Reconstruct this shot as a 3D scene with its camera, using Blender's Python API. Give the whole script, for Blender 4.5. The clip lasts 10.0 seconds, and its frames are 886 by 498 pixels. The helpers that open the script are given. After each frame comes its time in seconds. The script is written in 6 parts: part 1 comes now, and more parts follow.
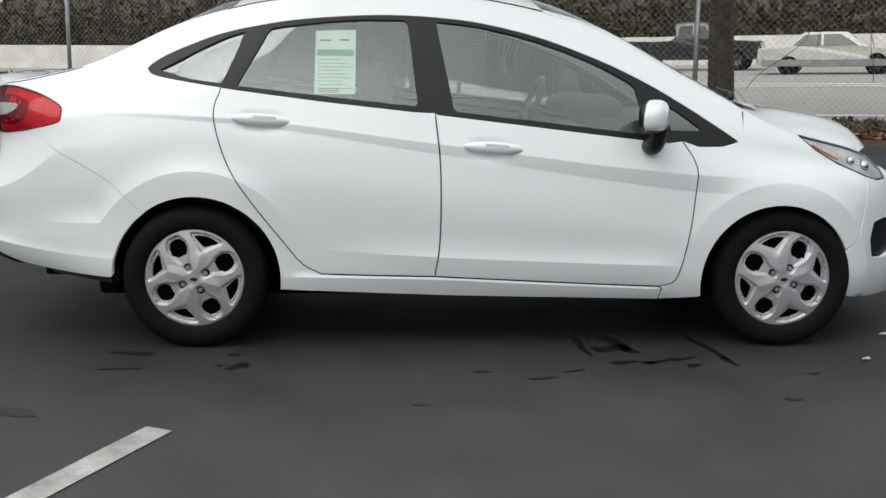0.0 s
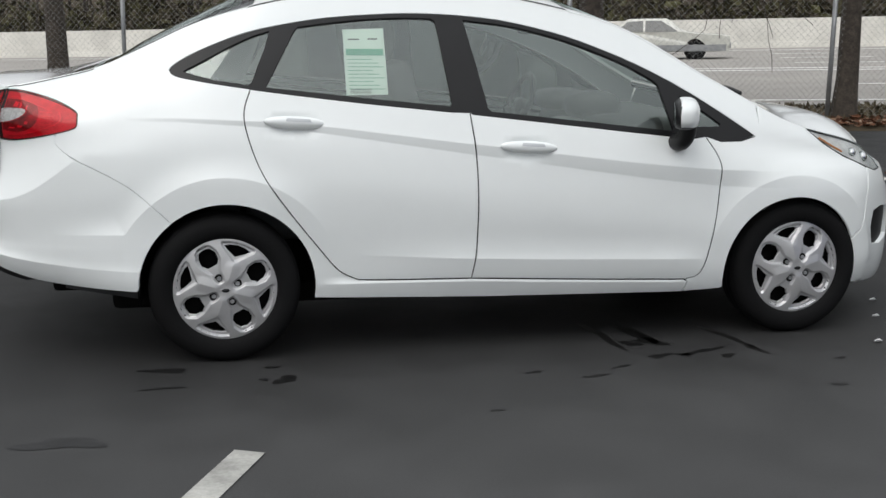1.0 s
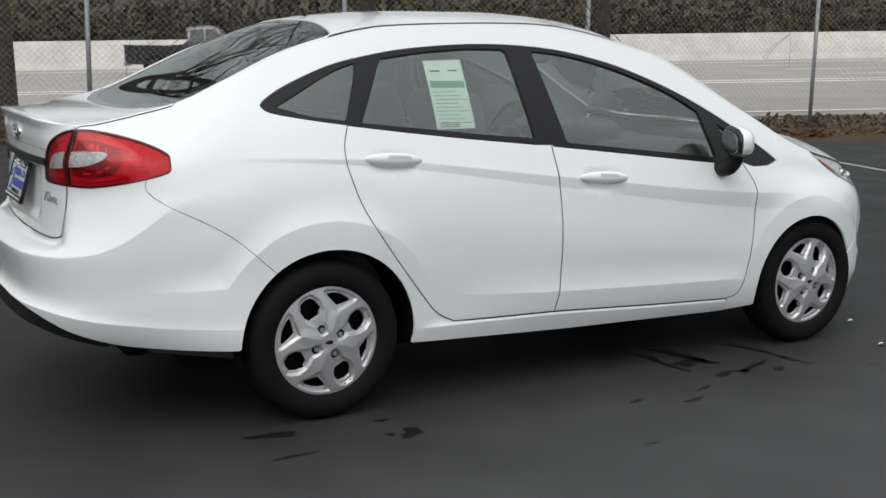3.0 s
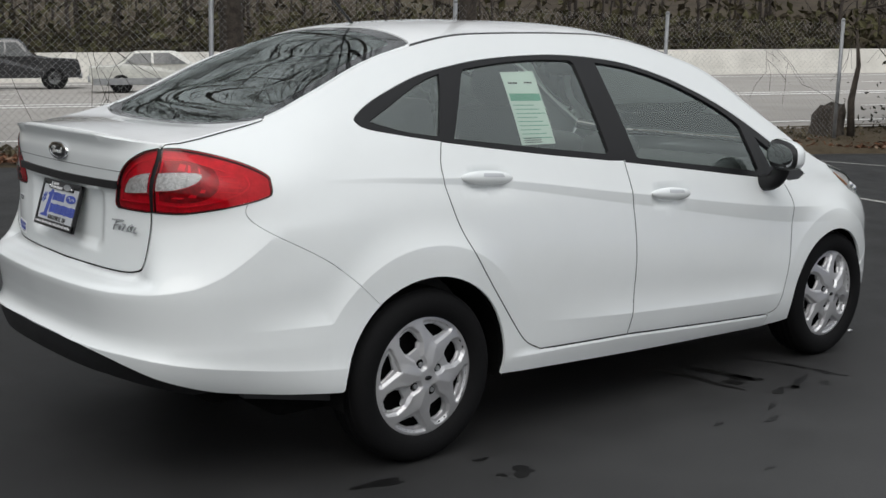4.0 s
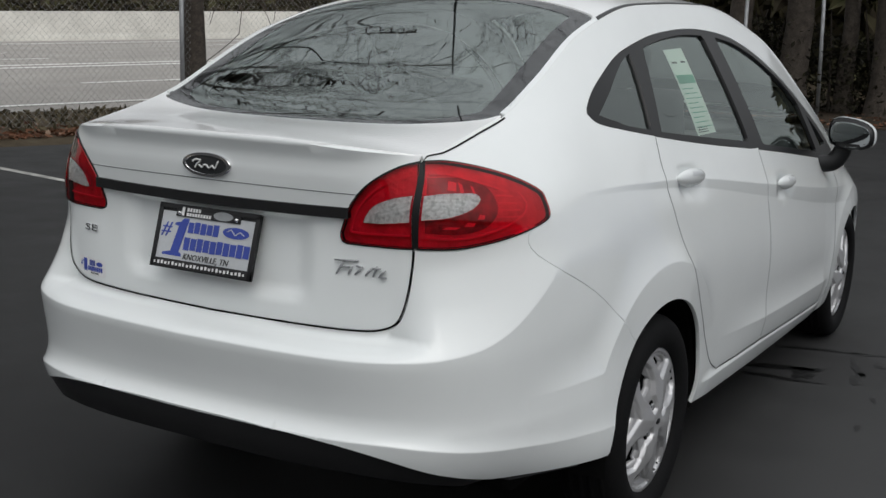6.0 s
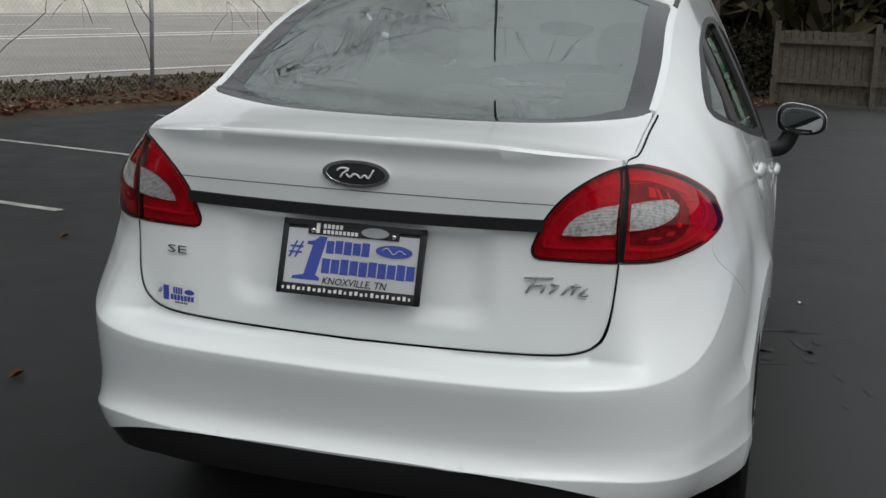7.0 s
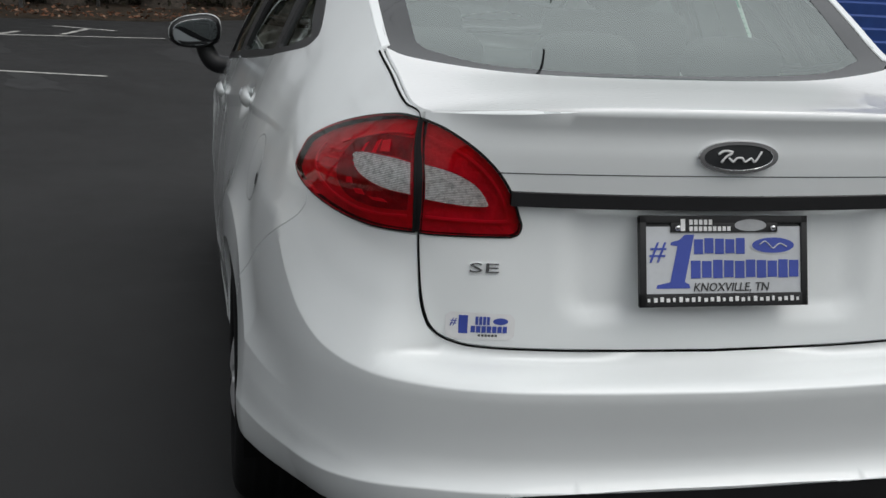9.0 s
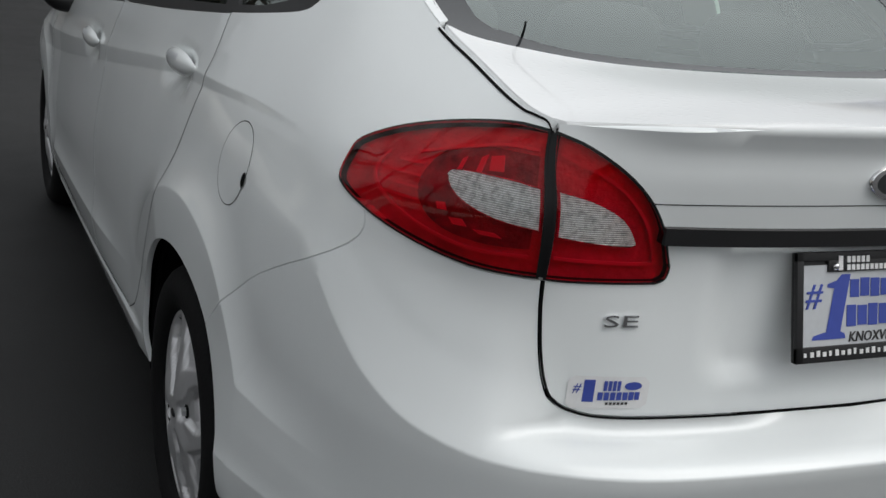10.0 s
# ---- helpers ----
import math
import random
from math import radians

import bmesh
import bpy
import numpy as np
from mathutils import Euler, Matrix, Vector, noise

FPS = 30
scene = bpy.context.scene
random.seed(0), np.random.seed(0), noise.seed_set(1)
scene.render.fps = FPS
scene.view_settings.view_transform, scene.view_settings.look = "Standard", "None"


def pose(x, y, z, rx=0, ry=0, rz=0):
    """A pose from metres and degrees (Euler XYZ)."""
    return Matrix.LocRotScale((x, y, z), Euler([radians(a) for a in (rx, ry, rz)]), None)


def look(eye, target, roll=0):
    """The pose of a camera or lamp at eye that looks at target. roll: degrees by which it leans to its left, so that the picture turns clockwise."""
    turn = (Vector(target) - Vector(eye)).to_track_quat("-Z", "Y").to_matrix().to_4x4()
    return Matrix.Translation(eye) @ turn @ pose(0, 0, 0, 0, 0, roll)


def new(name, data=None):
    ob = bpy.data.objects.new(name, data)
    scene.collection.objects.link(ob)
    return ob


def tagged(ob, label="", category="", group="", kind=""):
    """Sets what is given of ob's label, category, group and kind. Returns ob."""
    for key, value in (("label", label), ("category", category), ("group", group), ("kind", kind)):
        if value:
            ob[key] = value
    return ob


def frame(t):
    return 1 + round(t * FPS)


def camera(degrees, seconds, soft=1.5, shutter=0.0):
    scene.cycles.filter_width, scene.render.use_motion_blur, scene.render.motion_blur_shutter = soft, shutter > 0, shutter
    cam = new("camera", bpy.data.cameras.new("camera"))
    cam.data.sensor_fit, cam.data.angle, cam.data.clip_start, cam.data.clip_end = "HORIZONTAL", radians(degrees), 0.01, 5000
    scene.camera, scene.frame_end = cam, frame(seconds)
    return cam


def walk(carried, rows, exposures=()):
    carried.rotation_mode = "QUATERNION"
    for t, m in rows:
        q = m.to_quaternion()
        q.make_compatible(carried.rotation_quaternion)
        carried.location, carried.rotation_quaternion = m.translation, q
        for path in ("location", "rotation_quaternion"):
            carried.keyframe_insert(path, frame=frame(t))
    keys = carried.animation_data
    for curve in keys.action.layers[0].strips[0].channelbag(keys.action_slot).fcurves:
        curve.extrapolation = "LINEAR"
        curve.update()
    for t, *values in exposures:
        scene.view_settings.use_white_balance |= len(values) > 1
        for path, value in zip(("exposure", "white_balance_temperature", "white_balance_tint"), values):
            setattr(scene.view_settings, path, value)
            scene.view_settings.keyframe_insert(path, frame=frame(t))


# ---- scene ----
cam = camera(42.47, 10.0)
EXPOSURES = [(0, 0.42), (2.5, 0.42), (4.5, 0.22), (5.2, 0.19), (6.5, 0.05), (8.0, 0.12), (9.0, 0.22), (10.0, 0.22)]
PATH = [
    (0, (0.786, -5.491, 1.338), (0.890, -3.531, 0.956), 0.69),
    (0.5, (0.370, -5.432, 1.411), (0.616, -3.491, 0.998), 0.95),
    (1, (-0.121, -5.301, 1.379), (0.307, -3.389, 0.977), 0.66),
    (1.5, (-0.563, -5.129, 1.292), (0.033, -3.255, 0.928), -0.26),
    (2, (-0.930, -4.984, 1.358), (-0.203, -3.160, 0.976), -0.26),
    (2.5, (-1.295, -4.836, 1.429), (-0.450, -3.065, 1.041), 0.42),
    (4, (-2.382, -3.679, 1.366), (-1.101, -2.179, 1.034), 1.45),
    (4.5, (-2.628, -3.251, 1.375), (-1.231, -1.863, 1.022), 1.27),
    (5, (-2.771, -2.774, 1.374), (-1.269, -1.506, 1.007), 1.08),
    (6.5, (-3.020, -1.325, 1.357), (-1.219, -0.545, 0.972), 2.11),
    (7, (-3.092, -0.802, 1.355), (-1.205, -0.272, 0.955), 2.19),
    (7.5, (-3.118, -0.367, 1.374), (-1.195, -0.028, 0.940), 1.51),
    (8, (-3.109, 0.080, 1.375), (-1.165, 0.208, 0.923), 2.12),
    (8.5, (-2.985, 0.542, 1.403), (-1.054, 0.416, 0.901), 2.09),
    (9, (-2.696, 0.890, 1.360), (-0.807, 0.484, 0.844), 2.81),
    (9.5, (-2.406, 1.143, 1.335), (-0.591, 0.499, 0.796), 5.15),
    (10, (-2.072, 1.280, 1.361), (-0.356, 0.449, 0.756), 6.67),
]
walk(cam, [(t, look(eye, target, roll)) for t, eye, target, roll in PATH], EXPOSURES)

# exposure and light
def sky_world():
    w = bpy.data.worlds.new("overcast_sky")
    w.use_nodes = True
    nt = w.node_tree
    nt.nodes.clear()
    out = nt.nodes.new("ShaderNodeOutputWorld")
    bg = nt.nodes.new("ShaderNodeBackground")
    sky = nt.nodes.new("ShaderNodeTexSky")
    sky.sky_type = "NISHITA"
    sky.sun_disc = False
    sky.sun_elevation, sky.sun_rotation = radians(42), radians(200)
    sky.air_density, sky.dust_density, sky.ozone_density = 1.0, 4.0, 1.0
    hsv = nt.nodes.new("ShaderNodeHueSaturation")
    hsv.inputs["Saturation"].default_value = 0.12
    mix = nt.nodes.new("ShaderNodeMixRGB")
    mix.inputs[0].default_value = 0.72
    mix.inputs[2].default_value = (7.6, 7.9, 8.2, 1)
    nt.links.new(sky.outputs[0], hsv.inputs["Color"])
    nt.links.new(hsv.outputs[0], mix.inputs[1])
    # an overcast sky is three times brighter overhead than at the horizon
    tc = nt.nodes.new("ShaderNodeTexCoord")
    sep = nt.nodes.new("ShaderNodeSeparateXYZ")
    nt.links.new(tc.outputs["Generated"], sep.inputs[0])
    grad = nt.nodes.new("ShaderNodeMapRange")
    grad.inputs["From Min"].default_value, grad.inputs["From Max"].default_value = 0.0, 1.0
    grad.inputs["To Min"].default_value, grad.inputs["To Max"].default_value = 0.43, 1.29
    nt.links.new(sep.outputs["Z"], grad.inputs["Value"])
    mul = nt.nodes.new("ShaderNodeVectorMath")
    mul.operation = "SCALE"
    nt.links.new(mix.outputs[0], mul.inputs[0])
    nt.links.new(grad.outputs[0], mul.inputs["Scale"])
    nt.links.new(mul.outputs[0], bg.inputs[0])
    bg.inputs[1].default_value = SKY
    nt.links.new(bg.outputs[0], out.inputs[0])
    scene.world = w


SKY, SUN = 0.105, 0.7
sky_world()
sun = new("sun", bpy.data.lights.new("sun", "SUN"))
sun.data.energy, sun.data.angle, sun.data.color = SUN, radians(40), (1.0, 0.97, 0.93)
sun.matrix_world = look((0, 0, 30), (10, 8, 12))


# ---- materials ----
def mat(name):
    m = bpy.data.materials.new(name)
    m.use_nodes = True
    nt = m.node_tree
    return m, nt, nt.nodes["Principled BSDF"]


def noise_node(nt, scale, detail=4.0, rough=0.55, coord="Object"):
    tc = nt.nodes.new("ShaderNodeTexCoord")
    n = nt.nodes.new("ShaderNodeTexNoise")
    n.inputs["Scale"].default_value = scale
    n.inputs["Detail"].default_value = detail
    n.inputs["Roughness"].default_value = rough
    nt.links.new(tc.outputs[coord], n.inputs["Vector"])
    return n


def ramp(nt, src, stops):
    r = nt.nodes.new("ShaderNodeValToRGB")
    els = r.color_ramp.elements
    while len(els) < len(stops):
        els.new(0.5)
    for e, (p, c) in zip(els, stops):
        e.position = p
        e.color = (*c, 1)
    nt.links.new(src, r.inputs[0])
    return r


def mixc(nt, mode, fac, a, b):
    m = nt.nodes.new("ShaderNodeMixRGB")
    m.blend_type = mode
    for i, v in ((0, fac), (1, a), (2, b)):
        if isinstance(v, (int, float)):
            m.inputs[i].default_value = v
        elif isinstance(v, tuple):
            m.inputs[i].default_value = (*v, 1)
        else:
            nt.links.new(v, m.inputs[i])
    return m


def bump(nt, bsdf, src, strength, dist):
    b = nt.nodes.new("ShaderNodeBump")
    b.inputs["Strength"].default_value = strength
    b.inputs["Distance"].default_value = dist
    nt.links.new(src, b.inputs["Height"])
    nt.links.new(b.outputs[0], bsdf.inputs["Normal"])


def plain(name, col, rough=0.5, metal=0.0, spec=0.5, vary=0.12, scale=6.0, bumpy=0.0, bscale=80.0, coat=0.0):
    """A surface of one colour with two scales of variation."""
    m, nt, b = mat(name)
    n1 = noise_node(nt, scale)
    n2 = noise_node(nt, scale * 14)
    lo = tuple(c * (1 - vary) for c in col)
    hi = tuple(min(1, c * (1 + vary)) for c in col)
    r1 = ramp(nt, n1.outputs[0], [(0.3, lo), (0.7, hi)])
    r2 = ramp(nt, n2.outputs[0], [(0.25, (1 - vary, ) * 3), (0.75, (1, 1, 1))])
    nt.links.new(mixc(nt, "MULTIPLY", 0.6, r1.outputs[0], r2.outputs[0]).outputs[0], b.inputs["Base Color"])
    b.inputs["Roughness"].default_value = rough
    b.inputs["Metallic"].default_value = metal
    b.inputs["Specular IOR Level"].default_value = spec
    b.inputs["Coat Weight"].default_value = coat
    b.inputs["Coat Roughness"].default_value = 0.03
    if bumpy:
        n3 = noise_node(nt, bscale)
        bump(nt, b, n3.outputs[0], bumpy, 0.01)
    return m


def asphalt_mat():
    m, nt, b = mat("asphalt")
    n1, n2, n3 = noise_node(nt, 0.35, 5), noise_node(nt, 2.2, 5), noise_node(nt, 160, 3, 0.7)
    a = ramp(nt, n1.outputs[0], [(0.3, (0.033, 0.033, 0.0335)), (0.7, (0.052, 0.052, 0.0525))])
    c = ramp(nt, n2.outputs[0], [(0.35, (0.82, 0.82, 0.82)), (0.65, (1.08, 1.08, 1.08))])
    d = ramp(nt, n3.outputs[0], [(0.3, (0.7, 0.7, 0.7)), (0.72, (1.25, 1.25, 1.25))])
    x = mixc(nt, "MULTIPLY", 1.0, a.outputs[0], c.outputs[0])
    y = mixc(nt, "MULTIPLY", 1.0, x.outputs[0], d.outputs[0])
    # light and shade put into the colour: aisle paler, bays darker; the join wanders
    tc = nt.nodes.new("ShaderNodeTexCoord")
    sep = nt.nodes.new("ShaderNodeSeparateXYZ")
    nt.links.new(tc.outputs["Object"], sep.inputs[0])
    wob = nt.nodes.new("ShaderNodeMath")
    wob.operation = "MULTIPLY_ADD"
    wob.inputs[1].default_value = 2.4
    nt.links.new(n1.outputs[0], wob.inputs[0])
    nt.links.new(sep.outputs["Y"], wob.inputs[2])
    seal = nt.nodes.new("ShaderNodeMapRange")
    seal.inputs["From Min"].default_value, seal.inputs["From Max"].default_value = -1.0, 1.0
    seal.inputs["To Min"].default_value, seal.inputs["To Max"].default_value = 1.50, 0.58
    nt.links.new(wob.outputs[0], seal.inputs["Value"])
    tone = nt.nodes.new("ShaderNodeVectorMath")
    tone.operation = "SCALE"
    nt.links.new(y.outputs[0], tone.inputs[0])
    nt.links.new(seal.outputs[0], tone.inputs["Scale"])
    nt.links.new(tone.outputs[0], b.inputs["Base Color"])
    r = ramp(nt, n2.outputs[0], [(0.3, (0.54, ) * 3), (0.7, (0.70, ) * 3)])
    nt.links.new(r.outputs[0], b.inputs["Roughness"])
    b.inputs["Specular IOR Level"].default_value = 0.18
    bump(nt, b, n3.outputs[0], 0.35, 0.005)
    return m


def glass_mat(name, tint, gloss_ior=1.5, rough=0.0):
    m, nt, b = mat(name)
    nt.nodes.remove(b)
    out = nt.nodes["Material Output"]
    tr = nt.nodes.new("ShaderNodeBsdfTransparent")
    tr.inputs[0].default_value = (*tint, 1)
    gl = nt.nodes.new("ShaderNodeBsdfGlossy")
    gl.inputs["Roughness"].default_value = rough
    gl.inputs["Color"].default_value = (0.92, 1.0, 0.97, 1)
    fr = nt.nodes.new("ShaderNodeFresnel")
    fr.inputs[0].default_value = gloss_ior
    mx = nt.nodes.new("ShaderNodeMixShader")
    nt.links.new(fr.outputs[0], mx.inputs[0])
    nt.links.new(tr.outputs[0], mx.inputs[1])
    nt.links.new(gl.outputs[0], mx.inputs[2])
    nt.links.new(mx.outputs[0], out.inputs[0])
    return m


def paint_mat():
    m, nt, b = mat("white_paint")
    n = noise_node(nt, 3.0)
    r = ramp(nt, n.outputs[0], [(0.3, (0.82, 0.85, 0.85)), (0.7, (0.85, 0.88, 0.88))])
    nt.links.new(r.outputs[0], b.inputs["Base Color"])
    b.inputs["Roughness"].default_value = 0.35
    b.inputs["Coat Weight"].default_value = 1.0
    b.inputs["Coat Roughness"].default_value = 0.06
    b.inputs["Coat IOR"].default_value = 1.45
    return m


def drop_mat():
    """The same paint with beads of water on it."""
    m, nt, b = mat("white_paint_with_drops")
    b.inputs["Base Color"].default_value = (0.855, 0.865, 0.865, 1)
    b.inputs["Roughness"].default_value = 0.3
    b.inputs["Coat Weight"].default_value = 1.0
    b.inputs["Coat Roughness"].default_value = 0.02
    tc = nt.nodes.new("ShaderNodeTexCoord")
    v = nt.nodes.new("ShaderNodeTexVoronoi")
    v.inputs["Scale"].default_value = 75
    nt.links.new(tc.outputs["Object"], v.inputs["Vector"])
    d = ramp(nt, v.outputs["Distance"], [(0.12, (1, 1, 1)), (0.42, (0, 0, 0))])
    n = noise_node(nt, 5.0)
    k = ramp(nt, n.outputs[0], [(0.42, (0, 0, 0)), (0.55, (1, 1, 1))])
    h = mixc(nt, "MULTIPLY", 1.0, d.outputs[0], k.outputs[0])
    bump(nt, b, h.outputs[0], 0.06, 0.003)
    for l in list(nt.links):
        if l.to_socket.name == "Normal" and l.to_node == b:
            nt.links.new(l.from_socket, b.inputs["Coat Normal"])
    return m


def rib_mat(name, col):
    """Silvered plastic with fine horizontal ribs; their shading and sparkle are put into the colour."""
    m, nt, b = mat(name)
    tc = nt.nodes.new("ShaderNodeTexCoord")
    w = nt.nodes.new("ShaderNodeTexWave")
    w.bands_direction = "Z"
    w.inputs["Scale"].default_value = 110
    w.inputs["Distortion"].default_value = 0.6
    nt.links.new(tc.outputs["Object"], w.inputs["Vector"])
    k = noise_node(nt, 110)
    kr = ramp(nt, k.outputs[0], [(0.35, (0.55, ) * 3), (0.55, (1, 1, 1))])
    r1 = ramp(nt, w.outputs[0], [(0.25, tuple(c * 0.62 for c in col)), (0.7, col)])
    r = mixc(nt, "MULTIPLY", 0.9, r1.outputs[0], kr.outputs[0])
    nt.links.new(r.outputs[0], b.inputs["Base Color"])
    b.inputs["Roughness"].default_value = 0.25
    b.inputs["Metallic"].default_value = 0.1
    bump(nt, b, w.outputs[0], 0.5, 0.003)
    return m


def bark_mat(name, a, c):
    m, nt, b = mat(name)
    n1, n2 = noise_node(nt, 9, 6, 0.7), noise_node(nt, 45, 4)
    r = ramp(nt, n1.outputs[0], [(0.3, a), (0.7, c)])
    r2 = ramp(nt, n2.outputs[0], [(0.3, (0.6, ) * 3), (0.7, (1.1, ) * 3)])
    nt.links.new(mixc(nt, "MULTIPLY", 1.0, r.outputs[0], r2.outputs[0]).outputs[0], b.inputs["Base Color"])
    b.inputs["Roughness"].default_value = 0.9
    bump(nt, b, n1.outputs[0], 0.9, 0.03)
    return m


def ground_mat(name, stops, s1=0.6, s2=9.0, bumpy=0.6):
    m, nt, b = mat(name)
    n1, n2 = noise_node(nt, s1, 6, 0.65), noise_node(nt, s2, 6, 0.7)
    add = nt.nodes.new("ShaderNodeMath")
    add.operation = "MULTIPLY_ADD"
    add.inputs[1].default_value = 0.5
    half = nt.nodes.new("ShaderNodeMath")
    half.operation = "MULTIPLY"
    half.inputs[1].default_value = 0.5
    nt.links.new(n2.outputs[0], half.inputs[0])
    nt.links.new(n1.outputs[0], add.inputs[0])
    nt.links.new(half.outputs[0], add.inputs[2])
    r = ramp(nt, add.outputs[0], stops)
    nt.links.new(r.outputs[0], b.inputs["Base Color"])
    b.inputs["Roughness"].default_value = 0.95
    b.inputs["Specular IOR Level"].default_value = 0.15
    bump(nt, b, n2.outputs[0], bumpy, 0.03)
    return m


PAINT = paint_mat()
ASPHALT = asphalt_mat()
BLACK = plain("black_plastic", (0.012, 0.012, 0.013), 0.42, spec=0.4, bumpy=0.05, bscale=300)
TRIM = plain("black_window_trim", (0.010, 0.010, 0.011), 0.35, spec=0.3)
# near-black: stands for shade in gaps and cavities, also for black parts
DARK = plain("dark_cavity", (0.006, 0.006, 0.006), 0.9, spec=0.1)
SEAM = plain("shut_line_shadow_gap", (0.07, 0.072, 0.074), 0.8, spec=0.1)
RUBBER = plain("tyre_rubber", (0.0075, 0.0075, 0.008), 0.8, spec=0.14, bumpy=0.15, bscale=120)
SILVER = plain("silver_hubcap_paint", (0.58, 0.58, 0.59), 0.36, metal=0.55, vary=0.03, coat=0.2)
CHROME = plain("chrome", (0.75, 0.75, 0.76), 0.08, metal=1.0, vary=0.03)
STEEL = plain("galvanised_steel", (0.36, 0.37, 0.38), 0.5, metal=0.6, vary=0.2)
GLASS = glass_mat("tinted_side_glass", (0.90, 0.97, 0.93), 2.25)
REAR_GLASS = glass_mat("tinted_rear_glass", (0.72, 0.81, 0.77), 3.3)
FRIT = plain("black_frit_glass", (0.03, 0.032, 0.034), 0.03, spec=0.6, vary=0.03, coat=0.15)
RED = glass_mat("red_lamp_lens", (0.86, 0.010, 0.045), 1.40)
CLEAR = glass_mat("clear_lamp_lens", (0.93, 0.93, 0.93), 1.5)
REFLECTOR = plain("lamp_reflector", (0.86, 0.86, 0.86), 0.35, metal=0.12, vary=0.35, scale=16, bumpy=0.5, bscale=50)
BOWL = plain("lamp_recess", (0.34, 0.34, 0.345), 0.25, metal=0.3, vary=0.5, scale=40, bumpy=0.4, bscale=70)
GUIDE = plain("light_guide", (0.85, 0.85, 0.86), 0.3, vary=0.05)
CLEAR_BACK = rib_mat("ribbed_reflector", (0.93, 0.93, 0.94))
HEADLENS = plain("headlamp_reflector", (0.80, 0.81, 0.82), 0.3, metal=0.15, vary=0.25, scale=14, bumpy=0.4, bscale=40)
AMBER = plain("amber_plastic", (0.62, 0.22, 0.05), 0.3)
SEAT = plain("charcoal_seat_cloth", (0.075, 0.077, 0.080), 0.9)
DASH = plain("grey_dashboard_plastic", (0.115, 0.118, 0.122), 0.6)
LINER = plain("light_grey_headliner", (0.42, 0.42, 0.40), 0.95)
LINE_PAINT = plain("worn_line_paint", (0.42, 0.415, 0.39), 0.8, vary=0.45, scale=5, bumpy=0.2)
WET_PAINT = drop_mat()
PAPER = plain("sticker_paper", (0.72, 0.78, 0.74), 0.6, vary=0.03)
GREEN = plain("green_print", (0.14, 0.42, 0.30), 0.6)
INK = plain("black_print", (0.03, 0.03, 0.03), 0.6)
BLUE = plain("blue_print", (0.04, 0.07, 0.36), 0.5)
PLATE = plain("plate_white", (0.52, 0.54, 0.56), 0.35)
WHITE = plain("white_print", (0.8, 0.8, 0.8), 0.5)
MIRROR = plain("mirror_glass", (0.30, 0.31, 0.32), 0.03, metal=1.0, vary=0.0)
ROAD = plain("road_asphalt", (0.34, 0.32, 0.295), 0.9, vary=0.1, scale=0.5, bumpy=0.2, bscale=40)
ROAD_LINE = plain("road_line_paint", (0.86, 0.85, 0.82), 0.8, vary=0.1)
CONCRETE = plain("concrete_barrier", (0.62, 0.60, 0.55), 0.85, vary=0.14, scale=0.8, bumpy=0.2)
BARK = bark_mat("grey_brown_bark", (0.035, 0.028, 0.022), (0.11, 0.09, 0.072))
TWIG = bark_mat("dark_twigs", (0.03, 0.024, 0.02), (0.07, 0.055, 0.045))
VERGE = ground_mat("leafy_verge", [(0.32, (0.035, 0.028, 0.018)), (0.5, (0.075, 0.058, 0.038)), (0.68, (0.105, 0.088, 0.06))])
HILL = ground_mat("winter_hillside", [(0.3, (0.03, 0.024, 0.018)), (0.5, (0.065, 0.052, 0.038)), (0.7, (0.095, 0.085, 0.05))], 0.08, 0.7)
GROUND = ground_mat("dry_ground", [(0.3, (0.06, 0.05, 0.03)), (0.7, (0.13, 0.11, 0.07))], 0.05, 1.0)
STAIN = plain("oily_stain", (0.008, 0.008, 0.008), 0.45, spec=0.4, vary=0.3)
DAMP = plain("faint_damp_patch", (0.026, 0.026, 0.027), 0.6, spec=0.3, vary=0.3)
WIRE = plain("fence_wire", (0.34, 0.34, 0.33), 0.6, metal=0.15, vary=0.15)
LEAF = None


def leaf_mat(name, stops):
    m, nt, b = mat(name)
    g = nt.nodes.new("ShaderNodeNewGeometry")
    r = ramp(nt, g.outputs["Random Per Island"], stops)
    nt.links.new(r.outputs[0], b.inputs["Base Color"])
    b.inputs["Roughness"].default_value = 0.85
    b.inputs["Specular IOR Level"].default_value = 0.2
    return m


LEAF = leaf_mat("fallen_leaves", [(0.0, (0.05, 0.024, 0.014)), (0.4, (0.13, 0.055, 0.03)), (0.8, (0.20, 0.10, 0.06)), (1.0, (0.30, 0.22, 0.16))])
BRUSH = leaf_mat("winter_thicket", [(0.0, (0.032, 0.026, 0.017)), (0.45, (0.055, 0.046, 0.027)), (0.8, (0.07, 0.066, 0.03)), (1.0, (0.09, 0.086, 0.045))])
GRASS = leaf_mat("verge_grass", [(0.0, (0.05, 0.042, 0.026)), (0.5, (0.09, 0.076, 0.046)), (1.0, (0.15, 0.125, 0.08))])
# near-black leaves: the shade under the trees is put into the colour
SHADED_BRUSH = leaf_mat("shaded_thicket", [(0.0, (0.010, 0.009, 0.006)), (0.5, (0.018, 0.017, 0.010)), (0.9, (0.028, 0.027, 0.013)), (1.0, (0.045, 0.042, 0.024))])
OLIVE = leaf_mat("olive_winter_thicket", [(0.0, (0.035, 0.030, 0.017)), (0.4, (0.075, 0.066, 0.034)), (0.8, (0.11, 0.105, 0.045)), (1.0, (0.17, 0.14, 0.09))])
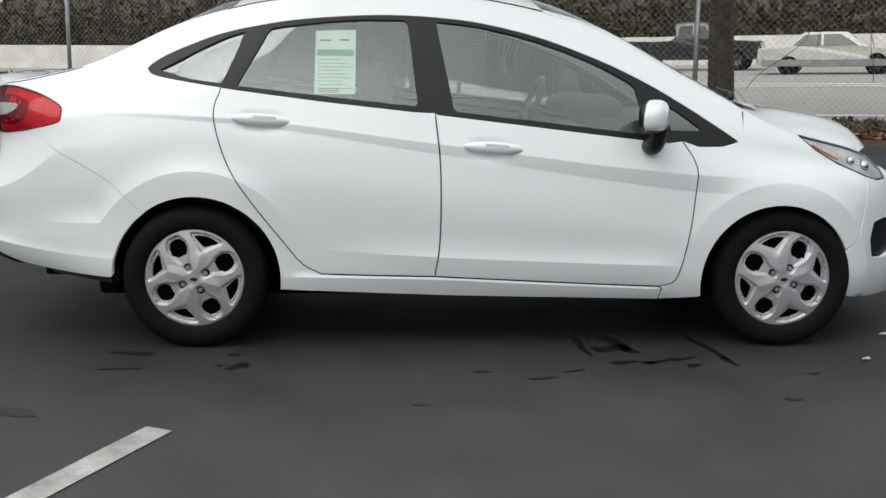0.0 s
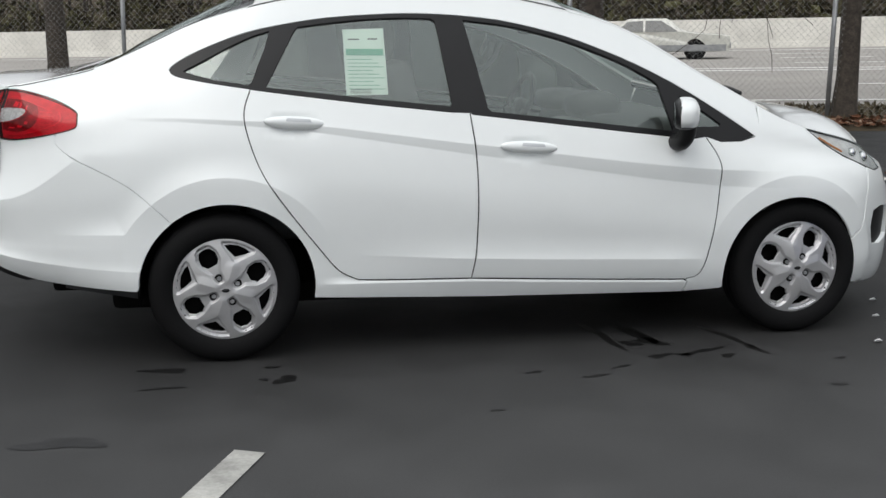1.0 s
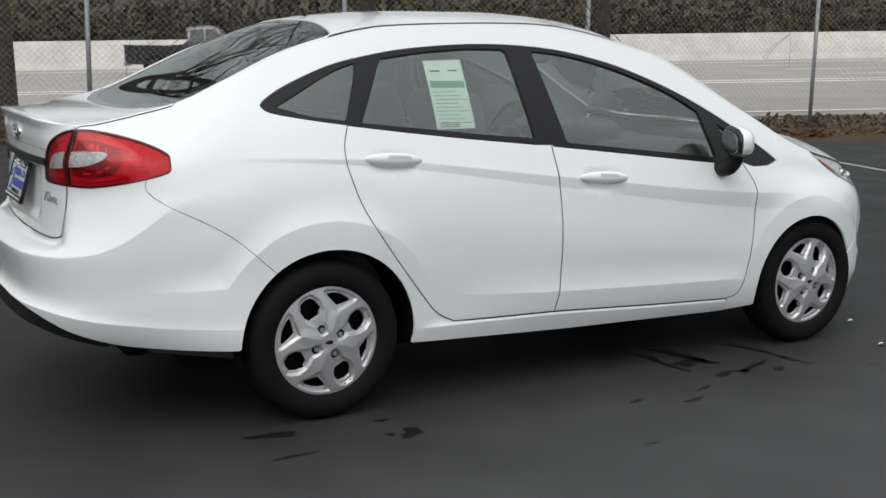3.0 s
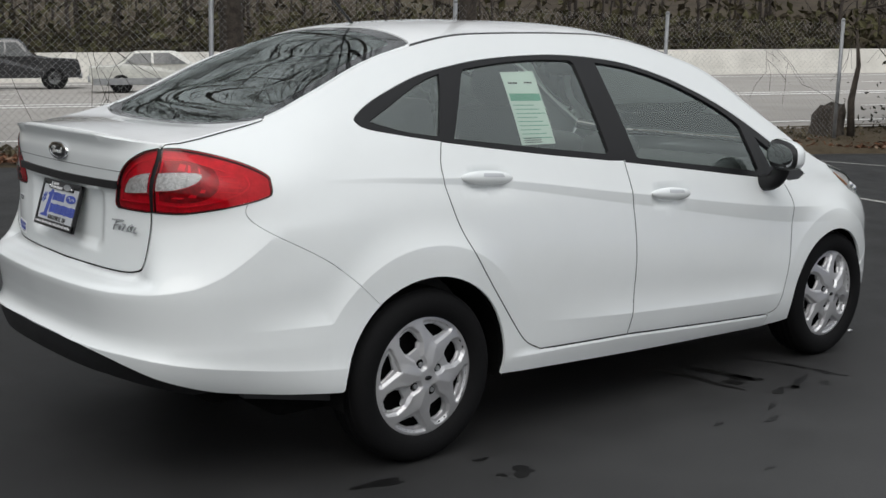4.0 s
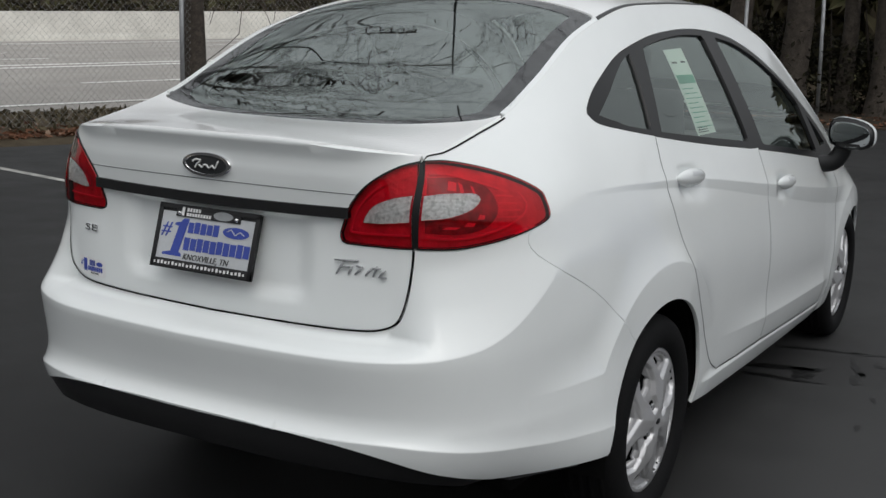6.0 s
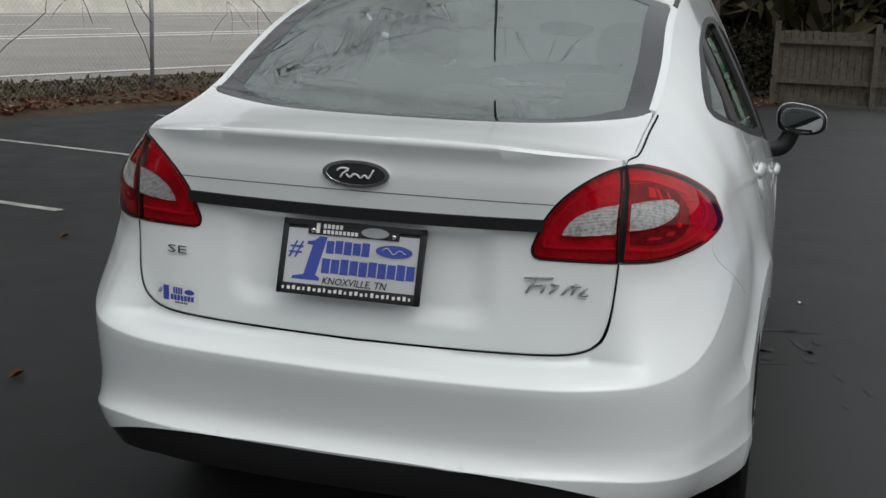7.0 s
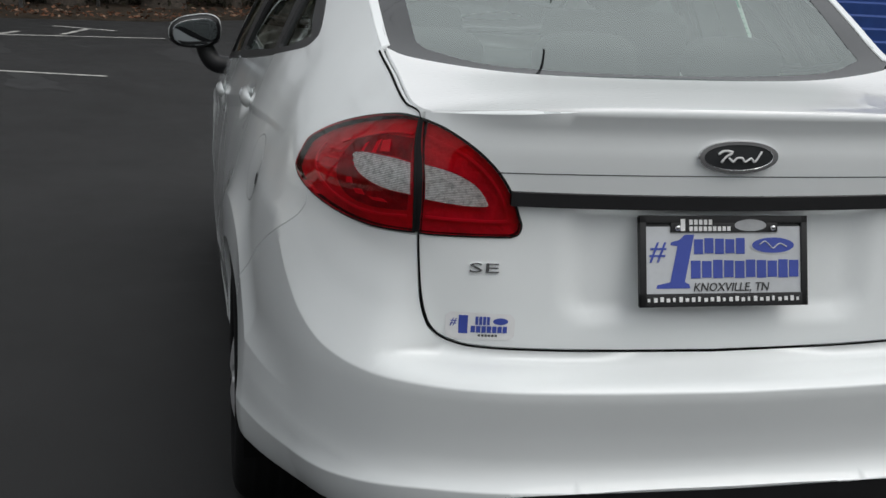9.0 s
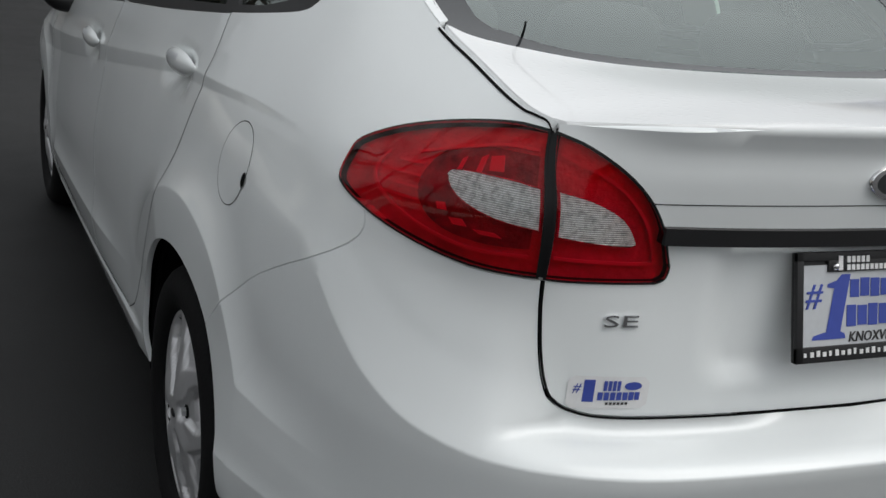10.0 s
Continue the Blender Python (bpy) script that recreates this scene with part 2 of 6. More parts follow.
# soil colour darkened to carry the shade below the thicket
SHADED_SOIL = ground_mat("shaded_soil", [(0.32, (0.016, 0.013, 0.009)), (0.5, (0.032, 0.024, 0.017)), (0.68, (0.052, 0.040, 0.028))])
BOARD = bark_mat("weathered_boards", (0.085, 0.073, 0.058), (0.16, 0.14, 0.11))
BLUE_SIDING = plain("blue_siding", (0.03, 0.08, 0.30), 0.5, vary=0.1)
WHITE_TRIM = plain("white_building_trim", (0.7, 0.7, 0.7), 0.6, vary=0.06)
YELLOW = plain("pale_yellow_sleeve", (0.55, 0.46, 0.22), 0.6)
TRUCK_BLACK = plain("dark_vehicle_paint", (0.02, 0.021, 0.024), 0.25, coat=1.0)
OLD_WHITE = plain("cream_vehicle_paint", (0.62, 0.62, 0.57), 0.3, coat=0.8)
CAR_GLASS = plain("dark_vehicle_glass", (0.03, 0.035, 0.035), 0.05, spec=0.6)


# ---- mesh helpers ----
def part(name, bm, material, parent=None, label="", smooth=True):
    """Links a bmesh as one mesh object, under a thing or a part."""
    me = bpy.data.meshes.new(name)
    bmesh.ops.recalc_face_normals(bm, faces=bm.faces)
    bm.to_mesh(me)
    bm.free()
    for p in me.polygons:
        p.use_smooth = smooth
    me.materials.append(material)
    ob = new(name, me)
    if parent is not None:
        ob.parent = parent
    if label:
        tagged(ob, label)
    return ob


def raw(name, verts, faces, material, parent=None, label="", smooth=True, normals=None):
    """The same from lists of vertices and faces."""
    me = bpy.data.meshes.new(name)
    me.from_pydata([tuple(map(float, v)) for v in verts], [], [tuple(map(int, f)) for f in faces])
    me.update()
    for p in me.polygons:
        p.use_smooth = smooth
    if normals is not None:
        me.normals_split_custom_set_from_vertices([tuple(map(float, n)) for n in normals])
    me.materials.append(material)
    ob = new(name, me)
    if parent is not None:
        ob.parent = parent
    if label:
        tagged(ob, label)
    return ob


def empty(name, label, category, group="", kind="", at=(0, 0, 0)):
    ob = new(name)
    ob.location = at
    return tagged(ob, label, category, group, kind)


def box(bm, x0, x1, y0, y1, z0, z1, bevel=0.0, m=None):
    made = bmesh.ops.create_cube(bm, size=1.0)["verts"]
    for v in made:
        v.co = Vector(((x0 + x1) / 2 + v.co.x * (x1 - x0), (y0 + y1) / 2 + v.co.y * (y1 - y0), (z0 + z1) / 2 + v.co.z * (z1 - z0)))
    if bevel:
        es = list({e for v in made for e in v.link_edges})
        res = bmesh.ops.bevel(bm, geom=es, offset=bevel, segments=2, affect="EDGES", profile=0.6)
        made = list({v for f in res["faces"] for v in f.verts} | {v for v in made if v.is_valid})
    if m is not None:
        bmesh.ops.transform(bm, matrix=m, verts=[v for v in made if v.is_valid])
    return made


def tube_mesh(path, radii, sides=6, cap=True):
    """Vertices and faces of a tapered tube along a path."""
    vs, fs = [], []
    n = len(path)
    path = [Vector(p) for p in path]
    ref = Vector((0.3, 0.1, 0.95))
    for i, p in enumerate(path):
        d = (path[min(i + 1, n - 1)] - path[max(i - 1, 0)]).normalized()
        a = d.cross(ref)
        if a.length < 0.05:
            a = d.cross(Vector((1, 0, 0)))
        a.normalize()
        b = d.cross(a)
        for k in range(sides):
            t = 2 * math.pi * k / sides
            vs.append(p + radii[i] * (math.cos(t) * a + math.sin(t) * b))
    for i in range(n - 1):
        for k in range(sides):
            k2 = (k + 1) % sides
            fs.append((i * sides + k, i * sides + k2, (i + 1) * sides + k2, (i + 1) * sides + k))
    if cap:
        fs.append(tuple(reversed(range(sides))))
        fs.append(tuple((n - 1) * sides + k for k in range(sides)))
    return vs, fs


def tube(name, path, radii, material, parent=None, label="", sides=8):
    v, f = tube_mesh(path, radii, sides)
    return raw(name, v, f, material, parent, label)


def lathe(name, prof, material, parent=None, label="", seg=48, axis="y"):
    """A ring turned from a closed profile of (radius, across) round the y axis."""
    vs, fs = [], []
    n = len(prof)
    for i in range(seg):
        t = 2 * math.pi * i / seg
        for r, h in prof:
            vs.append((r * math.cos(t), h, r * math.sin(t)))
    for i in range(seg):
        j = (i + 1) % seg
        for k in range(n):
            k2 = (k + 1) % n
            fs.append((i * n + k, j * n + k, j * n + k2, i * n + k2))
    bm = bmesh.new()
    bv = [bm.verts.new(v) for v in vs]
    for f in fs:
        bm.faces.new([bv[i] for i in f])
    return part(name, bm, material, parent, label)


def crom(pts, n=6):
    """A smooth line through points."""
    p = np.array(pts, float)
    out = []
    q = np.vstack([2 * p[0] - p[1], p, 2 * p[-1] - p[-2]])
    for i in range(1, len(q) - 2):
        for k in range(n):
            t = k / n
            out.append(0.5 * (2 * q[i] + (q[i + 1] - q[i - 1]) * t + (2 * q[i - 1] - 5 * q[i] + 4 * q[i + 1] - q[i + 2]) * t * t
                              + (3 * q[i] - q[i - 1] - 3 * q[i + 1] + q[i + 2]) * t ** 3))
    out.append(p[-1])
    return [tuple(v) for v in out]


def dense(poly, step):
    out = []
    n = len(poly)
    for i in range(n):
        a, b = np.array(poly[i]), np.array(poly[(i + 1) % n])
        k = max(1, int(np.linalg.norm(b - a) / step))
        for j in range(k):
            out.append(a + (b - a) * j / k)
    return np.array(out)


def inside(pts, poly):
    x, y = pts[:, 0], pts[:, 1]
    res = np.zeros(len(pts), bool)
    n = len(poly)
    for i in range(n):
        x1, y1 = poly[i]
        x2, y2 = poly[(i + 1) % n]
        c = (y1 > y) != (y2 > y)
        res ^= c & (x < (x2 - x1) * (y - y1) / (y2 - y1 + 1e-15) + x1)
    return res


CREASES = {}      # lines of points beside the sharp folds of a surface


def sheet(name, poly, fn, material, parent=None, label="", holes=(), step=0.03, depth=0.012, inset=0.0, gap=0.0, weld=False):
    """A skin over a flat outline, laid onto the surface fn(a, b) -> points; its rim turns inwards by depth."""
    from mathutils.geometry import delaunay_2d_cdt
    loops = [dense(poly, step * 0.7)] + [dense(h, step * 0.7) for h in holes]
    if gap:
        p = loops[0]
        area = 0.5 * np.sum(p[:, 0] * np.roll(p[:, 1], -1) - np.roll(p[:, 0], -1) * p[:, 1])
        d = np.roll(p, -1, 0) - np.roll(p, 1, 0)
        nrm = np.stack([-d[:, 1], d[:, 0]], 1) * (1 if area > 0 else -1)
        nrm /= np.linalg.norm(nrm, axis=1)[:, None] + 1e-12
        loops[0] = p + nrm * gap
    allb = np.vstack(loops)
    lo, hi = allb.min(0), allb.max(0)
    gx, gy = np.meshgrid(np.arange(lo[0], hi[0], step), np.arange(lo[1], hi[1], step))
    g = np.stack([gx.ravel(), gy.ravel()], 1)
    g[:, 0] += np.where((np.arange(len(g)) // gx.shape[1]) % 2, step / 2, 0)
    ok = inside(g, loops[0])
    for h in loops[1:]:
        ok &= ~inside(g, h)
    g = g[ok]
    if len(g):
        dmin = np.full(len(g), 9.0)
        for i in range(0, len(allb), 200):
            dmin = np.minimum(dmin, np.min(np.linalg.norm(g[:, None] - allb[None, i:i + 200], axis=2), axis=1))
        g = g[dmin > step * 0.45]
    cr = CREASES.get(fn)
    if cr is not None and step < 0.05:
        ok = inside(cr, loops[0])
        for h in loops[1:]:
            ok &= ~inside(cr, h)
        c_ = cr[ok]
        if len(c_):
            dmin = np.full(len(c_), 9.0)
            for i in range(0, len(allb), 200):
                dmin = np.minimum(dmin, np.min(np.linalg.norm(c_[:, None] - allb[None, i:i + 200], axis=2), axis=1))
            c_ = c_[dmin > 0.004]
        if len(c_) and len(g):
            dmin = np.full(len(g), 9.0)
            for i in range(0, len(c_), 200):
                dmin = np.minimum(dmin, np.min(np.linalg.norm(g[:, None] - c_[None, i:i + 200], axis=2), axis=1))
            g = np.vstack([g[dmin > 0.009], c_])
    pts, edges, k = [], [], 0
    for L in loops:
        m = len(L)
        edges += [(k + i, k + (i + 1) % m) for i in range(m)]
        pts += list(L)
        k += m
    pts += list(g)
    vs2, es2, fs2, *_ = delaunay_2d_cdt([Vector((float(p[0]), float(p[1]))) for p in pts], edges, [], 0, 1e-6)
    V = np.array([(v.x, v.y) for v in vs2])
    F = np.array([f for f in fs2])
    c = V[F].mean(1)
    ok = inside(c, loops[0])
    for h in loops[1:]:
        ok &= ~inside(c, h)
    F = F[ok]
    P = fn(V[:, 0], V[:, 1])
    e = 0.0016
    du = fn(V[:, 0] + e, V[:, 1]) - fn(V[:, 0] - e, V[:, 1])
    dv = fn(V[:, 0], V[:, 1] + e) - fn(V[:, 0], V[:, 1] - e)
    N = np.cross(du, dv)
    N /= np.linalg.norm(N, axis=1)[:, None] + 1e-12
    cen = np.array([0.9, 0.0, 0.7])
    if np.sum(N * (P - cen)) < 0:
        N = -N
    t = P[F]
    fnrm = np.cross(t[:, 1] - t[:, 0], t[:, 2] - t[:, 0])
    flip = np.sum(fnrm * N[F[:, 0]], axis=1) < 0
    F[flip] = F[flip][:, ::-1]
    P = P - N * inset
    verts, faces, normals = list(P), [tuple(f) for f in F], list(N)
    low = {}
    if depth:
        used = {}
        for f in F:
            for a, b in ((f[0], f[1]), (f[1], f[2]), (f[2], f[0])):
                used[(a, b)] = used.get((a, b), 0) + 1
        for (a, b) in [ed for ed in used if (ed[1], ed[0]) not in used]:
            o = N[a] + N[b]
            side = np.cross(P[b] - P[a], o)
            side /= np.linalg.norm(side) + 1e-12
            if weld:
                for v in (a, b):
                    if v not in low:
                        low[v] = len(verts)
                        verts.append(P[v] - N[v] * depth)
                        normals.append(side)
                faces.append((b, a, low[a], low[b]))
                continue
            i = len(verts)
            verts += [P[a], P[b], P[b] - N[b] * depth, P[a] - N[a] * depth]
            normals += [(side * 0.75 + N[a] * 0.66), (side * 0.75 + N[b] * 0.66), side, side]
            faces.append((i + 1, i, i + 3, i + 2))
    return raw(name, verts, faces, material, parent, label, True, normals)


def text_obj(name, body, size, m, material, parent=None, label="", extrude=0.0015, shear=0.0, xscale=1.0, width=None):
    """Raised lettering in the built-in font, as a mesh."""
    cu = bpy.data.curves.new(name, "FONT")
    cu.body, cu.size, cu.extrude, cu.shear = body, size, extrude, shear
    cu.align_x, cu.align_y = "CENTER", "CENTER"
    cu.resolution_u = 2
    tmp = new("tmp", cu)
    dg = bpy.context.evaluated_depsgraph_get()
    me = bpy.data.meshes.new_from_object(tmp.evaluated_get(dg))
    bpy.data.objects.remove(tmp)
    me.name = name
    if width:
        xs = [v.co.x for v in me.vertices]
        xscale = width / max(1e-6, max(xs) - min(xs))
    for v in me.vertices:
        v.co.x *= xscale
    me.transform(m)
    me.materials.clear()
    me.materials.append(material)
    ob = new(name, me)
    if parent is not None:
        ob.parent = parent
    if label:
        tagged(ob, label)
    return ob


# ---- the white saloon car: one body surface, cut into its panels ----
def spline(xs, ys):
    """A smooth function through points that does not overshoot."""
    xs, ys = np.array(xs, float), np.array(ys, float)
    h, d = np.diff(xs), np.diff(ys) / np.diff(xs)
    m = np.zeros(len(xs))
    m[0], m[-1] = d[0], d[-1]
    for i in range(1, len(xs) - 1):
        m[i] = 0 if d[i - 1] * d[i] <= 0 else 3 * (h[i - 1] + h[i]) / ((2 * h[i] + h[i - 1]) / d[i - 1] + (h[i] + 2 * h[i - 1]) / d[i])

    def f(x):
        x = np.clip(np.asarray(x, float), xs[0], xs[-1])
        i = np.clip(np.searchsorted(xs, x) - 1, 0, len(xs) - 2)
        t = (x - xs[i]) / h[i]
        return (ys[i] * (1 + 2 * t) * (1 - t) ** 2 + m[i] * h[i] * t * (1 - t) ** 2 + ys[i + 1] * t * t * (3 - 2 * t) + m[i + 1] * h[i] * t * t * (t - 1))
    return f


def curve(xs, ys, odd=False, w=0.045):
    """The same, evened out over a short stretch; odd or even about the tail's centre line."""
    f = spline(xs, ys)

    def g(x):
        x = np.asarray(x, float)
        tot = 0
        for k, wt in ((-1.0, 1), (-0.67, 2), (-0.33, 3), (0.0, 3), (0.33, 3), (0.67, 2), (1.0, 1)):
            v = x + k * w
            fold = xs[0] + np.abs(v - xs[0])
            tot = tot + wt * (np.where(v < xs[0], 2 * ys[0] - f(fold), f(v)) if odd else f(fold))
        return tot / 15
    return g


# stations round the body: u = x along the sides, then round the corners to the centre line
UC = -1.43
U = [-1.43, -1.25, -1.06, -0.9, -0.75, -0.6, -0.45, -0.3, 0.0, 0.4, 1.0, 1.6, 2.1, 2.5, 2.8, 2.95, 3.1, 3.3, 3.5]
plan_x = curve(U, [-0.905, -0.9012, -0.889, -0.855, -0.755, -0.605, -0.45, -0.3, 0.0, 0.4, 1.0, 1.6, 2.1, 2.5, 2.8, 2.945, 3.085, 3.195, 3.25])
low_w = curve(U, [0.0, 0.18, 0.375, 0.54, 0.66, 0.745, 0.795, 0.818, 0.832, 0.832, 0.842, 0.848, 0.850, 0.846, 0.793, 0.718, 0.582, 0.305, 0.0], True)
mid_w = curve(U, [0.0, 0.18, 0.375, 0.537, 0.655, 0.728, 0.772, 0.795, 0.822, 0.836, 0.852, 0.860, 0.860, 0.842, 0.789, 0.713, 0.577, 0.295, 0.0], True)
sho_z = curve(U, [1.0, 1.0, 1.0, 1.0, 1.0, 1.0, 1.02, 1.07, 1.095, 1.052, 0.988, 0.922, 0.867, 0.82, 0.775, 0.755, 0.73, 0.69, 0.68])
sho_w = curve(U, [0.0, 0.18, 0.375, 0.535, 0.634, 0.685, 0.70, 0.69, 0.715, 0.747, 0.788, 0.806, 0.80, 0.762, 0.722, 0.658, 0.542, 0.285, 0.0], True)
sho_x = curve(U, [-0.912, -0.908, -0.896, -0.850, -0.745, -0.605, -0.45, -0.3, 0.0, 0.4, 1.0, 1.6, 2.1, 2.5, 2.8, 2.92, 3.03, 3.1, 3.13])
top_z = curve(U, [1.124, 1.122, 1.115, 1.10, 1.112, 1.14, 1.178, 1.240, 1.364, 1.448, 1.467, 1.366, 1.114, 0.922, 0.85, 0.815, 0.77, 0.72, 0.70])
top_w = curve(U, [0.0, 0.18, 0.375, 0.53, 0.548, 0.548, 0.555, 0.556, 0.538, 0.532, 0.547, 0.588, 0.675, 0.715, 0.682, 0.618, 0.502, 0.265, 0.0], True)
top_x = curve(U, [-0.920, -0.916, -0.903, -0.815, -0.732, -0.605, -0.45, -0.3, 0.0, 0.4, 1.0, 1.6, 2.1, 2.5, 2.78, 2.88, 2.97, 3.02, 3.04])
bulge = curve([-1.43, -1.06, -0.9, -0.75, -0.6, -0.45, -0.3, -0.18, 0.0, 3.5], [0.116, 0.106, 0.083, 0.054, 0.030, 0.015, 0.007, 0.0, 0.0, 0.0])
ridge_z = spline([-1.43, -1.0, -0.88, -0.78, -0.70, -0.62, -0.55, -0.45, 0.0, 3.5], [0.656, 0.656, 0.659, 0.674, 0.709, 0.767, 0.82, 0.85, 0.86, 0.86])
lip_z = spline([-1.43, -0.95, -0.75, -0.55, -0.3, 0.0, 3.5], [0.467, 0.462, 0.430, 0.402, 0.385, 0.38, 0.38])
bulge_low = spline([0.0, 0.30, 0.36, 0.40, 0.44, 0.474], [0.0, 0.42, 0.75, 0.90, 0.975, 1.0])
bulge_dip = spline([0.474, 0.484, 0.498, 0.52, 0.56, 0.60, 0.648], [1.0, 0.905, 0.825, 0.790, 0.835, 0.910, 1.0])
bulge_mid = spline([0.648, 0.661, 0.672, 0.6825, 0.69, 2.0], [1.0, 0.84, 0.52, 0.0, 0.0, 0.0])
bulge_side = spline([0.648, 0.70, 0.76, 0.86, 2.0], [1.0, 0.62, 0.28, 0.0, 0.0])
crease_z = spline([-0.45, 0.16, 1.0, 2.08, 2.3], [0.985, 0.962, 0.868, 0.748, 0.735])
crease_w = spline([-0.45, -0.2, 0.3, 1.0, 2.1], [0.008, 0.014, 0.026, 0.042, 0.070])
sill_z = spline([0.3, 0.6, 1.0, 1.3, 1.95, 2.1], [0.322, 0.319, 0.313, 0.299, 0.271, 0.262])
hollow_z = spline([0.3, 1.0, 2.1], [0.44, 0.40, 0.36])


def bell(t, w):
    return np.exp(-(t / w) ** 2)


def settle(u, z):
    """The tail sits a little lower on its springs."""
    return 0.012 * np.clip((-0.15 - u) / 0.38, 0, 1) * np.clip((z - 0.35) / 0.35, 0, 1)


def body(u, z, side=-1):
    """The outer skin at a station and a height."""
    u, z = np.asarray(u, float), np.asarray(z, float)
    zs, zt = sho_z(u), top_z(u)
    lw, mw, sw, tw = low_w(u), mid_w(u), sho_w(u), top_w(u)
    # widths at fixed fractions of the height, joined smoothly
    K = 10
    zk = np.zeros(u.shape + (K,))
    wk, xk = np.zeros_like(zk), np.zeros_like(zk)
    px, sx, tx = plan_x(u), sho_x(u), top_x(u)
    rows = [(0.14, lw - 0.09, px), (0.22, lw - 0.035, px), (0.29, lw - 0.012, px), (0.42, lw * 0.5 + mw * 0.5 - 0.003, px), (0.56, mw, px)]
    for i, (a, b, c) in enumerate(rows):
        zk[..., i], wk[..., i], xk[..., i] = a, b, c
    for i, f in ((5, 0.36), (6, 0.68)):
        zk[..., i] = 0.56 + (zs - 0.56) * f
        xk[..., i] = px + (sx - px) * f
        wk[..., i] = mw + (sw - mw) * (0.05 if i == 5 else 0.33)
    zk[..., 7], wk[..., 7], xk[..., 7] = zs, sw, sx
    zk[..., 8], wk[..., 8], xk[..., 8] = zs + (zt - zs) * 0.5, sw + (tw - sw) * 0.47 + 0.004, sx + (tx - sx) * 0.5
    zk[..., 9], wk[..., 9], xk[..., 9] = zt, tw, tx
    zc = np.clip(z, 0.14, zt + 0.02)
    idx = np.clip(np.sum(zc[..., None] >= zk, axis=-1) - 1, 0, K - 2)
    tk = lambda a, i: np.take_along_axis(a, i[..., None], -1)[..., 0]
    h = np.diff(zk, axis=-1)

    def ev(a):
        d = np.diff(a, axis=-1) / np.maximum(h, 1e-6)
        m = np.zeros_like(a)
        m[..., 1:-1] = (d[..., :-1] * h[..., 1:] + d[..., 1:] * h[..., :-1]) / (h[..., 1:] + h[..., :-1])
        m[..., 0], m[..., -1] = d[..., 0], d[..., -1]
        hh = tk(h, idx)
        t = (zc - tk(zk[..., :-1], idx)) / np.maximum(hh, 1e-6)
        a0, a1, m0, m1 = tk(a[..., :-1], idx), tk(a[..., 1:], idx), tk(m[..., :-1], idx), tk(m[..., 1:], idx)
        return a0 * (1 + 2 * t) * (1 - t) ** 2 + m0 * hh * t * (1 - t) ** 2 + a1 * t * t * (3 - 2 * t) + m1 * hh * t * t * (t - 1)
    w, x = ev(wk), ev(xk)
    # the direction outwards in plan
    e = 0.01
    tx_, tw_ = plan_x(u + e) - plan_x(u - e), mid_w(u + e) - mid_w(u - e)
    ln = np.hypot(tx_, tw_) + 1e-9
    nx, nw = np.where(u < UC + e, -1.0, -tw_ / ln), np.where(u < UC + e, 0.0, tx_ / ln)
    zr, zl = ridge_z(u), lip_z(u)
    up = 0.648 + np.maximum(z - zr, 0)
    dip = 0.474 + np.clip(z - zl, 0, None) * 0.174 / (0.648 - zl)
    k = np.clip((u + 0.95) / 0.11, 0, 1)
    k = k * k * (3 - 2 * k)
    upper = bulge_mid(up) * (1 - k) + bulge_side(up) * k
    lower = np.where(z < zl, bulge_low(z * 0.474 / zl), bulge_dip(np.minimum(dip, 0.648)))
    out = bulge(u) * np.where(z > zr, upper, lower)
    # the lip along the bumper's side
    fade = np.clip((u + 1.0) / 0.2, 0, 1) * np.clip((0.05 - u) / 0.2, 0, 1)
    out = out + fade * 0.0055 * np.where(z > zl, np.clip(1 - (z - zl) / 0.09, 0, 1) ** 2, np.clip(1 - (zl - z) / 0.25, 0, 1))
    # the lip along the rear edge of the boot, and the hollow under it
    lip = np.clip((0.50 - np.abs(u - UC)) / 0.12, 0, 1)
    out = out + lip * (0.010 * bell(z - 1.114, 0.015) - 0.004 * bell(z - 1.075, 0.022))
    # shoulder crease with its undercut band
    dz, wc = crease_z(u) - z, crease_w(u)
    on = np.clip((u + 0.42) / 0.5, 0, 1) * np.clip((2.45 - u) / 0.3, 0, 1)
    back = np.clip((dz - wc) / 0.24, 0, 1)
    out = out + on * (0.003 * np.where(dz < 0, np.clip(1 + dz / 0.05, 0, 1) ** 2, 1) - (0.003 + 0.16 * wc) * np.where(dz > 0, np.where(dz < wc, dz / wc, 1 - back * back * (3 - 2 * back)), 0))
    # hollow above the sill, ending in a sharp fold, and the sill's own step
    dh = z - hollow_z(u)
    on2 = np.clip((u - 0.5) / 0.45, 0, 1) * np.clip((2.06 - u) / 0.15, 0, 1)
    out = out + on2 * 0.015 * (np.where(dh > 0, np.clip(1 - dh / 0.11, 0, 1) ** 2, np.clip(1 + dh / 0.16, 0, 1)) - 0.25)
    out = out + 0.007 * np.clip((sill_z(u) - z) / 0.012, 0, 1) * np.clip((u - 0.36) / 0.1, 0, 1) * np.clip((2.0 - u) / 0.1, 0, 1)
    # hand hollows behind the door handles
    for hx, hz in ((0.285, 0.945), (1.235, 0.843)):
        out = out - 0.020 * np.exp(-(((u - hx) / 0.088) ** 4) - ((z - hz + 0.008 + 0.05 * (u - hx)) / 0.033) ** 4)
    # wheel-arch flares with a sharp outer fold; behind the rear wheel it runs on as a ledge
    r, ang = np.hypot(u - 0.012, z - 0.30), np.degrees(np.arctan2(z - 0.30, u - 0.012))
    far = np.where((u < -0.1) & (ang > 90), np.minimum(r - 0.45, z - 0.535), r - 0.45)
